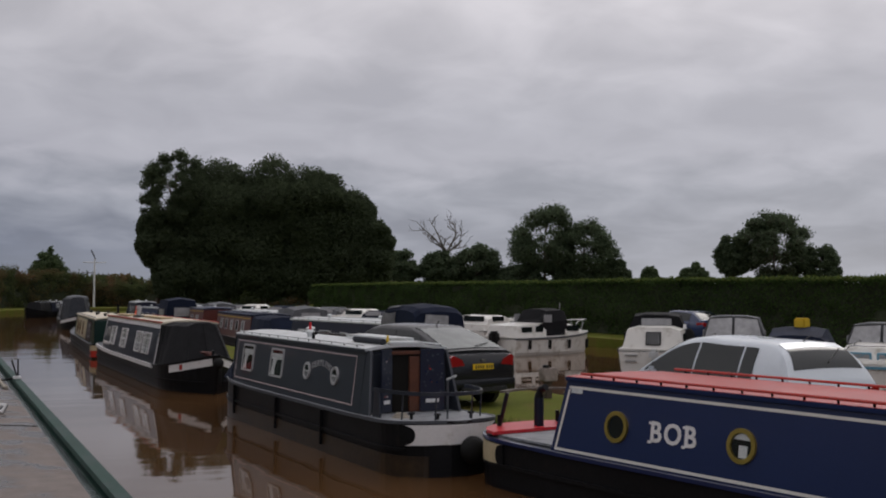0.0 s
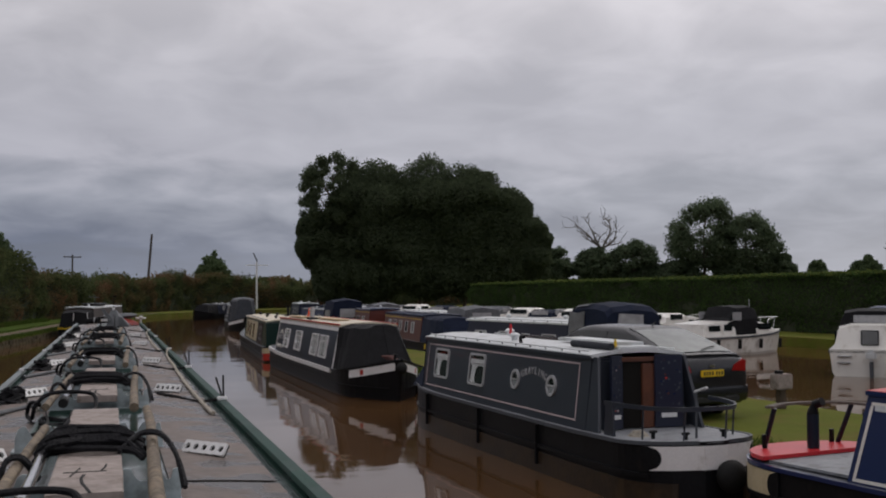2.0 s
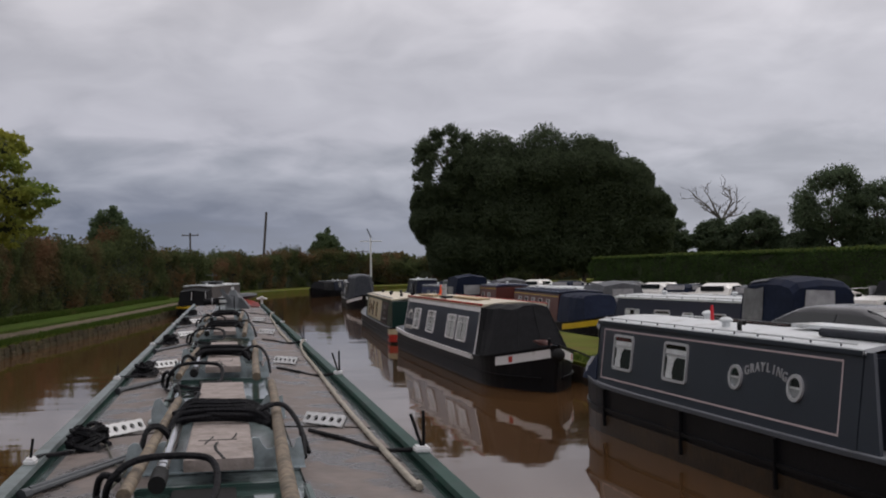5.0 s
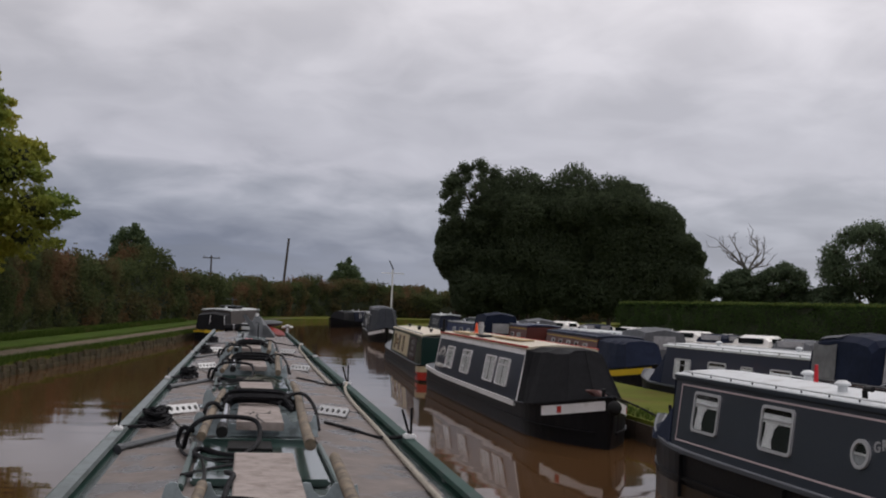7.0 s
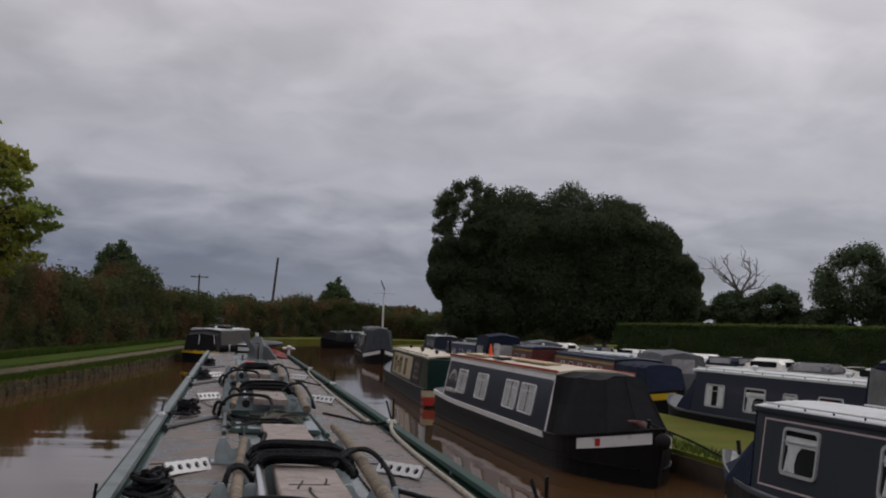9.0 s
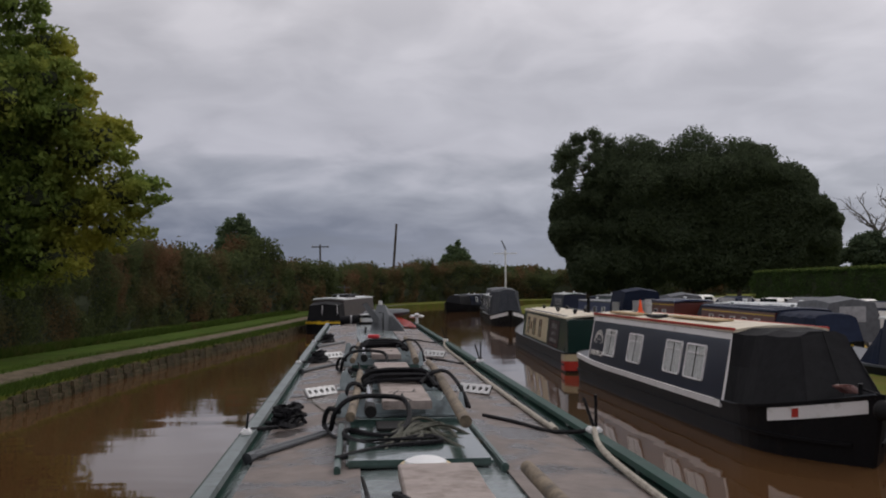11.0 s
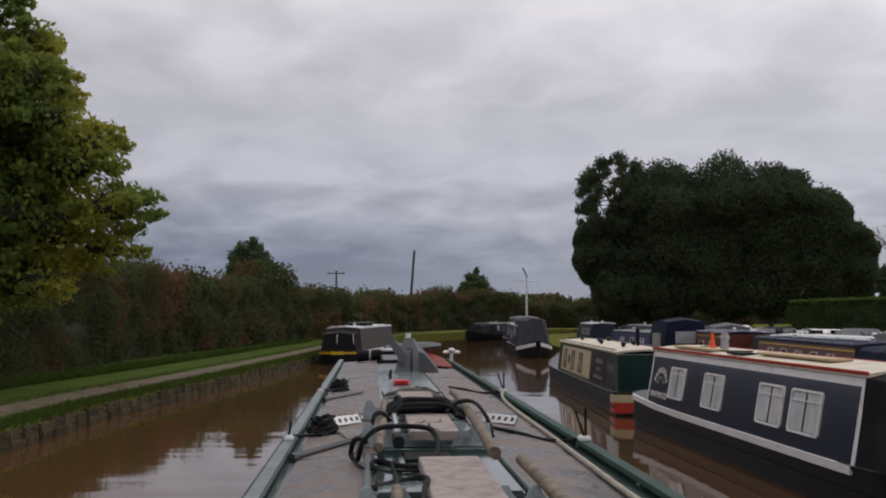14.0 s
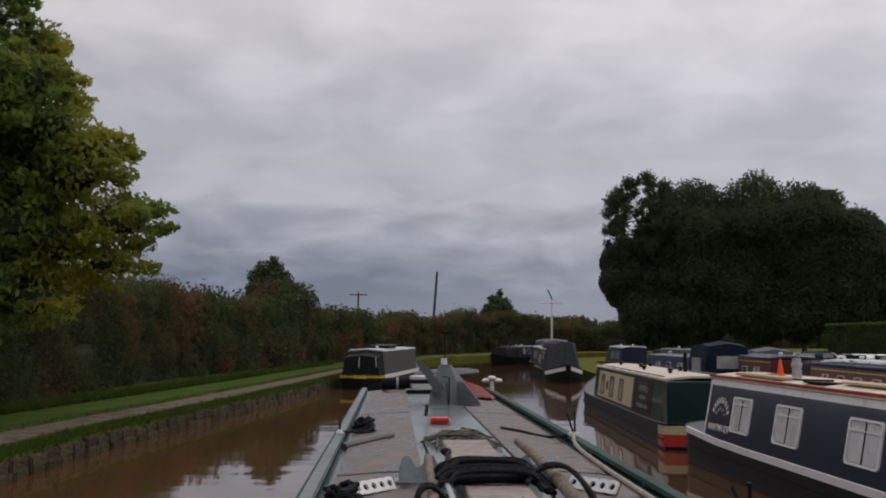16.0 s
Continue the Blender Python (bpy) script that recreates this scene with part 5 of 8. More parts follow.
far_narrowboat(pose(13.2, 118.5, 0, 0, 0, 155), 12.0, INDIGO, SLATE2, "dark boat moored at the canal bend", CANVAS, 3, 1.5)
far_narrowboat(pose(17.2, 74.0, 0, 0, 0, 4), 12.0, GREEN, SLATE2, "dark green narrowboat in the basin", NAVYCLOTH, 3, 1.7)
far_narrowboat(pose(16.4, 90.0, 0, 0, 0, -4), 12.0, INDIGO, PALE, "blue narrowboat in the basin", GREYCLOTH, 3, 1.7)
def stern_canopy(boat, y0, y1, top, cloth):
    bm = loft(bmesh.new(), [[(-0.95, y, 0.6), (-0.92, y, 1.45), (-0.78, y, top - 0.12 - d), (0, y, top - d), (0.78, y, top - 0.12 - d), (0.92, y, 1.45), (0.95, y, 0.6)] for y, d in ((y0, 0.1), (y0 * 0.6 + y1 * 0.4, 0.0), (y1, 0.08))])
    cn = part("stern_canopy", bm, cloth, boat, "canvas stern canopy with clear panels")
    for s in (-1, 1):
        part("clear_panel", bx((s * 0.93, (y0 + y1) / 2, 1.4), (0.06, (y1 - y0) * 0.5, 0.55), None, 0.006), VINYL, cn)
    part("clear_panel", bx((0, y0, 1.5), (0.9, 0.04, 0.5), None, 0.006), VINYL, cn)


b, h, c = far_narrowboat(pose(13.0, 60.5, 0, 0, 0, 2.0), 12.5, NAVY, SLATE2, "navy narrowboat with tall navy canopy in the basin", None, 3, 1.6)
stern_canopy(b, -0.2, 1.9, 2.35, NAVYCLOTH)
b, h, c = far_narrowboat(pose(15.6, 45.5, 0, 0, 0, 3.0), 13.0, SLATE, PALE, "grey narrowboat with grey canopy in the basin", GREYCLOTH, 4, 1.66)
stern_canopy(b, -0.3, 1.8, 2.08, CANOPYGREY)
b, h, c = far_narrowboat(pose(16.2, 64.0, 0, 0, 0, 0.0), 12.0, INDIGO, PALE, "blue narrowboat with grey canopy in the basin", NAVYCLOTH, 3, 1.66)
stern_canopy(b, -0.2, 1.8, 2.08, CANOPYGREY)
b, h, c = far_narrowboat(pose(9.9, 87.0, 0, 0, 0, 176), 12.5, SLATE, PALE, "grey narrowboat with tall dark grey hood and white bow line", None, 3, 1.75, None, None, 3.0, WHITE)
bow_hood(h, 8.3, 10.3, 11.2, 2.2, 0.95, 0.82, 0.42, GREYCLOTH, b, "dark grey canvas bow hood")
stern_canopy(b, 5.2, 8.25, 2.25, GREYCLOTH)
b, h, c = far_narrowboat(pose(10.6, 88.5, 0, 0, 0, -3), 13.0, SLATE, PALE, "grey moored narrowboat with clear-sided canopy", GREYCLOTH, 3, 1.7)
stern_canopy(b, 0.2, 2.4, 2.35, CANOPYGREY)
b, h, c = far_narrowboat(pose(12.0, 103.0, 0, 0, 0, -8), 12.0, INDIGO, SLATE2, "dark blue narrowboat moored along the bend", GREYCLOTH, 3, 1.7)
stern_canopy(b, 0.2, 2.2, 2.3, CANOPYGREY)
b, h, c = far_narrowboat(pose(-1.85, 68.7, 0, 0, 0, -9.5), 16.5, UMBER, PALE, "umber narrowboat with black stern cover at the towpath", None, 0, 1.75)
for side in (-1, 1):
    part("yellow_band", h.belt(-0.12, 0.02, 0.03, 0.0, 1.0, side), YELLOW, b, "yellow stern band")
    part("white_band", h.belt(-0.14, 0.05, 0.035, 1.0, 12.3, side), WHITE, b, "white gunwale band")
part("yellow_stern", bx((0, -0.02, 0.58), (0.6, 0.08, 0.14)), YELLOW, b)
part("stern_cover", loft(bmesh.new(), [[(-0.9, 0.25, 0.62), (-0.78, 0.4, 1.48), (0, 0.4, 1.58), (0.78, 0.4, 1.48), (0.9, 0.25, 0.62)], [(-0.94, 1.6, 0.62), (-0.83, 1.6, 1.62), (0, 1.6, 1.72), (0.83, 1.6, 1.62), (0.94, 1.6, 0.62)]]), CANVAS, b, "black canvas stern cover")
for x in (-0.1, 0.78):
    part("cover_strap", tb([(x, 0.3, 0.64), (x * 0.9, 0.38, 1.50)], 0.02, 6), PLASTICWHITE, b)
part("solar_panel", bx((0.1, 6, 2.02), (1.1, 2.6, 0.05), None, 0.01), GREYPLATE, b, "raised grey solar panel")
part("panel_frame", bx((0.1, 6, 1.92), (0.9, 2.2, 0.14)), TRIM, b)
part("aerial", tb([(0.3, 5, 1.85), (0.3, 5, 2.6)], 0.018, 6), SLATE2, b)
part("aerial_bar", tb([(-0.1, 5, 2.45), (0.6, 5, 2.42)], 0.016, 6), SLATE2, b)


# ---- small white cruisers ----
def cruiser(m, length, canopy, label, trim=None, outboard=True, top=2.0, panes=None):
    boat = thing("cabin_cruiser", label, "motor boat", m, "white cruisers in the basin")
    boat.matrix_basis = m @ Matrix.Diagonal((1.05, 1, 0.88, 1))
    w = 1.15
    rings = []
    for s in np.linspace(0, 1, 9):
        b = w * (1 - max(0, (s - 0.45) / 0.55) ** 2.2 * 0.95)
        h = 0.85 + 0.30 * s * s
        y = s * length
        rings.append([(-b * 0.75, y, -0.3), (-b * 0.94, y + 0.1 * s, 0.1), (-b, y + 0.25 * s, h), (b, y + 0.25 * s, h), (b * 0.94, y + 0.1 * s, 0.1), (b * 0.75, y, -0.3)])
    part("hull", loft(bmesh.new(), rings), GELCOAT, boat, "white moulded hull")
    part("rubbing_band", loft(bmesh.new(), [[(r[2][0] * 1.012 - 0.02, r[2][1], r[2][2] - 0.10), (r[3][0] * 1.012 + 0.02, r[3][1], r[3][2] - 0.10), (r[3][0] * 1.012 + 0.02, r[3][1], r[3][2] - 0.05), (r[2][0] * 1.012 - 0.02, r[2][1], r[2][2] - 0.05)] for r in rings]), trim or SLATE2, boat)
    y0, y1 = length * 0.42, length * 0.9
    ym = y0 + (y1 - y0) * 0.55
    part("fore_cabin", loft(bmesh.new(), [[(-1.06, y0, 0.84), (-0.92, y0, 1.5), (-0.5, y0, 1.58), (0.5, y0, 1.58), (0.92, y0, 1.5), (1.06, y0, 0.84)], [(-0.94, ym, 0.92), (-0.80, ym - 0.1, 1.42), (-0.45, ym - 0.1, 1.5), (0.45, ym - 0.1, 1.5), (0.80, ym - 0.1, 1.42), (0.94, ym, 0.92)], [(-0.45, y1, 1.05), (-0.36, y1 - 0.3, 1.2), (-0.2, y1 - 0.3, 1.24), (0.2, y1 - 0.3, 1.24), (0.36, y1 - 0.3, 1.2), (0.45, y1, 1.05)]]), GELCOAT, boat, "white moulded fore cabin")
    part("aft_coaming", loft(bmesh.new(), [[(-1.08, 0.02, 0.84), (-1.0, 0.06, 1.18), (1.0, 0.06, 1.18), (1.08, 0.02, 0.84)], [(-1.1, y0 + 0.02, 0.84), (-1.0, y0 + 0.02, 1.3), (1.0, y0 + 0.02, 1.3), (1.1, y0 + 0.02, 0.84)]]), GELCOAT, boat)
    for side in (-1, 1):
        for k, yy in enumerate((0.5, 0.62)):
            part("cabin_window", bx((side * (0.965 - 0.05 * k), length * yy, 1.22), (0.06, length * 0.085, 0.24), Matrix.Identity(4), 0.02), CARGLASS, boat)
    part("windscreen", loft(bmesh.new(), [[(-0.9, y0 + 0.2, 1.5), (-0.74, y0 - 0.15, top - 0.08), (0.74, y0 - 0.15, top - 0.08), (0.9, y0 + 0.2, 1.5)], [(-0.9, y0 + 0.16, 1.5), (-0.74, y0 - 0.19, top - 0.08), (0.74, y0 - 0.19, top - 0.08), (0.9, y0 + 0.16, 1.5)]]), VINYL, boat, "clouded windscreen")
    part("screen_frame", tb([(-0.92, y0 + 0.18, 1.48), (-0.76, y0 - 0.17, top - 0.06), (0.76, y0 - 0.17, top - 0.06), (0.92, y0 + 0.18, 1.48)], 0.035, 6), GELCOAT, boat)
    part("canopy", loft(bmesh.new(), [[(-0.98, 0.55, 1.2), (-0.92, 0.7, 1.5), (-0.66, 0.8, top - 0.15), (0.66, 0.8, top - 0.15), (0.92, 0.7, 1.5), (0.98, 0.55, 1.2)], [(-0.99, y0 * 0.6, 1.2), (-0.95, y0 * 0.6, 1.6), (-0.72, y0 * 0.6, top + 0.02), (0.72, y0 * 0.6, top + 0.02), (0.95, y0 * 0.6, 1.6), (0.99, y0 * 0.6, 1.2)], [(-0.97, y0 + 0.02, 1.28), (-0.9, y0 + 0.0, 1.55), (-0.73, y0 - 0.2, top), (0.73, y0 - 0.2, top), (0.9, y0 + 0.0, 1.55), (0.97, y0 + 0.02, 1.28)]]), canopy, boat, "canvas cockpit canopy")
    for side in (-1, 1):
        part("clear_panel", bx((side * 0.945, y0 * 0.64, 1.52), (0.07, y0 * 0.42, 0.32), Matrix.Identity(4), 0.02), panes or VINYL, boat)
    part("clear_panel", bx((0, 0.64, 1.52), (1.3, 0.14, 0.32), None, 0.02), panes or VINYL, boat)
    part("stern_grille", bx((-0.35, 0.0, 0.98), (0.42, 0.05, 0.3), None, 0.01), TRIM, boat)
    if outboard:
        part("outboard", bx((0.1, -0.28, 0.62), (0.3, 0.34, 0.4), None, 0.08), PALE, boat, "pale outboard motor", smooth=True)
        part("outboard_leg", bx((0.1, -0.22, 0.2), (0.12, 0.2, 0.6), None, 0.02), SLATE2, boat)
    part("pulpit_rail", tb(curve_pts([(-0.75, y1 - 0.5, 1.1), (-0.7, y1, 1.5), (0, length + 0.15, 1.6), (0.7, y1, 1.5), (0.75, y1 - 0.5, 1.1)], 5), 0.02, 6), STEEL, boat, smooth=True)
    return boat


def small_hull(boat, length, w, h0, h1, trim):
    """A moulded hull with its stern at y = 0, and its rubbing band."""
    rings = []
    for q in np.linspace(0, 1, 10):
        b_ = w * (1 - max(0, (q - 0.45) / 0.55) ** 2.3 * 0.96)
        h = h0 + (h1 - h0) * q * q
        y = q * length
        rings.append([(-b_ * 0.72, y, -0.3), (-b_ * 0.93, y + 0.12 * q, 0.12), (-b_, y + 0.3 * q, h), (b_, y + 0.3 * q, h), (b_ * 0.93, y + 0.12 * q, 0.12), (b_ * 0.72, y, -0.3)])
    part("hull", loft(bmesh.new(), rings), GELCOAT, boat, "white moulded hull")
    part("rubbing_band", loft(bmesh.new(), [[(r[2][0] * 1.012 - 0.02, r[2][1], r[2][2] - 0.12), (r[3][0] * 1.012 + 0.02, r[3][1], r[3][2] - 0.12), (r[3][0] * 1.012 + 0.02, r[3][1], r[3][2] - 0.05), (r[2][0] * 1.012 - 0.02, r[2][1], r[2][2] - 0.05)] for r in rings]), trim, boat)


def arch(y, foot, z0, top, lean=0.0):
    """A canopy hoop as a ring of points."""
    return [(-foot, y, z0), (-foot * 0.97, y + lean * 0.4, z0 + (top - z0) * 0.55), (-foot * 0.80, y + lean * 0.9, top - 0.07), (-foot * 0.4, y + lean, top), (foot * 0.4, y + lean, top), (foot * 0.80, y + lean * 0.9, top - 0.07), (foot * 0.97, y + lean * 0.4, z0 + (top - z0) * 0.55), (foot, y, z0)]


def bow_on_cruiser(m, length, canopy, label, trim, top=2.04, frame_paint=None, covered=False):
    """A cruiser with front windows in its cabin and a canopy behind a two-pane screen."""
    boat = thing("cabin_cruiser", label, "motor boat", m, "white cruisers in the basin")
    small_hull(boat, length, 1.12, 0.78, 1.0, trim)
    y0, y1 = length * 0.34, length * 0.70
    fp = frame_paint or TRIM
    part("fore_cabin", loft(bmesh.new(), [[(-1.02, y0, 0.78), (-0.92, y0, 1.30), (-0.6, y0, 1.40), (0.6, y0, 1.40), (0.92, y0, 1.30), (1.02, y0, 0.78)], [(-0.88, y1 + 0.18, 0.86), (-0.78, y1, 1.26), (-0.5, y1 - 0.04, 1.33), (0.5, y1 - 0.04, 1.33), (0.78, y1, 1.26), (0.88, y1 + 0.18, 0.86)]]), GELCOAT, boat, "white moulded fore cabin")
    part("fore_deck", loft(bmesh.new(), [[(-0.84, y1 + 0.1, 0.86), (0.84, y1 + 0.1, 0.86), (0.84, y1 + 0.1, 0.92), (-0.84, y1 + 0.1, 0.92)], [(-0.2, length * 0.97, 0.98), (0.2, length * 0.97, 0.98), (0.2, length * 0.97, 1.04), (-0.2, length * 0.97, 1.04)]]), GELCOAT, boat)
    tilt = Matrix.Translation((0, y1 + 0.10, 1.08)) @ Matrix.Rotation(radians(-24), 4, "X") @ Matrix.Rotation(radians(90), 4, "X") @ Matrix.Diagonal((1, 1, -1, 1))
    for sx in (-1, 1):
        mm = tilt @ Matrix.Translation((sx * 0.40, 0, 0))
        wf = part("front_window", frame_ring(rrect(0.68, 0.29, 0.05), rrect(0.57, 0.19, 0.03), 0.03, mm), fp, boat)
        part("pane", slab(rrect(0.60, 0.22, 0.03), 0.006, mm, 0.004), CARGLASS if not frame_paint else VINYL, wf)
        if frame_paint:
            part("window_stay", bx((0, 0, 0.02), (0.5, 0.014, 0.012), mm @ Matrix.Rotation(radians(-30 * sx), 4, "Z")), fp, wf)
        for k in range(2):
            part("side_window", bx((sx * (0.945 - 0.04 * k), y0 + 0.35 + 0.62 * k, 1.10), (0.05, 0.46, 0.24), None, 0.02), CARGLASS, boat)
    if covered:
        part("cover", loft(bmesh.new(), [arch(0.05, 1.06, 0.72, 1.45), arch(y0 * 0.5, 1.02, 0.8, 1.72), arch(y0, 0.96, 0.9, 1.74), arch(y1 - 0.3, 0.86, 1.1, 1.52)]), canopy, boat, "dark blue fitted cover")
    else:
        part("canopy", loft(bmesh.new(), [arch(0.15, 1.0, 0.8, top - 0.2), arch(y0 * 0.5, 1.0, 0.8, top), arch(y0 - 0.05, 0.96, 0.82, top - 0.02, -0.12)]), canopy, boat, "canvas cockpit canopy")
        for sx in (-1, 1):
            scr = part("screen_pane", loft(bmesh.new(), [[(sx * 0.04, y0 + 0.16, 1.40), (sx * 0.88, y0 + 0.10, 1.34), (sx * 0.74, y0 - 0.16, top - 0.12), (sx * 0.04, y0 - 0.10, top - 0.07)], [(sx * 0.04, y0 + 0.13, 1.40), (sx * 0.88, y0 + 0.07, 1.34), (sx * 0.74, y0 - 0.19, top - 0.12), (sx * 0.04, y0 - 0.13, top - 0.07)]]), VINYL, boat, "clouded windscreen pane")
            part("pane_frame", tb([(sx * 0.03, y0 + 0.17, 1.39), (sx * 0.89, y0 + 0.11, 1.33), (sx * 0.75, y0 - 0.16, top - 0.10), (sx * 0.03, y0 - 0.10, top - 0.05)], 0.018, 6), TRIM, scr)
            part("clear_panel", bx((sx * 0.965, y0 * 0.5, 1.38), (0.05, y0 * 0.5, 0.36), None, 0.02), VINYL, boat)
    for sx in (-1, 1):
        part("fender", tb([(sx * 1.13, length * 0.4, 0.62), (sx * 1.14, length * 0.4, 0.58), (sx * 1.12, length * 0.4, 0.26), (sx * 1.11, length * 0.4, 0.22)], 0.07, 8), RUBBER, boat, smooth=True)
        part("grab_rail", tb([(sx * 0.55, y0 + 0.2, 1.42), (sx * 0.55, y0 + 0.25, 1.47), (sx * 0.52, y1 - 0.25, 1.42), (sx * 0.52, y1 - 0.2, 1.36)], 0.014, 6), TRIM, boat)
    part("pulpit_rail", tb(curve_pts([(-0.62, length * 0.82, 0.98), (-0.56, length * 0.84, 1.36), (0, length * 1.03, 1.44), (0.56, length * 0.84, 1.36), (0.62, length * 0.82, 0.98)], 5), 0.018, 6), STEEL, boat, smooth=True)
    return boat


def aft_cabin_cruiser(m, length, label):
    """A boxy cruiser seen over its stern: a white after cabin with a slatted window, the canopy amidships."""
    boat = thing("cabin_cruiser", label, "motor boat", m, "white cruisers in the basin")
    small_hull(boat, length, 1.16, 0.84, 1.05, SLATE2)
    part("after_cabin", loft(bmesh.new(), [[(-1.04, 0.12, 0.84), (-0.90, 0.34, 1.46), (-0.55, 0.36, 1.56), (0.55, 0.36, 1.56), (0.90, 0.34, 1.46), (1.04, 0.12, 0.84)], [(-1.08, 1.7, 0.84), (-0.96, 1.7, 1.50), (-0.6, 1.7, 1.60), (0.6, 1.7, 1.60), (0.96, 1.7, 1.50), (1.08, 1.7, 0.84)]]), GELCOAT, boat, "white moulded after cabin")
    tilt = Matrix.Translation((0.0, 0.22, 1.18)) @ Matrix.Rotation(radians(-20), 4, "X") @ Matrix.Rotation(radians(90), 4, "X")
    win = part("slatted_window", frame_ring(rrect(0.52, 0.48, 0.04), rrect(0.45, 0.41, 0.03), 0.025, tilt), TRIM, boat)
    part("pane", slab(rrect(0.46, 0.42, 0.03), 0.006, tilt, 0.002), CARGLASS, win)
    for k in range(7):
        part("slat", bx((-0.18 + 0.06 * k, 0, 0.014), (0.014, 0.40, 0.012), tilt), VINYL, win)
    for sx in (-1, 1):
        for yy in (0.78, 1.28):
            part("side_window", bx((sx * 1.005, yy, 1.20), (0.07, 0.36, 0.34), Matrix.Translation((sx * 0.0, 0, 0)), 0.02), CARGLASS, boat)
        part("stern_step", bx((sx * 0.72, -0.04, 0.62), (0.42, 0.10, 0.04), None, 0.01), VINYL, boat)
        part("stern_step", bx((sx * 0.74, -0.04, 0.42), (0.38, 0.10, 0.04), None, 0.01), VINYL, boat)
    part("canopy", loft(bmesh.new(), [arch(1.55, 0.98, 1.0, 1.98), arch(2.2, 1.0, 1.0, 2.06), arch(3.0, 0.96, 1.0, 1.98)]), CANVAS, boat, "black canvas canopy")
    part("clear_panel", bx((0.0, 1.54, 1.72), (1.05, 0.05, 0.26), None, 0.02), VINYL, boat)
    part("fore_cabin", loft(bmesh.new(), [[(-1.0, 2.9, 0.88), (-0.88, 2.9, 1.42), (0.88, 2.9, 1.42), (1.0, 2.9, 0.88)], [(-0.6, length * 0.85, 0.98), (-0.45, length * 0.80, 1.22), (0.45, length * 0.80, 1.22), (0.6, length * 0.85, 0.98)]]), GELCOAT, boat)
    ob = part("outboard", bx((0.05, -0.24, 0.66), (0.30, 0.34, 0.36), None, 0.09), PALE, boat, "pale outboard motor", smooth=True)
    part("outboard_leg", bx((0.05, -0.20, 0.28), (0.12, 0.2, 0.56), None, 0.02), SLATE2, ob)
    part("horn", tb([(0.98, 1.5, 1.5), (0.98, 1.5, 1.66)], 0.07, 10, 0.05), PLASTICWHITE, boat, smooth=True)
    return boat


def side_cruiser(m, length, label):
    """A cruiser with a canopy amidships between a low after deck and a windowed fore cabin."""
    boat = thing("cabin_cruiser", label, "motor boat", m, "white cruisers in the basin")
    small_hull(boat, length, 1.12, 0.80, 1.0, SLATE2)
    part("after_cabin", loft(bmesh.new(), [[(-1.02, 0.1, 0.8), (-0.92, 0.2, 1.28), (0.92, 0.2, 1.28), (1.02, 0.1, 0.8)], [(-1.02, 1.9, 0.8), (-0.92, 1.9, 1.42), (0.92, 1.9, 1.42), (1.02, 1.9, 0.8)]]), GELCOAT, boat, "white after cabin")
    part("fore_cabin", loft(bmesh.new(), [[(-1.02, 3.1, 0.82), (-0.9, 3.1, 1.38), (-0.5, 3.1, 1.45), (0.5, 3.1, 1.45), (0.9, 3.1, 1.38), (1.02, 3.1, 0.82)], [(-0.86, length * 0.80, 0.9), (-0.74, length * 0.76, 1.26), (-0.4, length * 0.76, 1.32), (0.4, length * 0.76, 1.32), (0.74, length * 0.76, 1.26), (0.86, length * 0.80, 0.9)], [(-0.4, length * 0.93, 0.98), (-0.3, length * 0.9, 1.04), (-0.2, length * 0.9, 1.06), (0.2, length * 0.9, 1.06), (0.3, length * 0.9, 1.04), (0.4, length * 0.93, 0.98)]]), GELCOAT, boat, "white fore cabin")
    part("canopy", loft(bmesh.new(), [arch(1.35, 0.96, 1.1, 1.55, 0.5), arch(2.1, 1.0, 0.8, 2.0), arch(3.0, 0.98, 0.8, 2.04), arch(3.25, 0.95, 1.0, 1.96)]), CANVAS, boat, "black canvas canopy")
    for sx in (-1, 1):
        part("clear_panel", bx((sx * 0.985, 2.0, 1.60), (0.05, 0.5, 0.34), None, 0.02), VINYL, boat)
        part("side_window", bx((sx * 0.985, 0.75, 1.12), (0.05, 0.62, 0.24), None, 0.02), CARGLASS, boat)
        part("side_window", bx((sx * 0.985, 1.5, 1.14), (0.05, 0.46, 0.26), None, 0.02), CARGLASS, boat)
        part("side_window", bx((sx * 0.945, 3.62, 1.16), (0.07, 0.74, 0.26), None, 0.02), CARGLASS, boat)
        for yy in (0.8, 2.0, 3.2, 4.3):
            part("fender", tb([(sx * 1.15, yy, 0.66), (sx * 1.15, yy, 0.62), (sx * 1.13, yy, 0.32), (sx * 1.12, yy, 0.28)], 0.07, 8), RUBBER, boat, smooth=True)
    part("outboard", bx((0.0, -0.3, 0.78), (0.46, 0.42, 0.52), None, 0.10), RUBBER, boat, "large black outboard motor", smooth=True)
    part("outboard_leg", bx((0.0, -0.25, 0.25), (0.14, 0.24, 0.7), None, 0.02), RUBBER, boat)
    rail = part("pulpit_rail", tb(curve_pts([(-0.7, length * 0.78, 1.0), (-0.66, length * 0.8, 1.42), (0, length * 1.04, 1.52), (0.66, length * 0.8, 1.42), (0.7, length * 0.78, 1.0)], 5), 0.022, 6), STEEL, boat, smooth=True)
    for sx in (-1, 1):
        part("rail_post", tb([(sx * 0.4, length * 0.9, 1.0), (sx * 0.4, length * 0.93, 1.47)], 0.016, 6), STEEL, rail)
    part("aerial", tb([(0.5, 3.2, 1.9), (0.5, 3.2, 2.3)], 0.02, 6), VINYL, boat)
    return boat


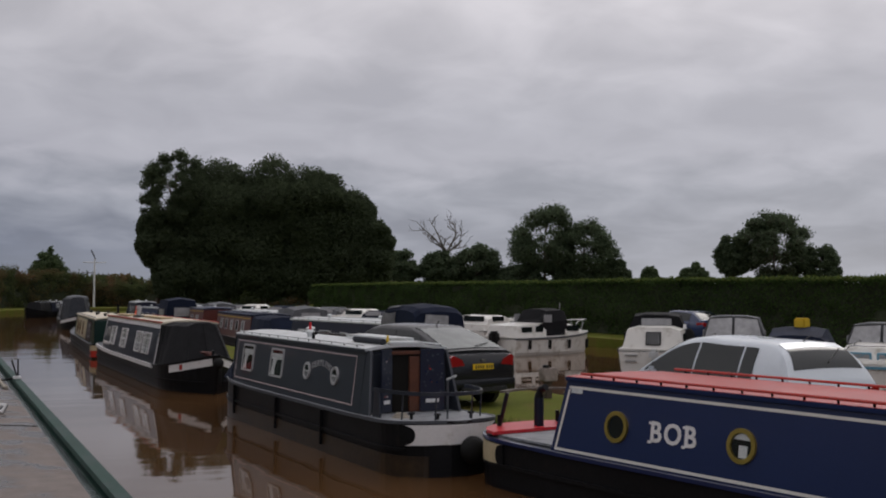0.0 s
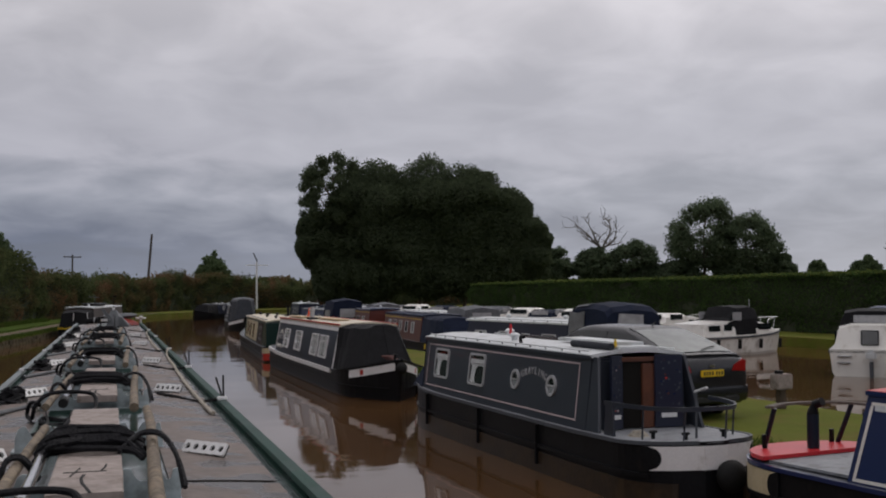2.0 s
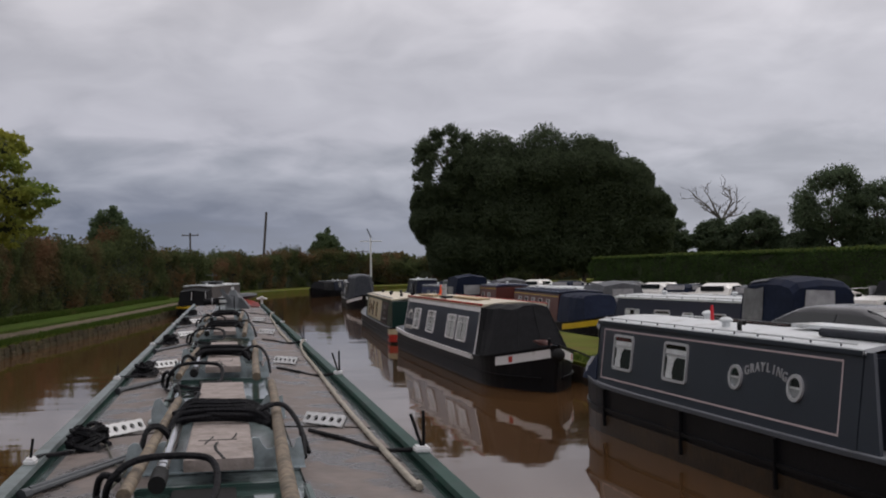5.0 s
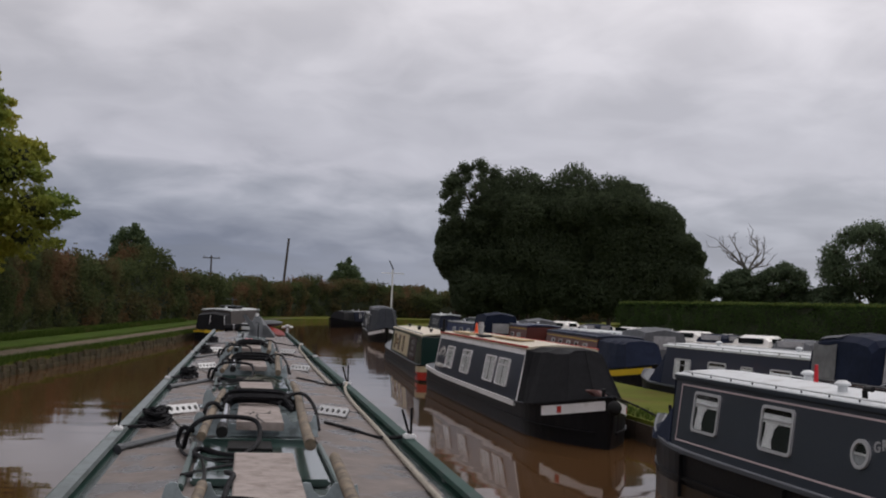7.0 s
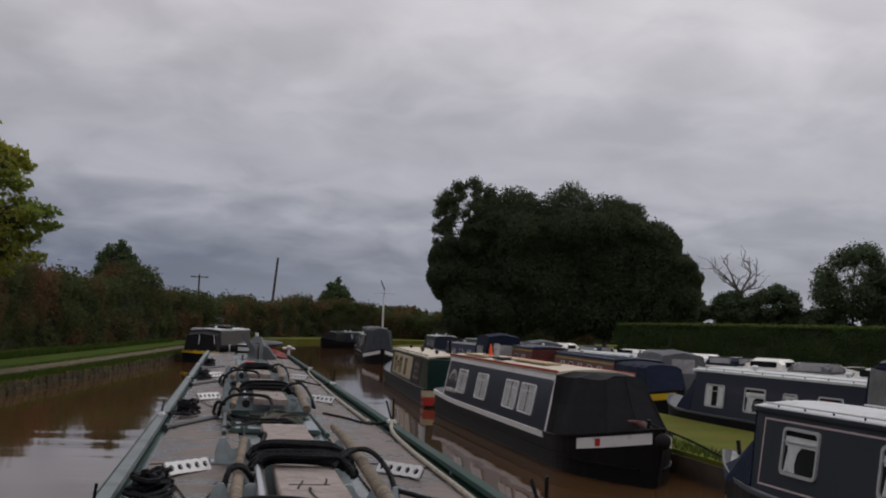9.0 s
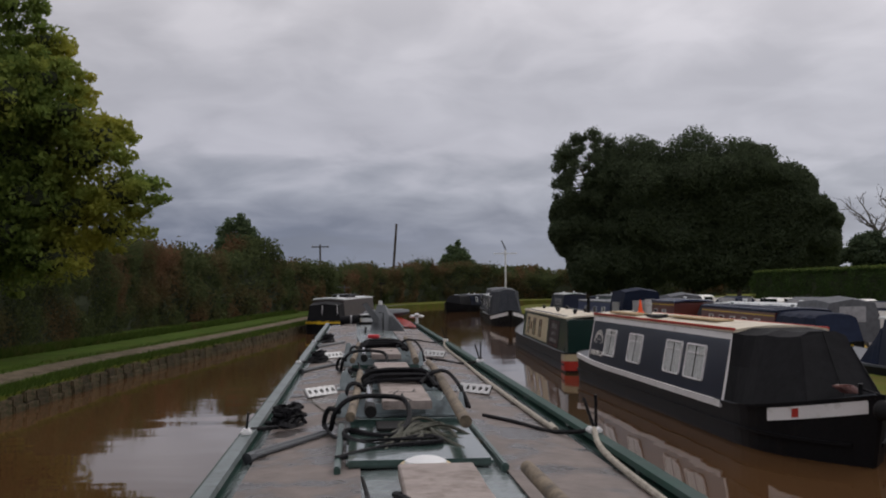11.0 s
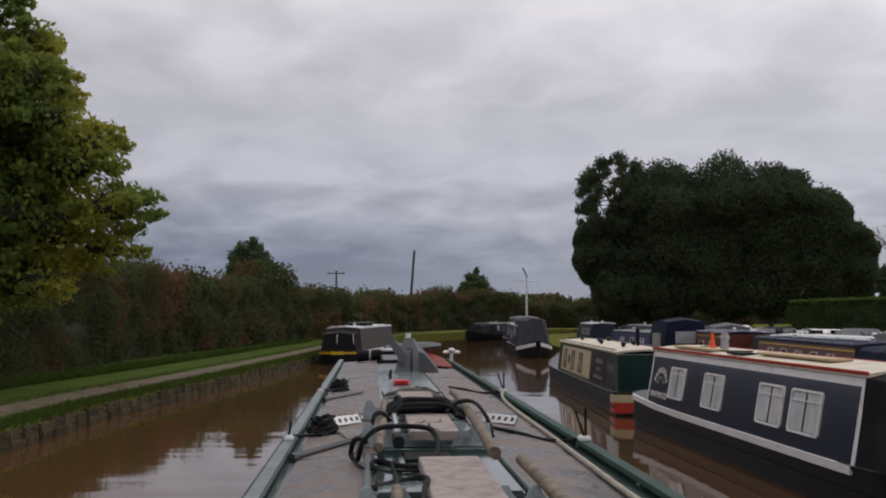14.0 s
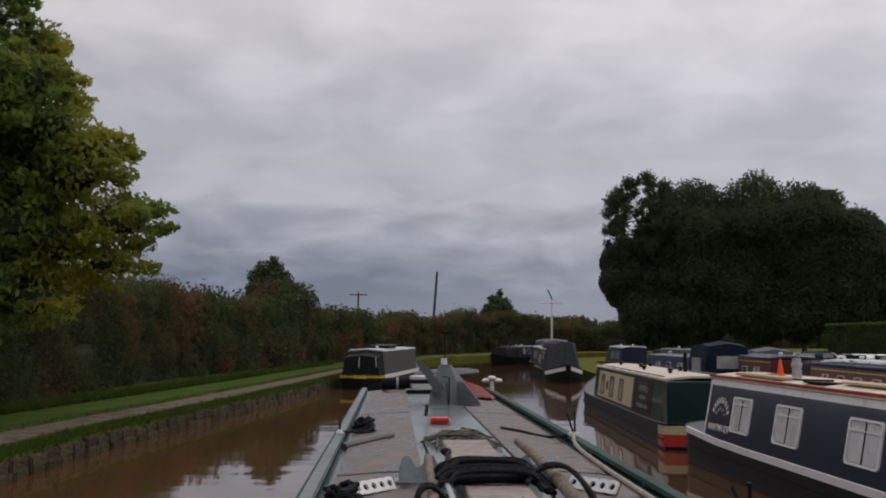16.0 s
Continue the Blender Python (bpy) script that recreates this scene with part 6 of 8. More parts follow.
aft_cabin_cruiser(pose(22.3, 28.9, 0, 0, 0, -42), 5.4, "white boxy cruiser with slatted stern window and black canopy")
side_cruiser(pose(22.7, 40.4, 0, 0, 0, -78), 5.2, "white cabin cruiser moored side on, black canopy")
bow_on_cruiser(pose(24.6, 27.4, 0, 0, 0, 136), 5.0, CANOPYGREY, "cream and white cruiser with tall grey canopy", CREAM)
bow_on_cruiser(pose(25.4, 25.2, 0, 0, 0, 132), 5.0, NAVYCLOTH, "white cruiser under a dark blue cover", NAVY, covered=True)
bow_on_cruiser(pose(25.6, 22.0, 0, 0, 0, 126), 5.4, CANOPYGREY, "white cruiser with pale blue window frames", BLUETRIM, 1.95, BLUETRIM)
o = part("yellow_crate", bx((0, 0, 0.16), (0.42, 0.34, 0.32), None, 0.04), YELLOW, None, "yellow plastic crate on the dark blue cover")
o.matrix_basis = pose(24.2, 24.0, 1.69, 0, 0, 20)
tagged(o, category="crate")
for k, (x, y) in enumerate(((26.0, 50.0), (25.6, 54.5), (25.9, 59.0), (25.6, 63.5), (26.0, 68.0), (25.7, 73.0), (25.7, 78.0), (25.2, 84.0), (24.6, 90.0), (24.0, 96.0))):
    cm, what, gl = ((GELCOAT, "white cruiser with a white hardtop and dark windows", CARGLASS), (CANOPYGREY, "white cruiser with grey canopy in a row", VINYL), (GELCOAT, "white hardtop cruiser with dark side windows", CARGLASS), (NAVYCLOTH, "white cruiser with navy canopy in a row", VINYL))[k % 4]
    cruiser(pose(x, y, 0, 0, 0, -66 + 7 * (k % 3)), 5.6 + 0.2 * (k % 3), cm, what, CREAM if k % 2 else None, top=1.72 + 0.06 * (k % 3), panes=gl)


# ---- the long green boat that is underfoot ----
OWN = pose(0.20, 0, 0, 0, 0, 0.0)


def own_boat():
    boat = thing("narrowboat", "long grey-green narrowboat with brown grip panels on its wet roof", "narrowboat", OWN @ Matrix.Translation((0, -0.6, 0)))
    hull = Hull(39.5, deck=0.72, bow=4.5, rise=0.5, stern=1.0)
    basic_hull(boat, hull, SLATE2, ROOFSIDE, 0.3)
    cab = Cabin(hull, 3.2, 34.9, top=1.69, foot=1.0, head=0.9, camber=0.045)
    part("cabin", cab.body(), ROOFSIDE, boat, "dark green cabin sides")
    part("roof", cab.roof(0.0, 0.045, 0.0), ROOFGREEN, boat, "grey-green painted roof")
    for side in (-1, 1):
        x0, x1 = side * 0.30, side * 0.78
        n = 7
        for k in range(n):
            ya, yb = 3.4 + 31.3 * k / n + 0.03, 3.4 + 31.3 * (k + 1) / n - 0.03
            rings = [[(x0, y, cab.rz(x0) + 0.001), (x1, y, cab.rz(x1) + 0.001), (x1, y, cab.rz(x1) + 0.006), ((x0 + x1) / 2, y, cab.rz((x0 + x1) / 2) + 0.006), (x0, y, cab.rz(x0) + 0.006)] for y in (ya, yb)]
            part("grip_panel", loft(bmesh.new(), rings), GRIP, boat, "wet brown non-slip roof panel")
        gut = part("gutter_rail", loft(bmesh.new(), [[(side * 0.83, y, 1.735), (side * 0.925, y, 1.735), (side * 0.925, y, 1.775), (side * 0.905, y, 1.785), (side * 0.90, y, 1.75), (side * 0.83, y, 1.75)] for y in (3.2, 34.9)]), RAILGREEN, boat, "green roof edge rail")
        # Left rail is coloured pale for sky reflection, right keeps the dark green.
        rail = part("hand_rail", loft(bmesh.new(), [[(side * 0.865 - 0.036, y, 1.782), (side * 0.865 + 0.036, y, 1.782), (side * 0.865 + 0.03, y, 1.805), (side * 0.865 - 0.03, y, 1.805)] for y in (3.3, 34.7)]), RAILSHEEN if side < 0 else RAILGREEN, boat, "grey-green hand rail")
        for k in range(22):
            part("rail_foot", bx((side * 0.865, 3.6 + 1.45 * k, 1.766), (0.03, 0.06, 0.034)), ROOFGREEN, rail)
    part("fore_bulkhead", bx((0, 34.93, 1.2), (1.75, 0.05, 0.95)), ROOFSIDE, boat)
    part("bow_cover", loft(bmesh.new(), [[(-0.85, 34.95, 0.9), (-0.75, 34.97, 1.66), (0, 34.97, 1.74), (0.75, 34.97, 1.66), (0.85, 34.95, 0.9)], [(-0.5, 37.5, 1.0), (-0.3, 37.2, 1.2), (0, 37.1, 1.3), (0.3, 37.2, 1.2), (0.5, 37.5, 1.0)]]), RED, boat, "faded red bow cover")
    part("bow_post", tb([(0, 38.7, 1.1), (0, 38.75, 1.4)], 0.04, 8), BLACK, boat)
    part("tiller", tb(curve_pts([(0, -0.1, 0.8), (0, -0.1, 1.3), (0.0, 0.3, 1.45), (0.0, 0.9, 1.5)], 4), 0.03, 8), BRASS, boat, smooth=True)
    return cab


OWN_CAB = own_boat()


def rz(x):
    return OWN_CAB.rz(x)


def on_roof(name, bm, material, label, cat, group="", smooth=False, at=(0, 0, 0)):
    o = part(name, bm, material, None, label, smooth=smooth)
    o.matrix_basis = OWN @ Matrix.Translation(at)
    return tagged(o, category=cat, group=group)


def step_pad(y, x, turn):
    """A white punched tread."""
    w, h = 0.30, 0.070
    m = Matrix.Translation((x, y, rz(x) + 0.036)) @ Matrix.Rotation(radians(turn), 4, "Z") @ Matrix.Rotation(radians(56), 4, "X")
    o = thing("roof_tread", "white punched metal tread on the boat's roof", "tread", OWN @ m, "roof treads")
    n, r = 5, 0.017
    cell = w / n
    for j in range(n):
        cx = -w / 2 + cell * (j + 0.5)
        sq = []
        for k in range(24):
            a = 2 * math.pi * k / 24
            c, s = math.cos(a), math.sin(a)
            q = min(cell / 2 / max(abs(c), 1e-6), h / 2 / max(abs(s), 1e-6))
            sq.append((cx + q * c, q * s))
        part("tread_cell", frame_ring(sq, [(cx + r * math.cos(2 * math.pi * k / 24), r * math.sin(2 * math.pi * k / 24)) for k in range(24)], 0.014, Matrix.Identity(4)), PLASTICWHITE, o)
    part("tread_base", bx((0, -0.002, -0.006), (w, h, 0.006)), RUBBER, o)
    for s in (-1, 1):
        part("tread_foot", bx((s * (w / 2 - 0.02), -h / 2 + 0.004, -0.012), (0.03, 0.012, 0.05), None, 0.002), PLASTICWHITE, o)


SETS = (1.9, 5.6, 9.6, 14.4, 18.2)
for y0 in SETS:
    for x, turn in ((-0.565, 50), (0.525, -50)):
        step_pad(y0 + 6.2, x, turn + 2 * math.sin(y0 * 5))


def rack(y, seed):
    """A low cross stand of notched plates that holds planks and poles."""
    o = thing("pole_rack", "pale grey-green notched steel pole rack on the boat's roof", "rack", OWN @ Matrix.Translation((-0.065, y, rz(0.0) - 0.012)), "pole racks")
    left = [(-0.37, 0), (-0.37, 0.075), (-0.355, 0.135), (-0.335, 0.15), (-0.315, 0.148), (-0.30, 0.12), (-0.285, 0.095), (-0.262, 0.09), (-0.245, 0.105), (-0.232, 0.14), (-0.215, 0.15), (-0.19, 0.148), (-0.178, 0.12), (-0.165, 0.10), (-0.148, 0.10), (-0.14, 0.0)]
    right = [(0.15, 0), (0.15, 0.145), (0.17, 0.152), (0.19, 0.148), (0.205, 0.115), (0.225, 0.098), (0.25, 0.10), (0.265, 0.13), (0.28, 0.15), (0.30, 0.15), (0.315, 0.12), (0.33, 0.098), (0.345, 0.105), (0.352, 0.14), (0.37, 0.145), (0.385, 0.06), (0.385, 0)]
    up = Matrix.Rotation(radians(90), 4, "X")
    for prof in (left, right):
        part("notched_plate", slab(prof, 0.010, up), RACKPAINT, o)
    part("cross_bar", bx((0, 0.02, 0.05), (0.72, 0.03, 0.06), None, 0.006), RACKPAINT, o)
    part("foot_plate", bx((0, 0.05, 0.014), (0.78, 0.14, 0.010), None, 0.002), RACKPAINT, o)
    for x in (-0.36, 0.37):
        part("side_gusset", loft(bmesh.new(), [[(x + q, 0.0, 0.015), (x + q, 0.15, 0.015), (x + q, 0.0, 0.10)] for q in (-0.004, 0.004)]), RACKPAINT, o)
    return o


def cracked_plank(y0, y1, w, z, t):
    """A grey board with a split in its end and uneven edges."""
    bm = bmesh.new()
    rings = []
    n = 14
    for k in range(n + 1):
        y = y0 + (y1 - y0) * k / n
        e = 0.004 * noise.noise(Vector((y * 3.0, 1.7, 0)))
        f = 0.004 * noise.noise(Vector((y * 3.0, 8.1, 0)))
        rings.append([(-w + e, y, z), (-w + e, y, z + t - 0.006), (-w + e + 0.006, y, z + t), (w + f - 0.006, y, z + t), (w + f, y, z + t - 0.006), (w + f, y, z)])
    return loft(bm, rings)


def gear(y0, k, loose=True):
    """Plank, poles, ropes and hatch as they lie along the roof."""
    rng = random.Random(10 + k)
    rack(y0 + 4.93, k), rack(y0 + 6.5, k)
    z = rz(0) + 0.105
    at = (0, y0, 0)
    j = lambda s=0.02: rng.uniform(-s, s)
    o = thing("gangplank", "weathered grey gangplank with a split end resting on two racks", "plank", OWN @ Matrix.Translation((-0.04, y0, 0)), "gangplanks")
    board = part("board", cracked_plank(4.42, 7.25, 0.132, z - 0.01, 0.046), PLANKWOOD, o)
    for x, ya, yb, w in ((0.0, 4.42, 4.82, 0.006), (-0.045, 4.78, 4.98, 0.004), (0.05, 4.9, 5.05, 0.004)):
        part("crack", loft(bmesh.new(), [[(x - w + 0.02 * math.sin(9 * y), y, z + 0.0365), (x + w + 0.02 * math.sin(9 * y), y, z + 0.0365), (x + w + 0.02 * math.sin(9 * y), y, z + 0.0378), (x - w + 0.02 * math.sin(9 * y), y, z + 0.0378)] for y in np.linspace(ya, yb, 5)]), RUBBER, board)
    part("crack", bx((-0.01, 4.88, z + 0.037), (0.16, 0.014, 0.0015)), RUBBER, board)
    on_roof("boat_pole", tb(curve_pts([(0.185 + j(), 3.5, z + 0.04), (0.20, 4.4, z + 0.045), (0.225, 5.4, z + 0.05), (0.25 + j(0.01), 6.4, z + 0.045), (0.25 + j(), 7.1, z + 0.04)], 5), 0.029, 14, 0.024), POLEWOOD, "long worn wooden boat pole on the rack", "pole", "boat poles", True, at)
    o = thing("boat_hook", "thin wooden boat hook with an iron tip on the rack", "boat hook", OWN @ Matrix.Translation(at), "boat hooks")
    part("shaft", tb(curve_pts([(-0.345, 3.9, z + 0.02), (-0.32 + j(0.01), 5.0, z + 0.02), (-0.285, 6.5, z + 0.02)], 4), 0.025, 10, 0.022), POLEWOOD, o, smooth=True)
    part("iron_tip", tb(curve_pts([(-0.285, 6.48, z + 0.02), (-0.283, 6.68, z + 0.03), (-0.30, 6.82, z + 0.07)], 4), 0.012, 8, 0.005), RUBBER, o, smooth=True)
    o = thing("steel_tube", "bright steel tube with a black end on the rack", "tube", OWN @ Matrix.Translation(at), "steel tubes")
    part("tube", tb([(-0.245, 4.18, z + 0.03), (-0.235, 5.5, z + 0.03)], 0.022, 14), STEEL, o, smooth=True)
    part("tube_collar", tb([(-0.245, 4.32, z + 0.03), (-0.245, 4.36, z + 0.03)], 0.026, 14), STEEL, o, smooth=True)
    part("black_end", tb([(-0.245, 4.00, z + 0.03), (-0.245, 4.05, z + 0.03), (-0.245, 4.20, z + 0.03)], 0.031, 12), RUBBER, o, smooth=True)
    # rope wound over the plank
    bm = bmesh.new()
    for i in range(22):
        w, yy, zz = 0.20 + j(0.03), 5.58 + 0.22 * math.sin(i * 1.9) + j(0.05), z + 0.045 + 0.0022 * i + j(0.008)
        tube(bm, curve_pts([(-0.06 - w * 0.95, yy + j(0.08), z + 0.025 + j(0.015)), (-0.05 - w * 0.75, yy + j(0.05), zz), (-0.03 + j(0.03), yy + j(0.05), zz + 0.008), (-0.02 + w * 0.7, yy + j(0.05), zz - 0.004), (w * 0.9, yy - 0.05 + j(0.08), z + 0.02 + j(0.015))], 5), 0.0135, 6)
    for i in range(3):
        tube(bm, curve_pts([(0.08, 5.35 + j(0.08), z + 0.05), (0.17, 5.45 + j(0.05), z + 0.10), (0.26, 5.4 + j(0.05), z + 0.105), (0.32, 5.2 + j(0.05), z + 0.03), (0.34 + j(0.02), 5.02 + j(0.06), z - 0.07)], 5), 0.011, 6)
    for i in range(2):
        tube(bm, curve_pts([(-0.24, 5.2 + 0.05 * i, z - 0.04), (-0.30, 5.16 + 0.05 * i, z + 0.055), (-0.36, 5.12 + 0.05 * i, z + 0.05), (-0.385, 5.05 + 0.05 * i, z - 0.05)], 5), 0.012, 6)
    on_roof("rope_coil", bm, BLACKROPE, "coil of black mooring rope lashed over the plank", "rope", "black rope coils", False, at)
    zr = rz(0.3)
    o = thing("black_hose", "loops of black hose beside the plank", "hose", OWN @ Matrix.Translation(at), "black hoses")
    part("loop", tb(curve_pts([(-0.40, 4.35, zr + 0.10), (-0.46, 4.33, zr + 0.12), (-0.485, 4.36, zr + 0.04), (-0.45, 4.28, zr + 0.02), (-0.42, 4.22, zr + 0.12), (-0.33, 4.25, z + 0.075), (-0.15, 4.3, z + 0.075), (-0.06, 4.28, z + 0.05), (-0.05, 4.1, z - 0.02), (-0.12, 3.88, zr + 0.05), (-0.22, 3.86, zr + 0.045), (-0.33, 4.0, zr + 0.05), (-0.37, 3.98, zr + 0.05), (-0.36, 3.86, zr + 0.04), (-0.24, 3.66, zr + 0.03), (-0.02, 3.72, zr + 0.055), (0.06, 3.7, zr + 0.05), (0.05, 3.58, zr + 0.05), (-0.2, 3.52, zr + 0.04), (-0.4, 3.3, zr + 0.03)], 6), 0.0135, 7), BLACKROPE, o, smooth=True)
    part("loop", tb(curve_pts([(-0.47, 4.3, zr + 0.02), (-0.42, 4.0, zr + 0.02), (-0.30, 3.78, zr + 0.035), (-0.2, 3.62, zr + 0.06), (-0.02, 3.6, zr + 0.065), (0.05, 3.64, zr + 0.065)], 6), 0.008, 6), BLACKROPE, o, smooth=True)
    part("loop", tb(curve_pts([(-0.2, 5.75, z + 0.02), (-0.21, 6.1, z - 0.02), (-0.19, 6.4, z + 0.03), (-0.17, 6.55, z + 0.05), (-0.2, 6.8, z + 0.02), (-0.12, 7.2, z - 0.06), (-0.05, 7.5, z - 0.08)], 6), 0.011, 7), BLACKROPE, o, smooth=True)
    bm = bmesh.new()
    tube(bm, curve_pts([(-0.42, 5.75, zr + 0.01), (-0.40, 5.4, zr + 0.06), (-0.46, 5.2, zr + 0.02), (-0.43, 4.9, zr + 0.03), (-0.47, 4.55, zr + 0.015)], 6), 0.006, 5)
    tube(bm, curve_pts([(-0.62, 5.9, rz(0.6) + 0.012), (-0.52, 5.3, rz(0.5) + 0.012), (-0.45, 4.9, zr + 0.02), (-0.40, 4.4, zr + 0.02)], 5), 0.004, 5)
    on_roof("cord", bm, FRAYED, "thin grey cord trailing beside the rack", "cord", "thin cords", True, at)
    if loose:
        bm = bmesh.new()
        zh = rz(0.1)
        for i in range(14):
            tube(bm, curve_pts([(-0.16 + j(0.12), 8.4 + j(0.35), zh + 0.012), (-0.05 + j(0.09), 8.7 + j(0.3), zh + 0.05 + j(0.025)), (0.08 + j(0.08), 8.8 + j(0.3), zh + 0.04 + j(0.02)), (0.20 + j(0.08), 8.4 + j(0.4), zh + 0.012)], 4), 0.009, 6)
        on_roof("rope_end", bm, FRAYED, "frayed brown rope heaped beyond the plank's end", "rope", "rope ends", True, at)
    bm = bmesh.new()
    tube(bm, curve_pts([(0.42, 9.65, rz(0.4) + 0.012), (0.55, 9.4, rz(0.5) + 0.012), (0.72, 9.05, rz(0.7) + 0.012), (0.87, 8.76, 1.815)], 5), 0.012, 6)
    on_roof("centre_line", bm, BLACKROPE, "thin dark line lying across the roof", "rope", "centre lines", True, at)
    # low sliding hatch in front of the rack
    o = thing("roof_hatch", "glossy dark green sliding hatch on the roof", "hatch", OWN @ Matrix.Translation((-0.05, y0, 0)), "roof hatches")
    part("lid", bx((0.0, 3.78, rz(0) + 0.016), (0.62, 1.2, 0.034), None, 0.010), HATCHGREEN, o)
    for sx in (-1, 1):
        part("runner", bx((sx * 0.345, 3.75, rz(0.3) + 0.012), (0.028, 1.35, 0.042), None, 0.006), ROOFSIDE, o)
    part("lid_batten", bx((0, 4.36, rz(0) + 0.03), (0.60, 0.04, 0.05), None, 0.006), ROOFSIDE, o)
    # Black sheet stands in for shade and dark rope under the plank's end.
    on_roof("plank_shade_sheet", bx((-0.095, 4.22, rz(0) + 0.040), (0.235, 0.36, 0.014), None, 0.004), RUBBER, "black sheet standing for shade under the plank's end", "mat", "rubber mats", at=at)
    o = thing("roof_vent", "white mushroom roof vent with a brass ring", "vent", OWN @ Matrix.Translation((-0.05, y0 + 2.85, rz(0))), "roof vents")
    part("stem", tb([(0, 0, -0.01), (0, 0, 0.06)], 0.06, 16), BRASS, o, smooth=True)
    part("ring", tb([(0, 0, 0.055), (0, 0, 0.075)], 0.10, 20, 0.098), BRASS, o, smooth=True)
    part("cap", loft(bmesh.new(), [[(r * c, r * q, zz) for c, q in circ(1, 20)] for r, zz in ((0.085, 0.072), (0.08, 0.085), (0.05, 0.098), (0.01, 0.103))]), PLASTICWHITE, o, smooth=True)
    o = thing("roof_cleat", "white cleat with two black prongs on the roof rail", "cleat", OWN @ Matrix.Translation((0.865, y0 + 8.75, 1.805)), "roof cleats")
    part("base", bx((0, 0, 0.012), (0.07, 0.09, 0.03), None, 0.008), PLASTICWHITE, o)
    part("prong", tb([(0.0, 0, 0.02), (-0.045, 0.03, 0.17)], 0.008, 6), BLACK, o)
    part("prong", tb([(0.01, 0, 0.02), (0.005, -0.02, 0.19)], 0.008, 6), BLACK, o)
    bm = bmesh.new()
    for i in range(10):
        r = 0.085 - 0.004 * i + j(0.015)
        tube(bm, [(-0.70 + j(0.02) + r * math.cos(a), 9.55 + 1.5 * r * math.sin(a + 0.3 * i) + j(0.012), rz(0.7) + 0.018 + 0.010 * i + 0.015 * math.sin(2 * a + i)) for a in np.linspace(0, 6.2, 16)], 0.013, 5)
    tube(bm, curve_pts([(-0.74, 9.3, rz(0.7) + 0.03), (-0.84, 9.15, 1.80), (-0.87, 9.0, 1.815)], 4), 0.012, 5)
    on_roof("rope_coil", bm, BLACKROPE, "small slack coil of black rope by the roof rail", "rope", "small rope coils", False, at)
    o = thing("mooring_pin", "two grey steel mooring pins lying on the roof", "pin", OWN @ Matrix.Translation(at), "mooring pins")
    for q in (0.0, 0.10):
        part("pin", tb([(-0.80, 8.42 + q, rz(0.8) + 0.02), (-0.46, 9.0 + q, rz(0.46) + 0.02)], 0.014, 8, 0.01), GREYPLATE, o, smooth=True)
    part("pin_head", tb([(-0.81, 8.40, rz(0.8) + 0.02), (-0.79, 8.44, rz(0.8) + 0.02)], 0.026, 8), GREYPLATE, o, smooth=True)
    o = thing("rail_fitting", "small white fitting on the roof rail", "fitting", OWN @ Matrix.Translation((-0.865, y0 + 8.93, 1.805)), "rail fittings")
    part("block", bx((0, 0, 0.01), (0.05, 0.10, 0.035), None, 0.01), PLASTICWHITE, o)
    part("pin", tb([(0, 0, 0.02), (0.01, 0, 0.11)], 0.007, 6), BLACK, o)


for k, y0 in enumerate(SETS):
    gear(y0, k, k in (2, 4))

# the pale line, looped from cleat to cleat along the edge
for y0, y1 in ((18.2, 10.3), (9.6, 1.5)):
    pts = [(0.865, y0 + 8.76, 1.825), (0.81, y0 + 8.3, rz(0.8) + 0.03), (0.775, y0 + 7.2, rz(0.77) + 0.02), (0.76, y0 + 5.6, rz(0.76) + 0.02), (0.735, y0 + 4.2, rz(0.73) + 0.02), (0.72, y0 + 2.6, rz(0.72) + 0.02), (0.73, y0 + 0.6, rz(0.73) + 0.02), (0.75, y1 + 8.6, rz(0.75) + 0.02)]
    on_roof("mooring_line", tb(curve_pts(pts, 6), 0.015, 8), ROPE, "pale mooring line along the roof's edge", "rope", "mooring lines", True)


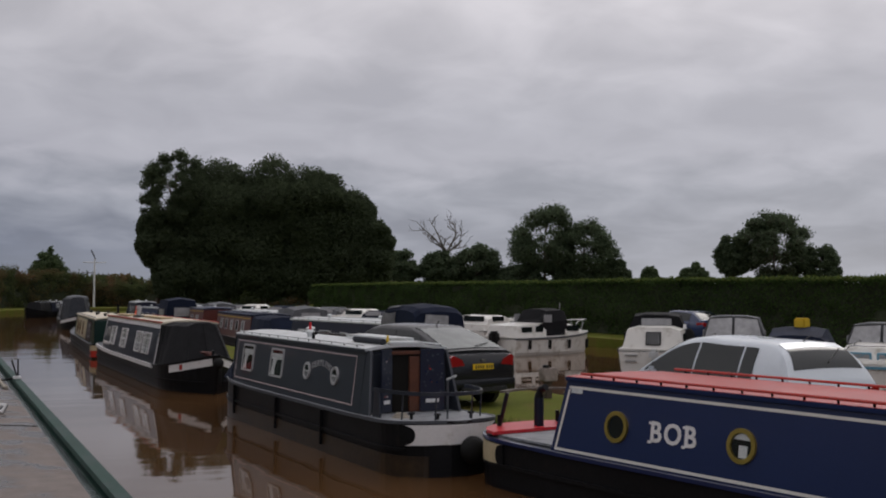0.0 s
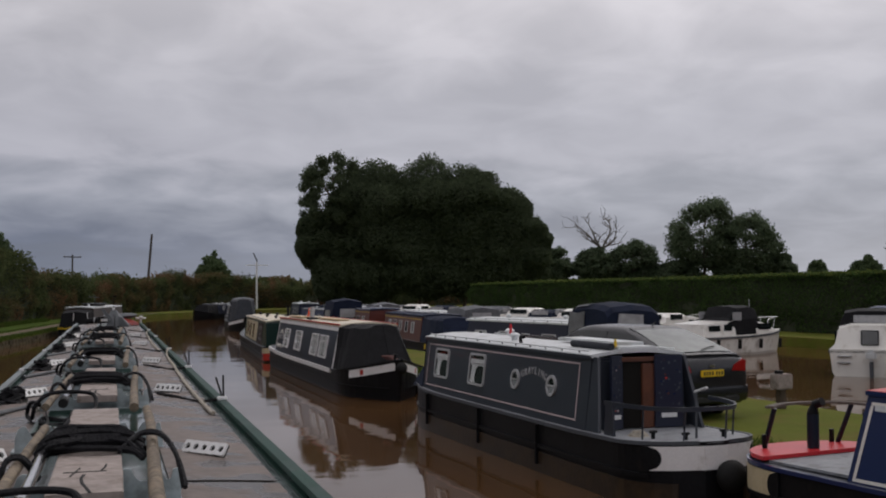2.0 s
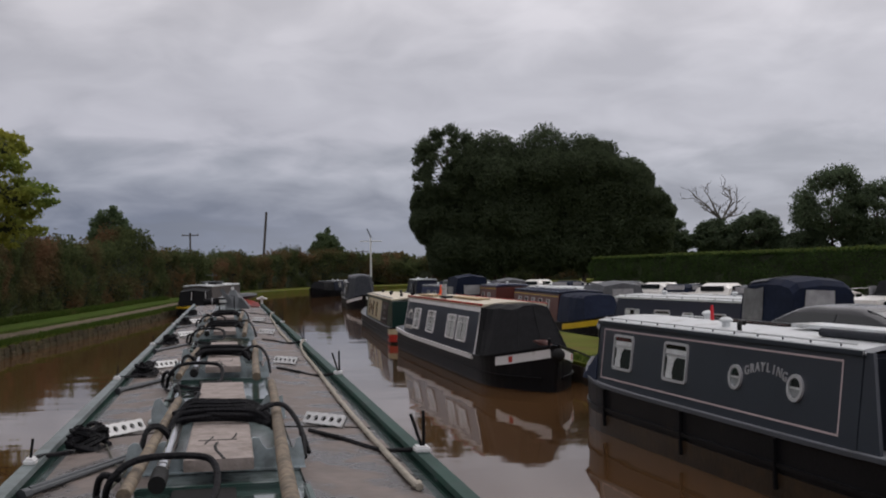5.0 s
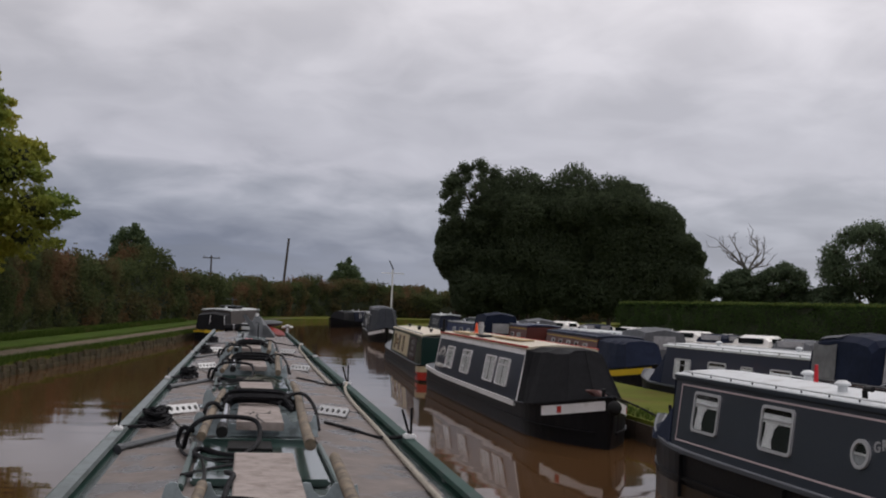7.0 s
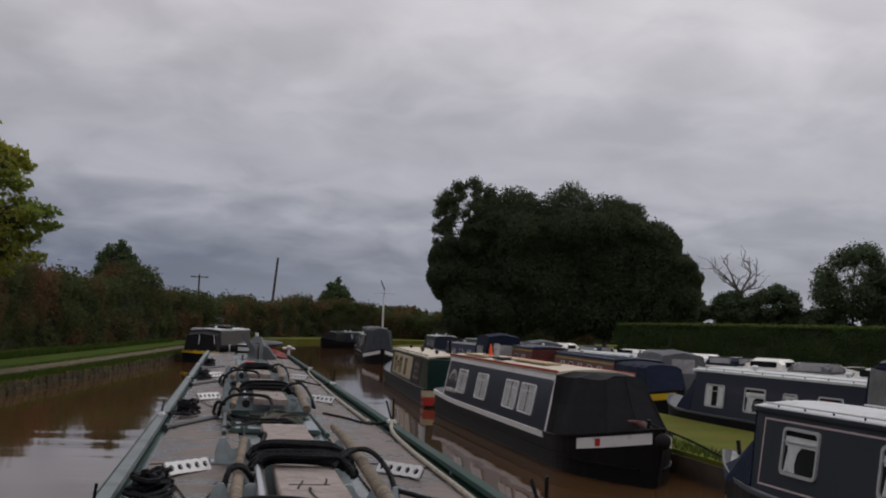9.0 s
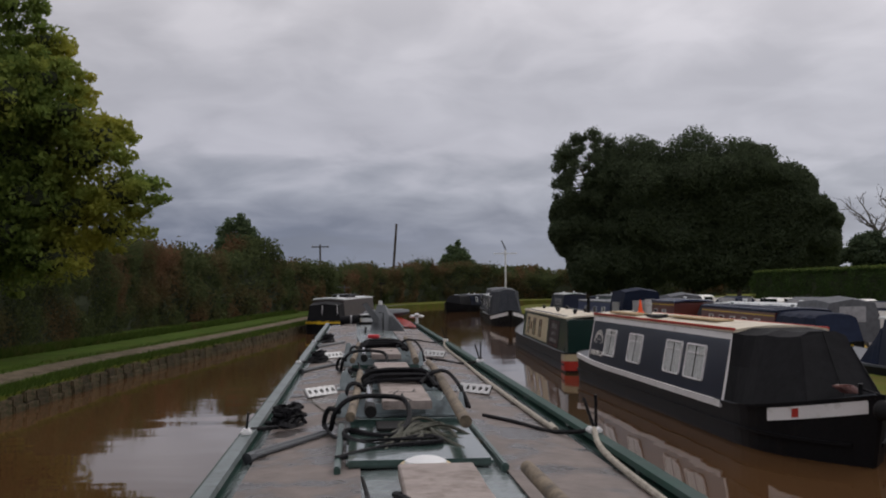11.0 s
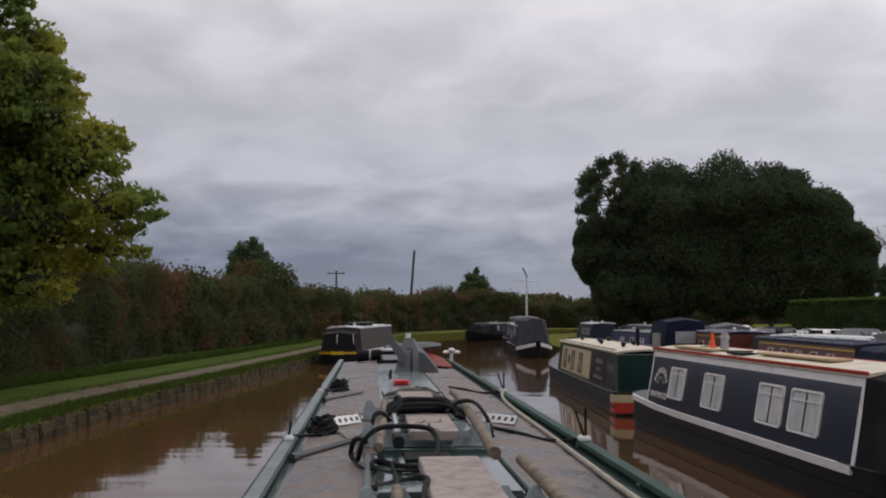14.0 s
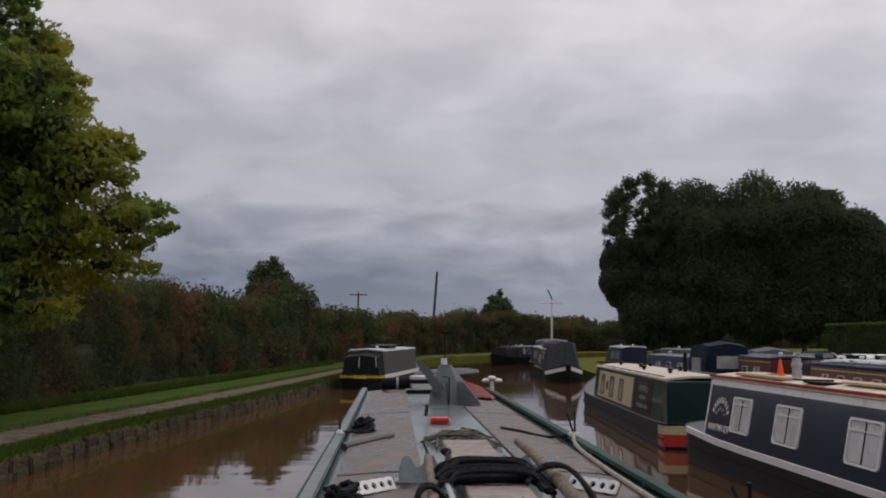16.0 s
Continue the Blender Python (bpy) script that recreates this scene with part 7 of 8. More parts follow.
# fore end of the roof
def cowl(y):
    """A grey sheet-metal wedge with leaning side plates."""
    z0 = rz(0.1) - 0.004
    o = thing("metal_cowl", "grey sheet-metal wedge with leaning side plates on the roof", "cowl", OWN @ Matrix.Translation((0.08, y, z0)))
    part("front_plate", loft(bmesh.new(), [[(-0.15, 0.0, 0.0), (0.24, 0.0, 0.0), (0.10, 0.34, 0.43), (-0.02, 0.34, 0.43)], [(-0.15, 0.02, 0.0), (0.24, 0.02, 0.0), (0.10, 0.36, 0.43), (-0.02, 0.36, 0.43)]]), GREYPLATE, o)
    part("side_plate", loft(bmesh.new(), [[(-0.15, 0.0, 0.0), (-0.02, 0.34, 0.43), (-0.10, 0.9, 0.05)], [(-0.16, 0.0, 0.0), (-0.03, 0.35, 0.43), (-0.11, 0.9, 0.05)]]), GREYPLATE, o)
    part("side_plate", loft(bmesh.new(), [[(0.24, 0.0, 0.0), (0.10, 0.34, 0.43), (0.45, 0.8, 0.02)], [(0.25, 0.0, 0.0), (0.11, 0.35, 0.43), (0.46, 0.8, 0.02)]]), GREYPLATE, o)
    part("leaning_plate", flap((-0.28, 0.5, 0.44), (-0.20, 0.5, 0.47), (0.02, -0.02, 0.18), (-0.08, -0.02, 0.13), 3, 0.0, 1, 0.02), GREYPLATE, o, "long leaning grey strip")
    part("skirt_plate", flap((0.16, -0.08, 0.0), (0.42, -0.12, 0.0), (0.24, 0.1, 0.24), (0.16, 0.08, 0.26), 3, 0.0, 1, 0.015), GREYPLATE, o, "small leaning grey plate")
    part("seam", tb([(0.06, -0.008, 0.0), (0.05, 0.17, 0.24)], 0.006, 5), RUBBER, o)
    part("handle_rod", tb([(0.07, -0.03, 0.0), (0.07, -0.03, 0.30), (0.0, -0.03, 0.31)], 0.008, 6), RUBBER, o)
    part("beacon_stem", tb([(0.04, 0.36, 0.42), (0.04, 0.36, 0.78)], 0.008, 6), RUBBER, o)
    part("beacon_bar", bx((0.06, 0.36, 0.79), (0.12, 0.03, 0.03), None, 0.008), RUBBER, o)
    part("white_cap", tb([(0.03, 0.36, 0.43), (0.03, 0.36, 0.50)], 0.035, 10), PLASTICWHITE, o, smooth=True)
    part("rear_slat", bx((-0.22, 0.75, 0.10), (0.34, 0.05, 0.05), None, 0.008), RUBBER, o)
    part("rear_slat", bx((-0.22, 0.78, 0.22), (0.30, 0.05, 0.05), None, 0.008), RUBBER, o)


cowl(30.8)
o = thing("tool_tray", "small red plastic tray with black tools on the roof", "tray", OWN @ Matrix.Translation((-0.06, 28.4, rz(0.05))))
part("tray", bx((0, 0, 0.022), (0.19, 0.24, 0.045), None, 0.02), PLASTICRED, o, smooth=True)
part("tool", tb([(-0.12, -0.02, 0.06), (-0.11, 0.02, 0.15)], 0.018, 6), RUBBER, o)
o = thing("rolled_bag", "black rolled bag with a pale end at the roof's fore end", "bag", OWN @ Matrix.Translation((-0.42, 34.1, rz(0.4))))
part("roll", tb([(-0.20, 0.0, 0.08), (-0.16, 0.0, 0.08), (0.16, 0.03, 0.10), (0.19, 0.03, 0.10)], 0.085, 14), CANVAS, o, smooth=True)
part("roll_end", tb([(0.18, 0.03, 0.10), (0.25, 0.035, 0.10)], 0.068, 14), DECKWOOD, o, smooth=True)
part("strap", tb([(0.0, 0.015, 0.09), (0.03, 0.015, 0.09)], 0.090, 14), VINYL, o, smooth=True)
bm = bmesh.new()
loft(bm, [[(x, w * math.cos(a), 0.10 + h * math.sin(a)) for a in np.linspace(0, 2 * math.pi, 10, endpoint=False)] for x, w, h in ((-0.5, 0.28, 0.08), (-0.3, 0.33, 0.11), (0.2, 0.30, 0.11), (0.55, 0.16, 0.09), (0.75, 0.03, 0.05))])
o = part("upturned_dinghy", bm, GREYPLATE, None, "small grey upturned dinghy lying across the fore end", smooth=True)
o.matrix_basis = OWN @ pose(0.22, 34.35, rz(0.1) + 0.10, 0, -4, 6) @ Matrix.Diagonal((0.75, 0.8, 0.85, 1))
tagged(o, category="dinghy")
on_roof("white_basin", tb([(0.0, 33.7, rz(0.1) - 0.005), (0.0, 33.7, rz(0.1) + 0.20)], 0.20, 14, 0.24), PLASTICWHITE, "white basin on the roof", "basin", smooth=True)
on_roof("red_tarpaulin", flap((0.30, 31.6, rz(0.3) + 0.06), (0.78, 31.9, rz(0.7) + 0.03), (0.80, 34.2, rz(0.7) + 0.05), (0.30, 34.4, rz(0.3) + 0.20), 8, 0.06, 5, 0.02), RED, "folded faded red tarpaulin at the fore end", "tarpaulin")
o = thing("horn_cluster", "white three-lobed horn on a short post at the roof rail", "horn", OWN @ Matrix.Translation((0.86, 33.3, 1.79)))
part("post", tb([(0, 0, 0), (0, 0, 0.14)], 0.03, 8), PALE, o)
for dx, dz in ((-0.085, 0.15), (0.085, 0.15), (0, 0.185)):
    bm = bmesh.new()
    bmesh.ops.create_uvsphere(bm, u_segments=12, v_segments=8, radius=0.055, matrix=Matrix.Translation((dx, 0, dz)) @ Matrix.Diagonal((1, 1, 0.55, 1)))
    part("lobe", bm, PLASTICWHITE, o, smooth=True)


# ---- cars ----
def car(m, label, paint, L, W, H, belt, roof_pts, plate, doors, rails=False, rear_glass=None):
    """roof_pts: the roof line from the rear glass foot to the screen foot, as (y, z); doors: ends and pillars of the side glass."""
    o = thing("parked_car", label, "car", m)
    w = W / 2
    prof = [(0.0, 0.46, belt * 0.93, 0.86), (0.035, 0.34, belt * 0.98, 0.92), (0.12, 0.26, belt * 1.0, 0.955), (0.30, 0.23, belt * 1.01, 0.98), (0.62, 0.21, belt * 1.01, 0.99), (1.2, 0.2, belt * 1.01, 1.0), (2.4, 0.2, belt, 1.0), (L * 0.72, 0.2, belt * 0.97, 0.995), (L * 0.82, 0.21, belt * 0.92, 0.985), (L * 0.91, 0.23, belt * 0.84, 0.95), (L * 0.97, 0.27, belt * 0.74, 0.87), (L, 0.34, belt * 0.62, 0.74)]
    rings = []
    for y, zl, zb, q in prof:
        mid = (zl + zb) / 2
        half = [(0.90, zl), (0.97, zl + 0.10), (1.0, mid), (0.985, zb - 0.17), (0.955, zb - 0.06), (0.90, zb), (0.55, zb + 0.015)]
        rings.append([(-w * q * f, y, z) for f, z in half] + [(w * q * f, y, z) for f, z in half[::-1]])
    part("body", loft(bmesh.new(), rings), paint, o, smooth=True)
    line = curve_pts([(0, y, z) for y, z in roof_pts], 6)
    wb = w * 0.93

    def lift(y):
        """Roof height and belt height at y."""
        for p, q in zip(line, line[1:]):
            if p.y <= y <= q.y:
                return p.z + (q.z - p.z) * (y - p.y) / max(q.y - p.y, 1e-6), belt * (1.0 - 0.02 * y / L)
        return line[-1].z, belt * 0.98

    def flank(s, y, z, out=0.0):
        zt, zb = lift(y)
        f = max(0.0, z - zb + 0.02)
        return (s * (wb - 0.34 * f - 0.18 * f * f + out), y, z)

    def crown(y, u, out=0.0):
        zt, zb = lift(y)
        h = max(0.0, zt - zb)
        return (u * (wb - 0.36 * h - 0.18 * h * h) * 0.96, y, zt + 0.025 * (1 - u * u) + out)

    rings = []
    for p in line:
        zt, zb = lift(p.y)
        lo = min(zb, zt) - 0.05
        side = [flank(-1, p.y, lo), flank(-1, p.y, lo + (zt - lo) * 0.5), flank(-1, p.y, zt - 0.04)]
        rings.append(side + [crown(p.y, u) for u in (-0.93, -0.5, 0, 0.5, 0.93)] + [(-a, b_, c) for a, b_, c in side[::-1]])
    part("cabin_shell", loft(bmesh.new(), rings), paint, o, smooth=True)

    def skin(name, rows, material, parent=o):
        bm = bmesh.new()
        vs = [[bm.verts.new(p) for p in r] for r in rows]
        for a, b_ in zip(vs, vs[1:]):
            for i in range(len(a) - 1):
                bm.faces.new((a[i], a[i + 1], b_[i + 1], b_[i]))
        bmesh.ops.recalc_face_normals(bm, faces=bm.faces[:])
        bmesh.ops.solidify(bm, geom=bm.faces[:], thickness=0.004)
        return part(name, bm, material, parent, smooth=True)

    def along_roof(a, b_, n=8):
        (ya, _), (yb, _) = a, b_
        return [ya + (yb - ya) * k / n for k in range(n + 1)]

    p = roof_pts
    skin("rear_window", [[crown(y, u, 0.012) for u in np.linspace(-0.90, 0.90, 7)] for y in along_roof((p[0][0] + 0.09, 0), (p[1][0] - 0.04, 0))], rear_glass or CARGLASS)
    skin("windscreen", [[crown(y, u, 0.012) for u in np.linspace(-0.90, 0.90, 7)] for y in along_roof((p[-2][0] + 0.04, 0), (p[-1][0] - 0.06, 0))], CARGLASS)
    for s in (-1, 1):
        for a, b_ in zip(doors, doors[1:]):
            rows = []
            for y in np.linspace(a + 0.022, b_ - 0.022, 9):
                zt, zb = lift(y)
                hi = max(zt - 0.075, zb + 0.05)
                rows.append([flank(s, y, zb + 0.04 + (hi - zb - 0.04) * f, 0.008) for f in (0, 0.5, 1)])
            skin("side_window", rows, CARGLASS)
        for y in doors[:-1]:
            part("door_gap", bx((s * w * 0.985, y - 0.02, belt * 0.66), (0.02, 0.012, belt * 0.58)), TRIM, o)
        for yy in (L * 0.19, L * 0.80):
            r = H * 0.212
            part("wheel_arch", loft(bmesh.new(), [[(s * (w - 0.12 + dx), yy + rr * c, r + rr * q) for c, q in circ(1, 22)] for dx, rr in ((0, r * 1.14), (0.125, r * 1.14))]), TRIM, o)
            whl = part("wheel", loft(bmesh.new(), [[(s * (w - 0.2 + dx), yy + rr * c, r + rr * q) for c, q in circ(1, 22)] for dx, rr in ((0, r * 0.7), (0, r), (0.2, r), (0.225, r * 0.92), (0.225, r * 0.68))]), RUBBER, o, smooth=True)
            part("rim", loft(bmesh.new(), [[(s * (w - 0.02 + dx), yy + rr * c, r + rr * q) for c, q in circ(1, 16)] for dx, rr in ((0, r * 0.68), (0.045, r * 0.66), (0.02, r * 0.1))]), STEEL, whl)
        lamp = loft(bmesh.new(), [[(s * w * fx, y, belt * z) for fx, z in ((0.50, 0.80), (0.93 * k, 0.78), (0.96 * k, 0.95), (0.86 * k, 0.985), (0.56, 0.90))] for y, k in ((-0.008, 0.90), (0.10, 0.985), (0.34, 1.035))])
        part("rear_lamp", lamp, LAMPRED, o, smooth=True)
        part("mirror", bx((s * (w + 0.07), p[-1][0] - 0.55, belt * 1.05), (0.17, 0.12, 0.13), None, 0.045), paint, o, smooth=True)
        for y in doors[:-1]:
            part("door_handle", bx((s * w * 0.992, y + 0.16, belt * 0.86), (0.03, 0.17, 0.03), None, 0.01), paint, o)
        if rails:
            part("roof_rail", tb([crown(y, 0.93 * s, 0.03) for y in np.linspace(p[1][0] + 0.05, p[-2][0] - 0.1, 7)], 0.016, 6), TRIM, o)
    pl = part("number_plate", bx((0, plate[0], plate[1]), (0.52, 0.02, 0.11), None, 0.004), PLATEYELLOW, o, "yellow number plate")
    for k in range(7):
        part("plate_bar", bx((-0.19 + 0.062 * k + (0.03 if k > 3 else 0), plate[0] - 0.012, plate[1]), (0.035, 0.006, 0.065)), TRIM, pl)
    part("badge", bx((0, plate[0], plate[1] + 0.12), (0.13, 0.02, 0.05), None, 0.01), STEEL, o)
    part("bumper", loft(bmesh.new(), [[(x, y - 0.03, z) for y, z in ((0.10, 0.30), (-0.02 + 0.10 * (x / w) ** 2, 0.34), (-0.05 + 0.10 * (x / w) ** 2, 0.46), (-0.03 + 0.10 * (x / w) ** 2, 0.56), (0.10, 0.58))] for x in np.linspace(-w * 0.93, w * 0.93, 9)]), paint, o, smooth=True)
    part("bumper_insert", bx((0, -0.055, 0.37), (W * 0.62, 0.05, 0.10), None, 0.02), TRIM, o)
    part("wiper", tb([crown(p[0][0] + 0.12, 0.05, 0.03), crown(p[0][0] + 0.26, 0.62, 0.03)], 0.010, 6), TRIM, o)
    part("aerial", tb([crown(p[1][0] + 0.18, 0, 0.0), (0, p[1][0] + 0.06, p[1][1] + 0.15)], 0.010, 6), TRIM, o)
    part("rear_spoiler", skin_strip(crown, p[1][0]), paint, o, smooth=True)
    return o


def skin_strip(crown, y):
    """A lip along the back edge of the roof."""
    return loft(bmesh.new(), [[Vector(crown(y + dy, u, 0.0)) + Vector((0, 0, dz)) for dy, dz in ((0.10, 0.0), (0.10, 0.022), (-0.06, 0.012), (-0.07, -0.004))] for u in np.linspace(-0.92, 0.92, 7)])


car(pose(9.88, 17.85, Z_RIGHT - 0.01, 0, 0, 13), "dark grey hatchback car parked on the grass bank", CARDARK, 4.75, 1.86, 1.55, 1.04, ((0.16, 1.09), (1.30, 1.49), (2.1, 1.545), (2.75, 1.50), (3.75, 1.04)), (-0.012, 0.80), (0.98, 1.85, 2.85), rear_glass=SKYGLASS)
car(pose(11.15, 10.2, Z_RIGHT - 0.01, 0, 0, 3), "pale silver small hatchback car parked on the bank", CARSILVER, 4.0, 1.79, 1.56, 1.02, ((0.08, 1.04), (0.44, 1.50), (1.4, 1.575), (2.3, 1.54), (3.2, 1.02)), (-0.012, 0.75), (0.78, 1.06, 1.95, 3.0))
car(pose(33.3, 38.6, Z_RIGHT - 0.01, 0, 0, 2), "blue car parked by the clipped hedge", CARBLUE, 4.3, 1.78, 1.5, 1.0, ((0.16, 1.05), (0.9, 1.42), (1.9, 1.5), (2.6, 1.45), (3.5, 1.0)), (-0.012, 0.83), (0.9, 1.8, 2.7))

# service post on the grass edge
o = thing("service_post", "weathered mooring service post with grey box on the basin edge", "post", pose(12.05, 19.0, Z_RIGHT))
part("post", bx((0, 0, 0.31), (0.14, 0.14, 0.64), None, 0.01), PILING, o)
part("meter_box", bx((0, -0.02, 0.5), (0.34, 0.24, 0.28), None, 0.02), PLANKWOOD, o)
part("cap", tb([(-0.04, 0, 0.6), (-0.04, 0, 0.70)], 0.08, 10), BLACK, o)


# ---- trees and hedges ----
def blob_points(blobs, n, seed, shell=0.5, fuzz=0.05):
    """Points through ellipsoids, most near their skins. blobs: (x, y, z, rx, ry, rz)."""
    rng = np.random.default_rng(seed)
    bl = np.array(blobs, float)
    wt = (bl[:, 3] * bl[:, 5]) ** 1.0
    k = rng.choice(len(bl), n, p=wt / wt.sum())
    d = rng.normal(size=(n, 3))
    d /= np.linalg.norm(d, axis=1)[:, None]
    r = 1 - shell * rng.random(n) ** 1.6 + rng.normal(0, fuzz, n)
    return bl[k, :3] + d * bl[k, 3:] * r[:, None]


def crown_blobs(c, r, h, n, seed, small=0.38, droop=0.0):
    """Clumps over a crown of radius r and height h about c."""
    rng = random.Random(seed)
    out = []
    for i in range(n):
        u, a = rng.uniform(-0.95, 0.95), rng.uniform(0, 2 * math.pi)
        q = math.sqrt(1 - u * u) * rng.uniform(0.55, 0.95)
        s = r * small * rng.uniform(0.65, 1.25)
        out.append((c[0] + r * q * math.cos(a), c[1] + r * q * math.sin(a), c[2] + h / 2 * u * rng.uniform(0.75, 1.0) - droop * q, s, s, s * rng.uniform(0.65, 0.95)))
    return out


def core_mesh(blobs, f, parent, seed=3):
    """A rough solid inner mass, hidden by the leaves: blocks light, coloured dark for shade."""
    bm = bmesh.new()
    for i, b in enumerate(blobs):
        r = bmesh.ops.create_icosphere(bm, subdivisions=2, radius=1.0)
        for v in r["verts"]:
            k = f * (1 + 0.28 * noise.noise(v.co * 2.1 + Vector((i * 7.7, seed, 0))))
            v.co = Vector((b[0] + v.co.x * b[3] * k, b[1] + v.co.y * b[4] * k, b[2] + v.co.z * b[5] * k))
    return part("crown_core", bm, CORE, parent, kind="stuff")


def limbs(base, height, r, blobs, seed, material=None, lean=(0, 0)):
    rng = random.Random(seed)
    bm = bmesh.new()
    top = Vector((base[0] + lean[0], base[1] + lean[1], base[2] + height))
    b = Vector(base)
    pts = [b + (top - b) * s + Vector((rng.gauss(0, 0.03), rng.gauss(0, 0.03), 0)) * height * 0.2 * s for s in (0, 0.25, 0.5, 0.75, 1.0)]
    tube(bm, curve_pts(pts, 4), r, 9, r * 0.35)
    for bl in blobs[:: max(1, len(blobs) // 14)]:
        t = Vector(bl[:3])
        s = rng.uniform(0.35, 0.9)
        a = b + (top - b) * s
        tube(bm, curve_pts([a, (a + t) / 2 + Vector((0, 0, rng.uniform(0, 0.08) * height)), t], 4), r * 0.35 * (1.2 - s * 0.6), 6, r * 0.06)
    return bm


def tree(name, label, base, height, r, crown_z, crown_h, n_blob, leaves, size, material, seed, core=0.62, trunk=0.3, small=0.38, extra=(), long=1.7, shell=0.6, category="tree", fuzz=0.05):
    t = thing(name, label, category)
    bl = crown_blobs((base[0], base[1], crown_z), r, crown_h, n_blob, seed, small) + list(extra)
    part("trunk", limbs(base, crown_z - base[2] + crown_h * 0.25, trunk, bl, seed), BARK, t, smooth=True)
    if core:
        core_mesh(bl, core, t, seed)
    leaf_mesh("crown", blob_points(bl, leaves, seed, shell, fuzz), size, material, t, seed, long=long)
    return t


# the ash at the towpath, yellowing on its outer boughs
t = thing("tree", "tall ash tree with yellow-green outer leaves behind the towpath", "tree")
bl = crown_blobs((-12.9, 46.5, 6.8), 4.5, 8.5, 46, 21, 0.27) + crown_blobs((-14.9, 46.5, 12.5), 3.2, 8.0, 26, 22, 0.30)
bl += [(-7.3, 46.3, 5.5, 1.2, 1.3, 0.8), (-7.6, 46.6, 4.4, 1.0, 1.1, 0.6), (-8.4, 46.0, 6.6, 1.3, 1.3, 0.8), (-8.9, 45.4, 7.8, 1.2, 1.2, 0.8), (-9.6, 45.2, 8.8, 1.3, 1.2, 0.8), (-8.9, 46.5, 4.9, 1.5, 1.4, 0.9), (-9.6, 46.3, 3.4, 1.4, 1.4, 0.8), (-12.6, 45.0, 14.2, 1.4, 1.3, 1.0), (-8.0, 46.3, 7.2, 1.0, 1.1, 0.7), (-10.9, 46.0, 11.4, 1.1, 1.1, 0.8), (-9.7, 46.5, 10.1, 0.9, 1.0, 0.7), (-11.8, 46.2, 12.6, 1.2, 1.2, 0.9), (-12.6, 46.0, 11.6, 1.4, 1.4, 1.1), (-10.3, 46.5, 6.6, 1.9, 1.7, 1.5), (-11.2, 46.0, 8.3, 1.8, 1.6, 1.4), (-14.5, 45.5, 8.5, 2.4, 2.0, 1.8), (-13.0, 45.5, 6.5, 2.2, 2.0, 1.6), (-12.8, 45.3, 10.0, 2.0, 1.8, 1.5)]
part("trunk", limbs((-13.2, 47.0, 0.4), 11.5, 0.38, bl, 4), BARK, t, smooth=True)
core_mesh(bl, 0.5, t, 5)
rng = random.Random(77)
sprays = []
for x, y, z, rx, ry, rw in bl:
    for k in range(7):
        d = Vector((rng.gauss(0.35, 0.8), rng.gauss(-0.2, 0.8), rng.gauss(0.25, 0.7))).normalized()
        q = rng.uniform(0.85, 1.22)
        e = rng.uniform(0.20, 0.42)
        sprays.append((x + d.x * rx * q, y + d.y * ry * q, z + d.z * rw * q, e * 1.2, e * 1.2, e * 0.6))
leaf_mesh("crown", np.concatenate([blob_points(bl, 90000, 31, 0.75, 0.03), blob_points(sprays, 80000, 32, 0.9, 0.05)]), 0.098, LEAF_ASH, t, 8, long=2.1)

# wood beyond the basin
wood = ((26.8, 131.6, 20.7, 5.3, 14.2, 14.6), (32.5, 130.6, 19.6, 5.5, 12.6, 16.2), (38.2, 129.2, 20.2, 5.8, 12.4, 17.4), (42.9, 127.4, 19.3, 5.3, 11.9, 15.4), (48.0, 126.4, 17.0, 4.3, 10.3, 13.2), (51.2, 125.0, 12.9, 3.0, 8.0, 10.0), (33.4, 129.6, 12.5, 4.1, 7.4, 12.4), (37.4, 128.6, 12.5, 4.9, 7.2, 12.6), (42.9, 127.6, 12.5, 4.9, 7.2, 12.6), (48.0, 126.8, 11.2, 3.9, 6.4, 10.8), (29.6, 131.2, 17.9, 4.3, 10.2, 15.6), (24.9, 131.4, 12.3, 2.9, 9.0, 9.0), (26.3, 130.5, 10.0, 3.0, 5.2, 8.4), (30.2, 130.0, 10.5, 3.5, 5.8, 10.2))
def mass_tree(label, base, r, cz, ch, n, size, material, seed):
    """A dense tree: a few broad swells of foliage with a softly lumpy skin."""
    rng = random.Random(seed)
    t = thing("tree", label, "tree")
    x, y, _ = base
    bl = [(x, y, cz, r * 0.82, r * 0.72, ch * 0.43)]
    for k in range(8):
        a, u = rng.uniform(0, 2 * math.pi), rng.uniform(-0.8, 0.85)
        q = math.sqrt(1 - u * u)
        e = r * rng.uniform(0.42, 0.62)
        bl.append((x + math.cos(a) * q * r * 0.55, y + math.sin(a) * q * r * 0.5, cz + u * ch * 0.36, e, e, e * rng.uniform(0.7, 1.0)))
    part("trunk", limbs(base, cz - base[2] + ch * 0.2, 0.24, bl, seed), BARK, t, smooth=True)
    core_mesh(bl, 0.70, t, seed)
    pts = blob_points(bl, n, seed, 0.34, 0.035)
    mid = np.array((x, y, cz))
    for i in range(n):
        p = Vector(pts[i])
        f = 1 + 0.12 * noise.noise(p * 0.35) + 0.07 * noise.noise(p * 0.8) + 0.035 * noise.noise(p * 1.9)
        pts[i] = mid + (pts[i] - mid) * f
    leaf_mesh("crown", pts, size, material, t, seed, long=1.5)
    return t


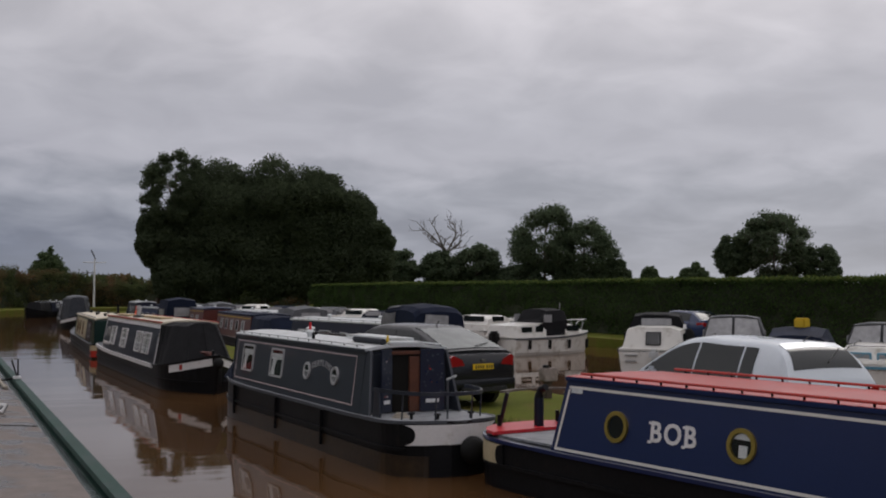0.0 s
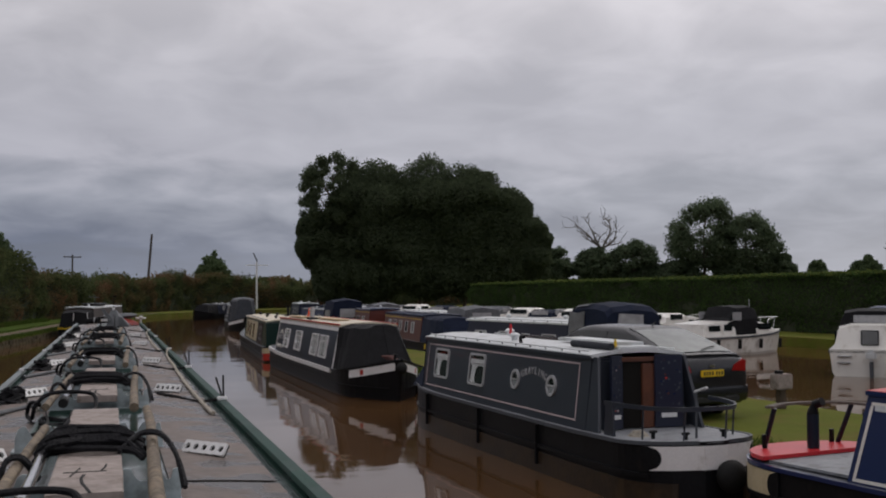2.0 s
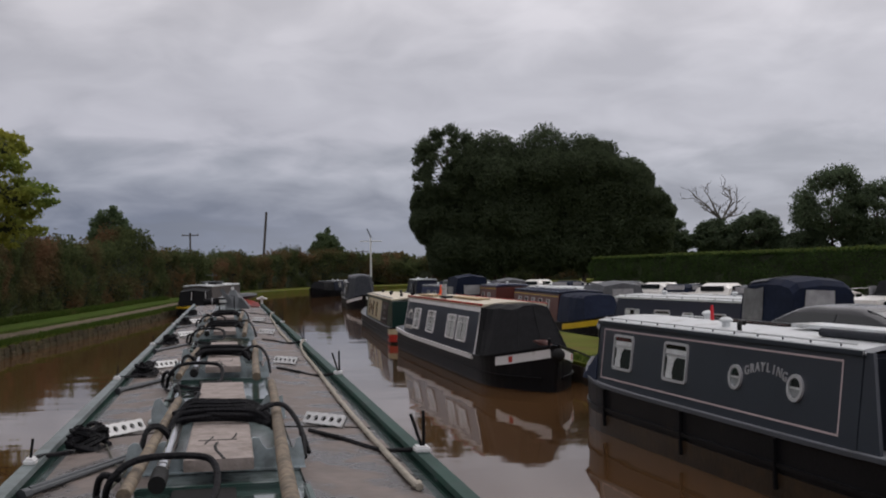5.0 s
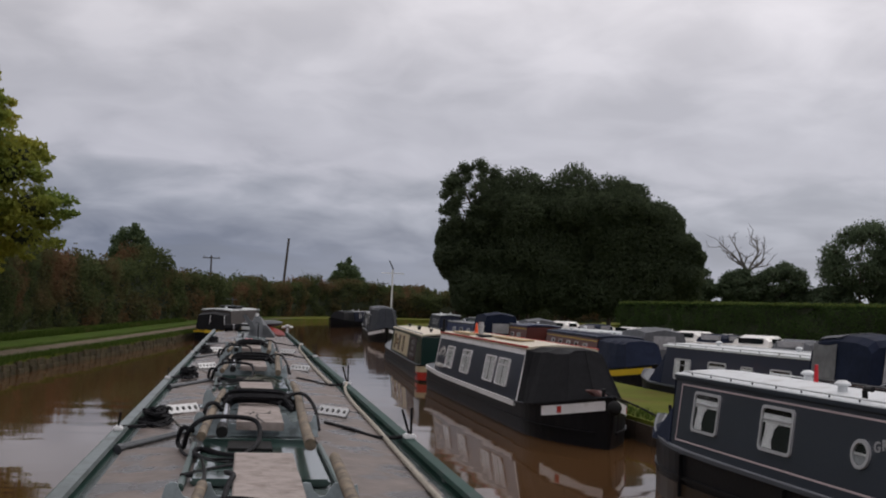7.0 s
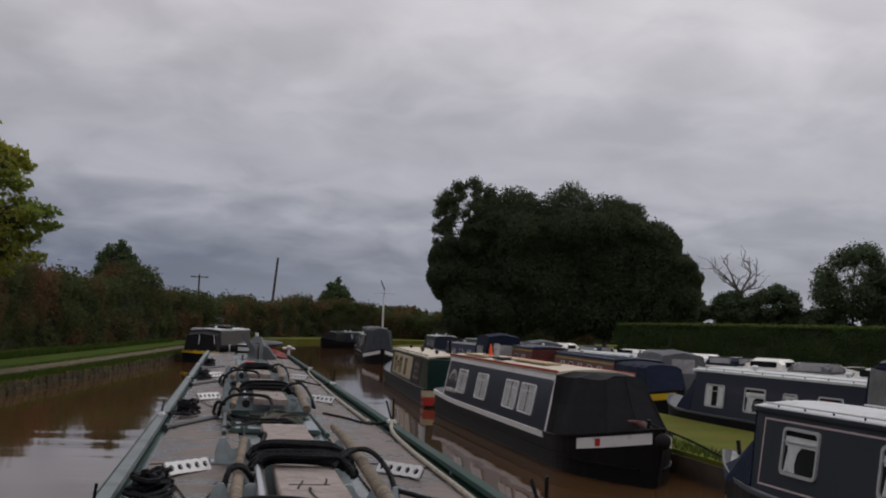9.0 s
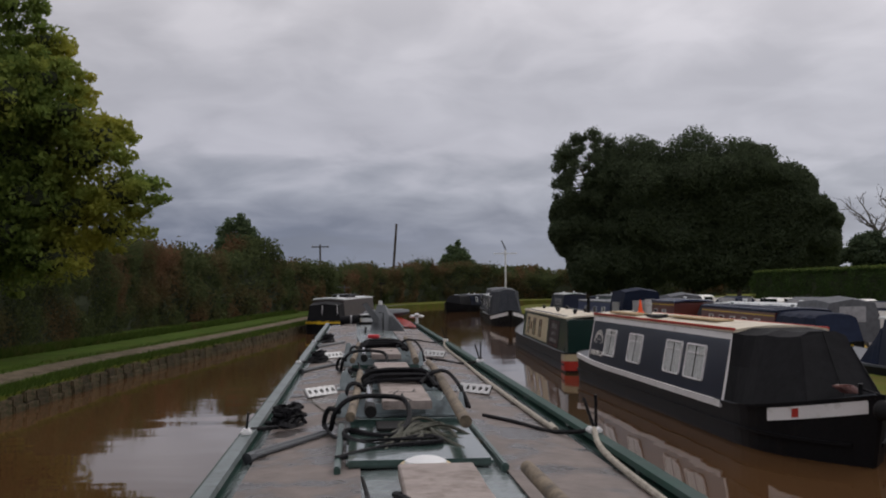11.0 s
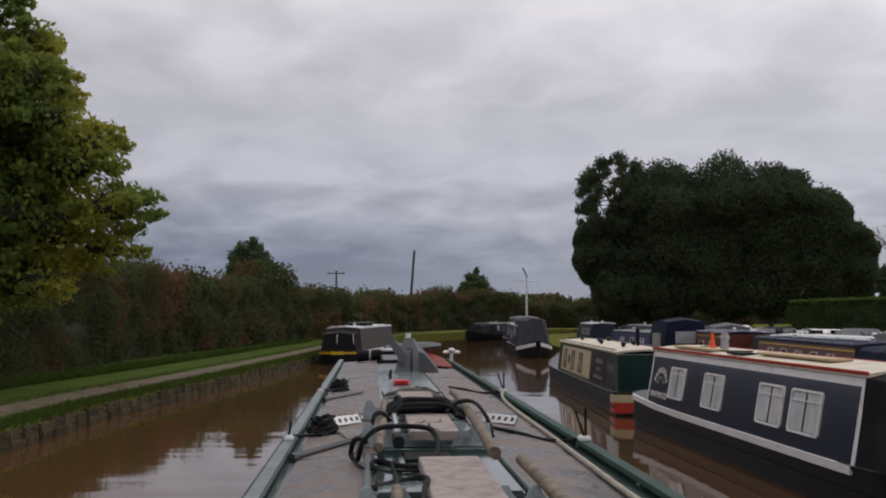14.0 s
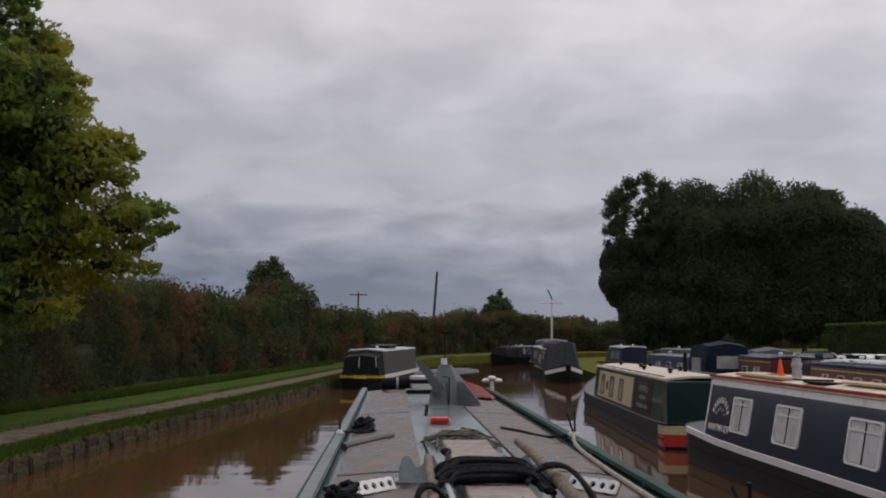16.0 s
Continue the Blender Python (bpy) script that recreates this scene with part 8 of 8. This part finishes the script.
for i, (x, y, ht, r, cz, ch) in enumerate(wood):
    if i:
        mass_tree("large dark oak in the wood beyond the boats", (x, y, 0.4), r, cz, ch, 72000, 0.19, LEAF_OAK, 40 + i)
    else:
        tree("tree", "tall airy oak with gaps in its crown", (x, y, 0.4), ht, r * 0.98, cz - 0.6, ch, 150, 60000, 0.15, LEAF_OAK, 40, 0, 0.34, 0.145, [(x + 1.0, y, cz - 3.4, r * 0.7, r * 0.5, ch * 0.26)], shell=0.9, fuzz=0.2)
# trees on the skyline
sky = ((133.5, 218, 26, 9.2, 15.5, 19), (141.0, 212, 22, 8.4, 12.5, 17.5), (138.5, 214, 10, 5, 5.5, 9), (147, 209, 14, 4, 7.5, 9), (119, 226, 16, 6.0, 9.5, 11), (111, 230, 14.5, 5.5, 8.5, 10), (102, 234, 14, 5, 8.5, 10), (95, 237, 12, 5, 7, 9), (176, 185.5, 23.5, 8.5, 14, 17.5), (168.5, 191, 18.5, 4.0, 12, 11), (183, 178, 16, 4.5, 9.5, 11), (154, 203.6, 10.5, 2.2, 6.5, 7), (162, 197, 11.5, 3.6, 6.5, 8), (200, 163, 9, 12, 5, 6), (128, 221, 11, 6, 6, 8))
for i, (x, y, ht, r, cz, ch) in enumerate(sky):
    tree("tree", "dark round-headed tree on the far skyline", (x, y, 0.4), ht, r, cz, ch * 0.94, 130, 22000, 0.33, LEAF_YOUNG if i in (11, 12) else LEAF_FAR, 80 + i, 0 if i in (11, 12) else 0.5 if i not in (0, 1) else 0.3, 0.4, 0.24, shell=0.85, fuzz=0.12)
tree("tree", "small round tree in the towpath hedge", (-9.3, 95, 0.4), 8.2, 1.55, 6.15, 3.3, 30, 9000, 0.13, LEAF_YOUNG, 97, 0, 0.14, 0.24, [(-9.2, 95, 5.7, 0.8, 0.8, 1.0), (-8.9, 95, 7.75, 0.35, 0.35, 0.45), (-10.5, 95, 5.5, 0.5, 0.5, 0.4), (-7.9, 95, 5.7, 0.5, 0.5, 0.35), (-8.5, 95, 6.6, 0.7, 0.7, 0.6), (-10.1, 95, 6.7, 0.7, 0.7, 0.6), (-9.5, 95, 7.3, 0.8, 0.8, 0.55), (-9.3, 95, 4.4, 0.9, 0.9, 1.2)], fuzz=0.16)
tree("tree", "young tree standing above the far hedge", (21.5, 236, 0.4), 12, 3.3, 7.4, 6.6, 26, 8000, 0.30, LEAF_YOUNG, 98, 0, 0.25, 0.26, [(21.3, 236, 6.8, 1.7, 1.7, 1.9), (21.9, 236, 11.3, 0.6, 0.6, 0.9), (18.3, 236, 6.9, 1.0, 1.0, 0.6), (24.6, 236, 7.3, 1.0, 1.0, 0.6), (19.4, 236, 7.9, 1.3, 1.3, 1.2), (23.3, 236, 8.3, 1.4, 1.4, 1.2), (20.6, 236, 10.0, 1.3, 1.3, 1.0), (22.4, 236, 9.6, 1.3, 1.3, 1.0)], fuzz=0.16)
# the dead tree
t = thing("dead_tree", "bare leafless dead tree on the skyline", "tree")
rng = random.Random(3)
bm = bmesh.new()
base = Vector((112.3, 229, 0.4))


def twig(bm, p, d, ln, r, depth):
    pts = [p]
    for k in range(3):
        d = (d + Vector((rng.gauss(0, 0.22), rng.gauss(0, 0.22), rng.gauss(0.03, 0.12)))).normalized()
        pts.append(pts[-1] + d * ln / 3)
    tube(bm, pts, r, 5, r * 0.55)
    if depth:
        for k in range(3 if depth > 1 else 2):
            q = pts[rng.choice((1, 2, 3))]
            nd = (d + Vector((rng.gauss(0, 0.75), rng.gauss(0, 0.75), rng.gauss(0.1, 0.35)))).normalized()
            twig(bm, q, nd, ln * rng.uniform(0.55, 0.8), r * 0.55, depth - 1)


twig(bm, base, Vector((0, 0, 1)), 13, 0.5, 0)
for a in (-0.9, -0.3, 0.4, 1.0):
    twig(bm, base + Vector((0, 0, 12.5)), Vector((math.sin(a), 0.1, math.cos(a))), 5.2, 0.3, 3)
part("dead_crown", bm, BARE, t)


def hedge(name, label, line, depth, height, n, size, material, seed, rough=0.5, vary=0.0, lit_tips=0):
    """A hedge along a line: a dark core and leaves over its faces."""
    h = thing(name, label, "hedge", kind="")
    rng = np.random.default_rng(seed)
    pts = [Vector((x, y, 0)) for x, y in line]
    lens = [(b - a).length for a, b in zip(pts, pts[1:])]
    total = sum(lens)

    def place(s):
        for a, b, ln in zip(pts, pts[1:], lens):
            if s <= ln or b is pts[-1]:
                d = (b - a).normalized()
                return a + d * min(s, ln), Vector((-d.y, d.x, 0))
            s -= ln

    def top(p):
        return height + vary * (1.2 * noise.noise(Vector((p.x * 0.09, p.y * 0.09, seed))) + 0.7 * noise.noise(Vector((p.x * 0.31, p.y * 0.31, seed + 5.0))) + 0.5 * noise.noise(Vector((p.x * 0.9, p.y * 0.9, seed))) + 0.35 * max(0, noise.noise(Vector((p.x * 2.3, p.y * 2.3, seed))) ))

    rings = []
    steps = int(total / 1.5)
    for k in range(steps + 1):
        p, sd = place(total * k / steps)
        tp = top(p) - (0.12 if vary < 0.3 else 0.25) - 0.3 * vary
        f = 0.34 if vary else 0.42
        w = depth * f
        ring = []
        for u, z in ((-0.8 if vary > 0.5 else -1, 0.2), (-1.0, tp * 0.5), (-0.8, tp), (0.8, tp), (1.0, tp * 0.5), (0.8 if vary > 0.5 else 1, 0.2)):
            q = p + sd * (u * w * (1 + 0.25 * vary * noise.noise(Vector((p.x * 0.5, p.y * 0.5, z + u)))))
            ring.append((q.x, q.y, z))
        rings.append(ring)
    # Added solid filler: keeps light out, its dark colour imitating inner shade.
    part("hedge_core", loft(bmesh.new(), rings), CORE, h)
    cs = np.empty((n, 3))
    for i in range(n):
        p, sd = place(total * rng.random())
        tp = top(p)
        face = rng.random()
        if face < 0.28:
            u, z = rng.uniform(-1, 1), tp + rng.normal(0, 0.10 * rough * 2) + (abs(rng.normal(0, 0.22)) if vary > 0.5 and rng.random() < 0.12 else 0)
        else:
            z = 0.35 + (tp - 0.35) * rng.random() ** 0.9
            u = (1 if rng.random() < 0.5 else -1) * (1 - 0.42 * rng.random() ** 1.5 * rough)
            if vary:
                u *= 1.0 + 0.55 * noise.noise(Vector((p.x * 0.5, p.y * 0.5, z * 0.8))) - 0.24 * (1 - z / tp) ** 2 - 0.14 * (z / tp) ** 4
        q = p + sd * (u * depth / 2)
        cs[i] = (q.x + rng.normal(0, 0.05), q.y + rng.normal(0, 0.05), max(0.35, z))
    leaf_mesh("hedge_leaves", cs, size, material, h, seed, kind="stuff")
    # Extra top leaves in the lighter green imitate light on the upper edge.
    if lit_tips:
        tips = np.empty((lit_tips, 3))
        for i in range(lit_tips):
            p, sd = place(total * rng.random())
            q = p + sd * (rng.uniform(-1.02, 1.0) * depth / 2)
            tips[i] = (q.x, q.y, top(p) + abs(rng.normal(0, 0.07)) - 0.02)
        leaf_mesh("lit_top_leaves", tips, size * 1.2, LEAF_LIT_TOP, h, seed + 50, kind="stuff")
    return h


hedge("wild_hedge", "tall wild hawthorn hedge, green and russet, behind the towpath", [(-13.2, 5), (-13.2, 50), (-12.7, 58), (-11.8, 72)], 2.8, 4.2, 230000, 0.078, LEAF_WILD, 7, 1.0, 1.1)
hedge("wild_hedge", "russet and green wild hedge along the canal bend", [(-11.8, 72), (-9.7, 86), (-6.9, 98), (-2.6, 114), (1.5, 132), (9, 148), (20, 160), (60, 181)], 3.2, 4.3, 130000, 0.15, LEAF_WILD, 8, 1.2, 1.5)
hedge("far_hedge", "low far hedge beyond the boats", [(20, 172), (33, 192), (60, 200), (90, 205), (140, 215)], 3.0, 4.6, 9000, 0.5, LEAF_WILD, 9, 1.0, 1.0)
hedge("far_hedge", "dark far tree line under the skyline trees", [(84, 243), (112, 231), (142, 214), (170, 193), (230, 150)], 4.0, 6.0, 16000, 0.45, LEAF_FAR, 14, 1.0, 1.6)
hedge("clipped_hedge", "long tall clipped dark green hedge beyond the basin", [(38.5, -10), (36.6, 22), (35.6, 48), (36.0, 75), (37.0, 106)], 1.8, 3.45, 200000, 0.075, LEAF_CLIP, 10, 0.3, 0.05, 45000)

# ---- poles and masts ----
def crossarm_pole(base, top, label, arms=1, r=0.14, lean=0.0, width=2.2):
    o = thing("telegraph_pole", label, "pole", pose(*base))
    part("post", tb([(0, 0, 0), (lean, 0, top - base[2])], r, 8, r * 0.75), POLETIMBER, o, smooth=True)
    for k in range(arms):
        part("crossarm", bx((lean, -0.15, top - base[2] - 0.35 - 0.7 * k), (width, 0.12, 0.14)), POLETIMBER, o)
        for s in (-0.45, 0.45):
            part("insulator", tb([(lean + s * width * 0.95, -0.15, top - base[2] - 0.28 - 0.7 * k), (lean + s * width * 0.95, -0.15, top - base[2] - 0.05 - 0.7 * k)], 0.06, 6), VINYL, o)
    return o


crossarm_pole((6.6, 208, 0.4), 14.0, "tall dark telegraph pole leaning above the hedge", 0, 0.27, 1.0)
crossarm_pole((26.5, 212, 0.4), 6.6, "small telegraph pole with crossarm far off", 1, 0.15)
crossarm_pole((-5.0, 160, 0.4), 8.3, "telegraph pole with crossarm behind the hedge", 1, 0.15, 0.0, 2.4)
o = thing("mast", "thin white mast with crossbar and wind vane", "mast", pose(20.6, 156.5, 0.3))
part("post", tb([(0, 0, 0), (0, 0, 7.0)], 0.16, 8, 0.11), PLASTICWHITE, o, smooth=True)
part("crossbar", tb([(-1.6, 0, 6.5), (1.6, 0, 6.5)], 0.06, 6), PLASTICWHITE, o)
part("vane", tb([(-0.5, 0, 8.3), (0.1, 0, 7.0)], 0.09, 6), SLATE2, o)

# ---- bank details: stones, grass fringe, piling ----
def blades(name, label, anchor, n, size, seed):
    rng = np.random.default_rng(seed)
    k = rng.integers(0, len(anchor), n)
    a = np.array([[p.x, p.y, p.z] for p, _ in anchor])[k]
    d = np.array([[v.x, v.y, 0] for _, v in anchor])[k]
    base = a + d * rng.uniform(-0.4, 0.4, n)[:, None]
    side = np.stack([-d[:, 1], d[:, 0], np.zeros(n)], 1)
    base += side * rng.uniform(-0.12, 0.5, n)[:, None]
    ln = size * rng.uniform(0.5, 1.4, n)
    lean = np.stack([rng.normal(0, 0.45, n), rng.normal(0, 0.45, n), np.ones(n)], 1) - side * (rng.random(n) * 0.7)[:, None]
    lean *= (ln / np.linalg.norm(lean, axis=1))[:, None]
    wv = np.stack([rng.normal(0, 1, n), rng.normal(0, 1, n), np.zeros(n)], 1)
    wv *= (0.09 * ln / np.linalg.norm(wv, axis=1))[:, None]
    verts = np.stack([base - wv, base + wv, base + lean], 1).reshape(-1, 3)
    return from_arrays(name, verts.tolist(), np.arange(3 * n).reshape(-1, 3).tolist(), BLADES, None, label, "stuff")


def lifted(line, y0, y1, step, off, z):
    return [(p + Vector((0, 0, z)), d) for p, d in along(line, y0, y1, step, off)]


tagged(blades("grass_fringe", "rough green grass fringe on the towpath bank", lifted(LEFT_BANK, 14, 95, 0.35, 0.12, Z_LEFT - 0.07), 42000, 0.20, 3), category="grass")
tagged(blades("grass_fringe", "long grass at the foot of the wild hedge", lifted(LEFT_BANK, 20, 95, 0.35, 4.6, Z_LEFT), 26000, 0.28, 4), category="grass")
tagged(blades("grass_fringe", "grass edge of the towpath verge", lifted(LEFT_BANK, 14, 95, 0.35, 2.1, Z_LEFT), 6000, 0.10, 5), category="grass")
tagged(blades("grass_fringe", "grass along the moorings' bank", lifted(RIGHT_BANK, 10, 60, 0.35, -0.5, Z_RIGHT), 9000, 0.13, 6), category="grass")

wall = thing("bank_wall", "low wall of weathered stones along the towpath edge", "bank wall", kind="structure")
rng = random.Random(12)
stones = []
for k in range(6):
    bm = bx((0, 0, 0), (1, 1, 1), None, 0.09)
    for v in bm.verts:
        v.co += Vector((noise.noise(v.co * 2 + Vector((k * 3.1, 0, 0))), noise.noise(v.co * 2 + Vector((0, k * 5.3, 0))), noise.noise(v.co * 2 + Vector((0, 0, k * 2.7))))) * 0.10
    me = bpy.data.meshes.new("stone")
    bm.to_mesh(me)
    bm.free()
    me.materials.append(STONE)
    stones.append(me)
i = 0
for p, d in along(LEFT_BANK, 16, 98, 0.74, 0.03):
    for z, h in ((0.23, 0.22), (0.03, 0.24)):
        ln = rng.uniform(0.66, 0.78)
        s = new("stone", stones[i % 6])
        s.parent = wall
        s.matrix_basis = Matrix.Translation((p.x + rng.gauss(0, 0.014) + (0.0 if z > 0.2 else 0.035), p.y + rng.uniform(-0.04, 0.04), z + rng.gauss(0, 0.02 if z > 0.2 else 0.008))) @ Matrix.Rotation(math.atan2(d.y, d.x) + rng.gauss(0, 0.02), 4, "Z") @ Matrix.Diagonal((ln, 0.26, h, 1))
        i += 1
coping = thing("bank_edge", "dark timber piling along the moorings' bank", "bank edge", kind="structure")
me = bpy.data.meshes.new("piling_board")
bm = bx((0, 0, 0), (1, 1, 1), None, 0.03)
bm.to_mesh(me)
bm.free()
me.materials.append(PILING)
for line in (RIGHT_BANK, BASIN_NEAR):
    for p, d in along(line, 4, 60, 0.9, 0.0 if line is RIGHT_BANK else 0.02):
        s = new("piling_board", me)
        s.parent = coping
        s.matrix_basis = Matrix.Translation((p.x, p.y, 0.16)) @ Matrix.Rotation(math.atan2(d.y, d.x), 4, "Z") @ Matrix.Diagonal((0.88, 0.09, 0.44, 1))
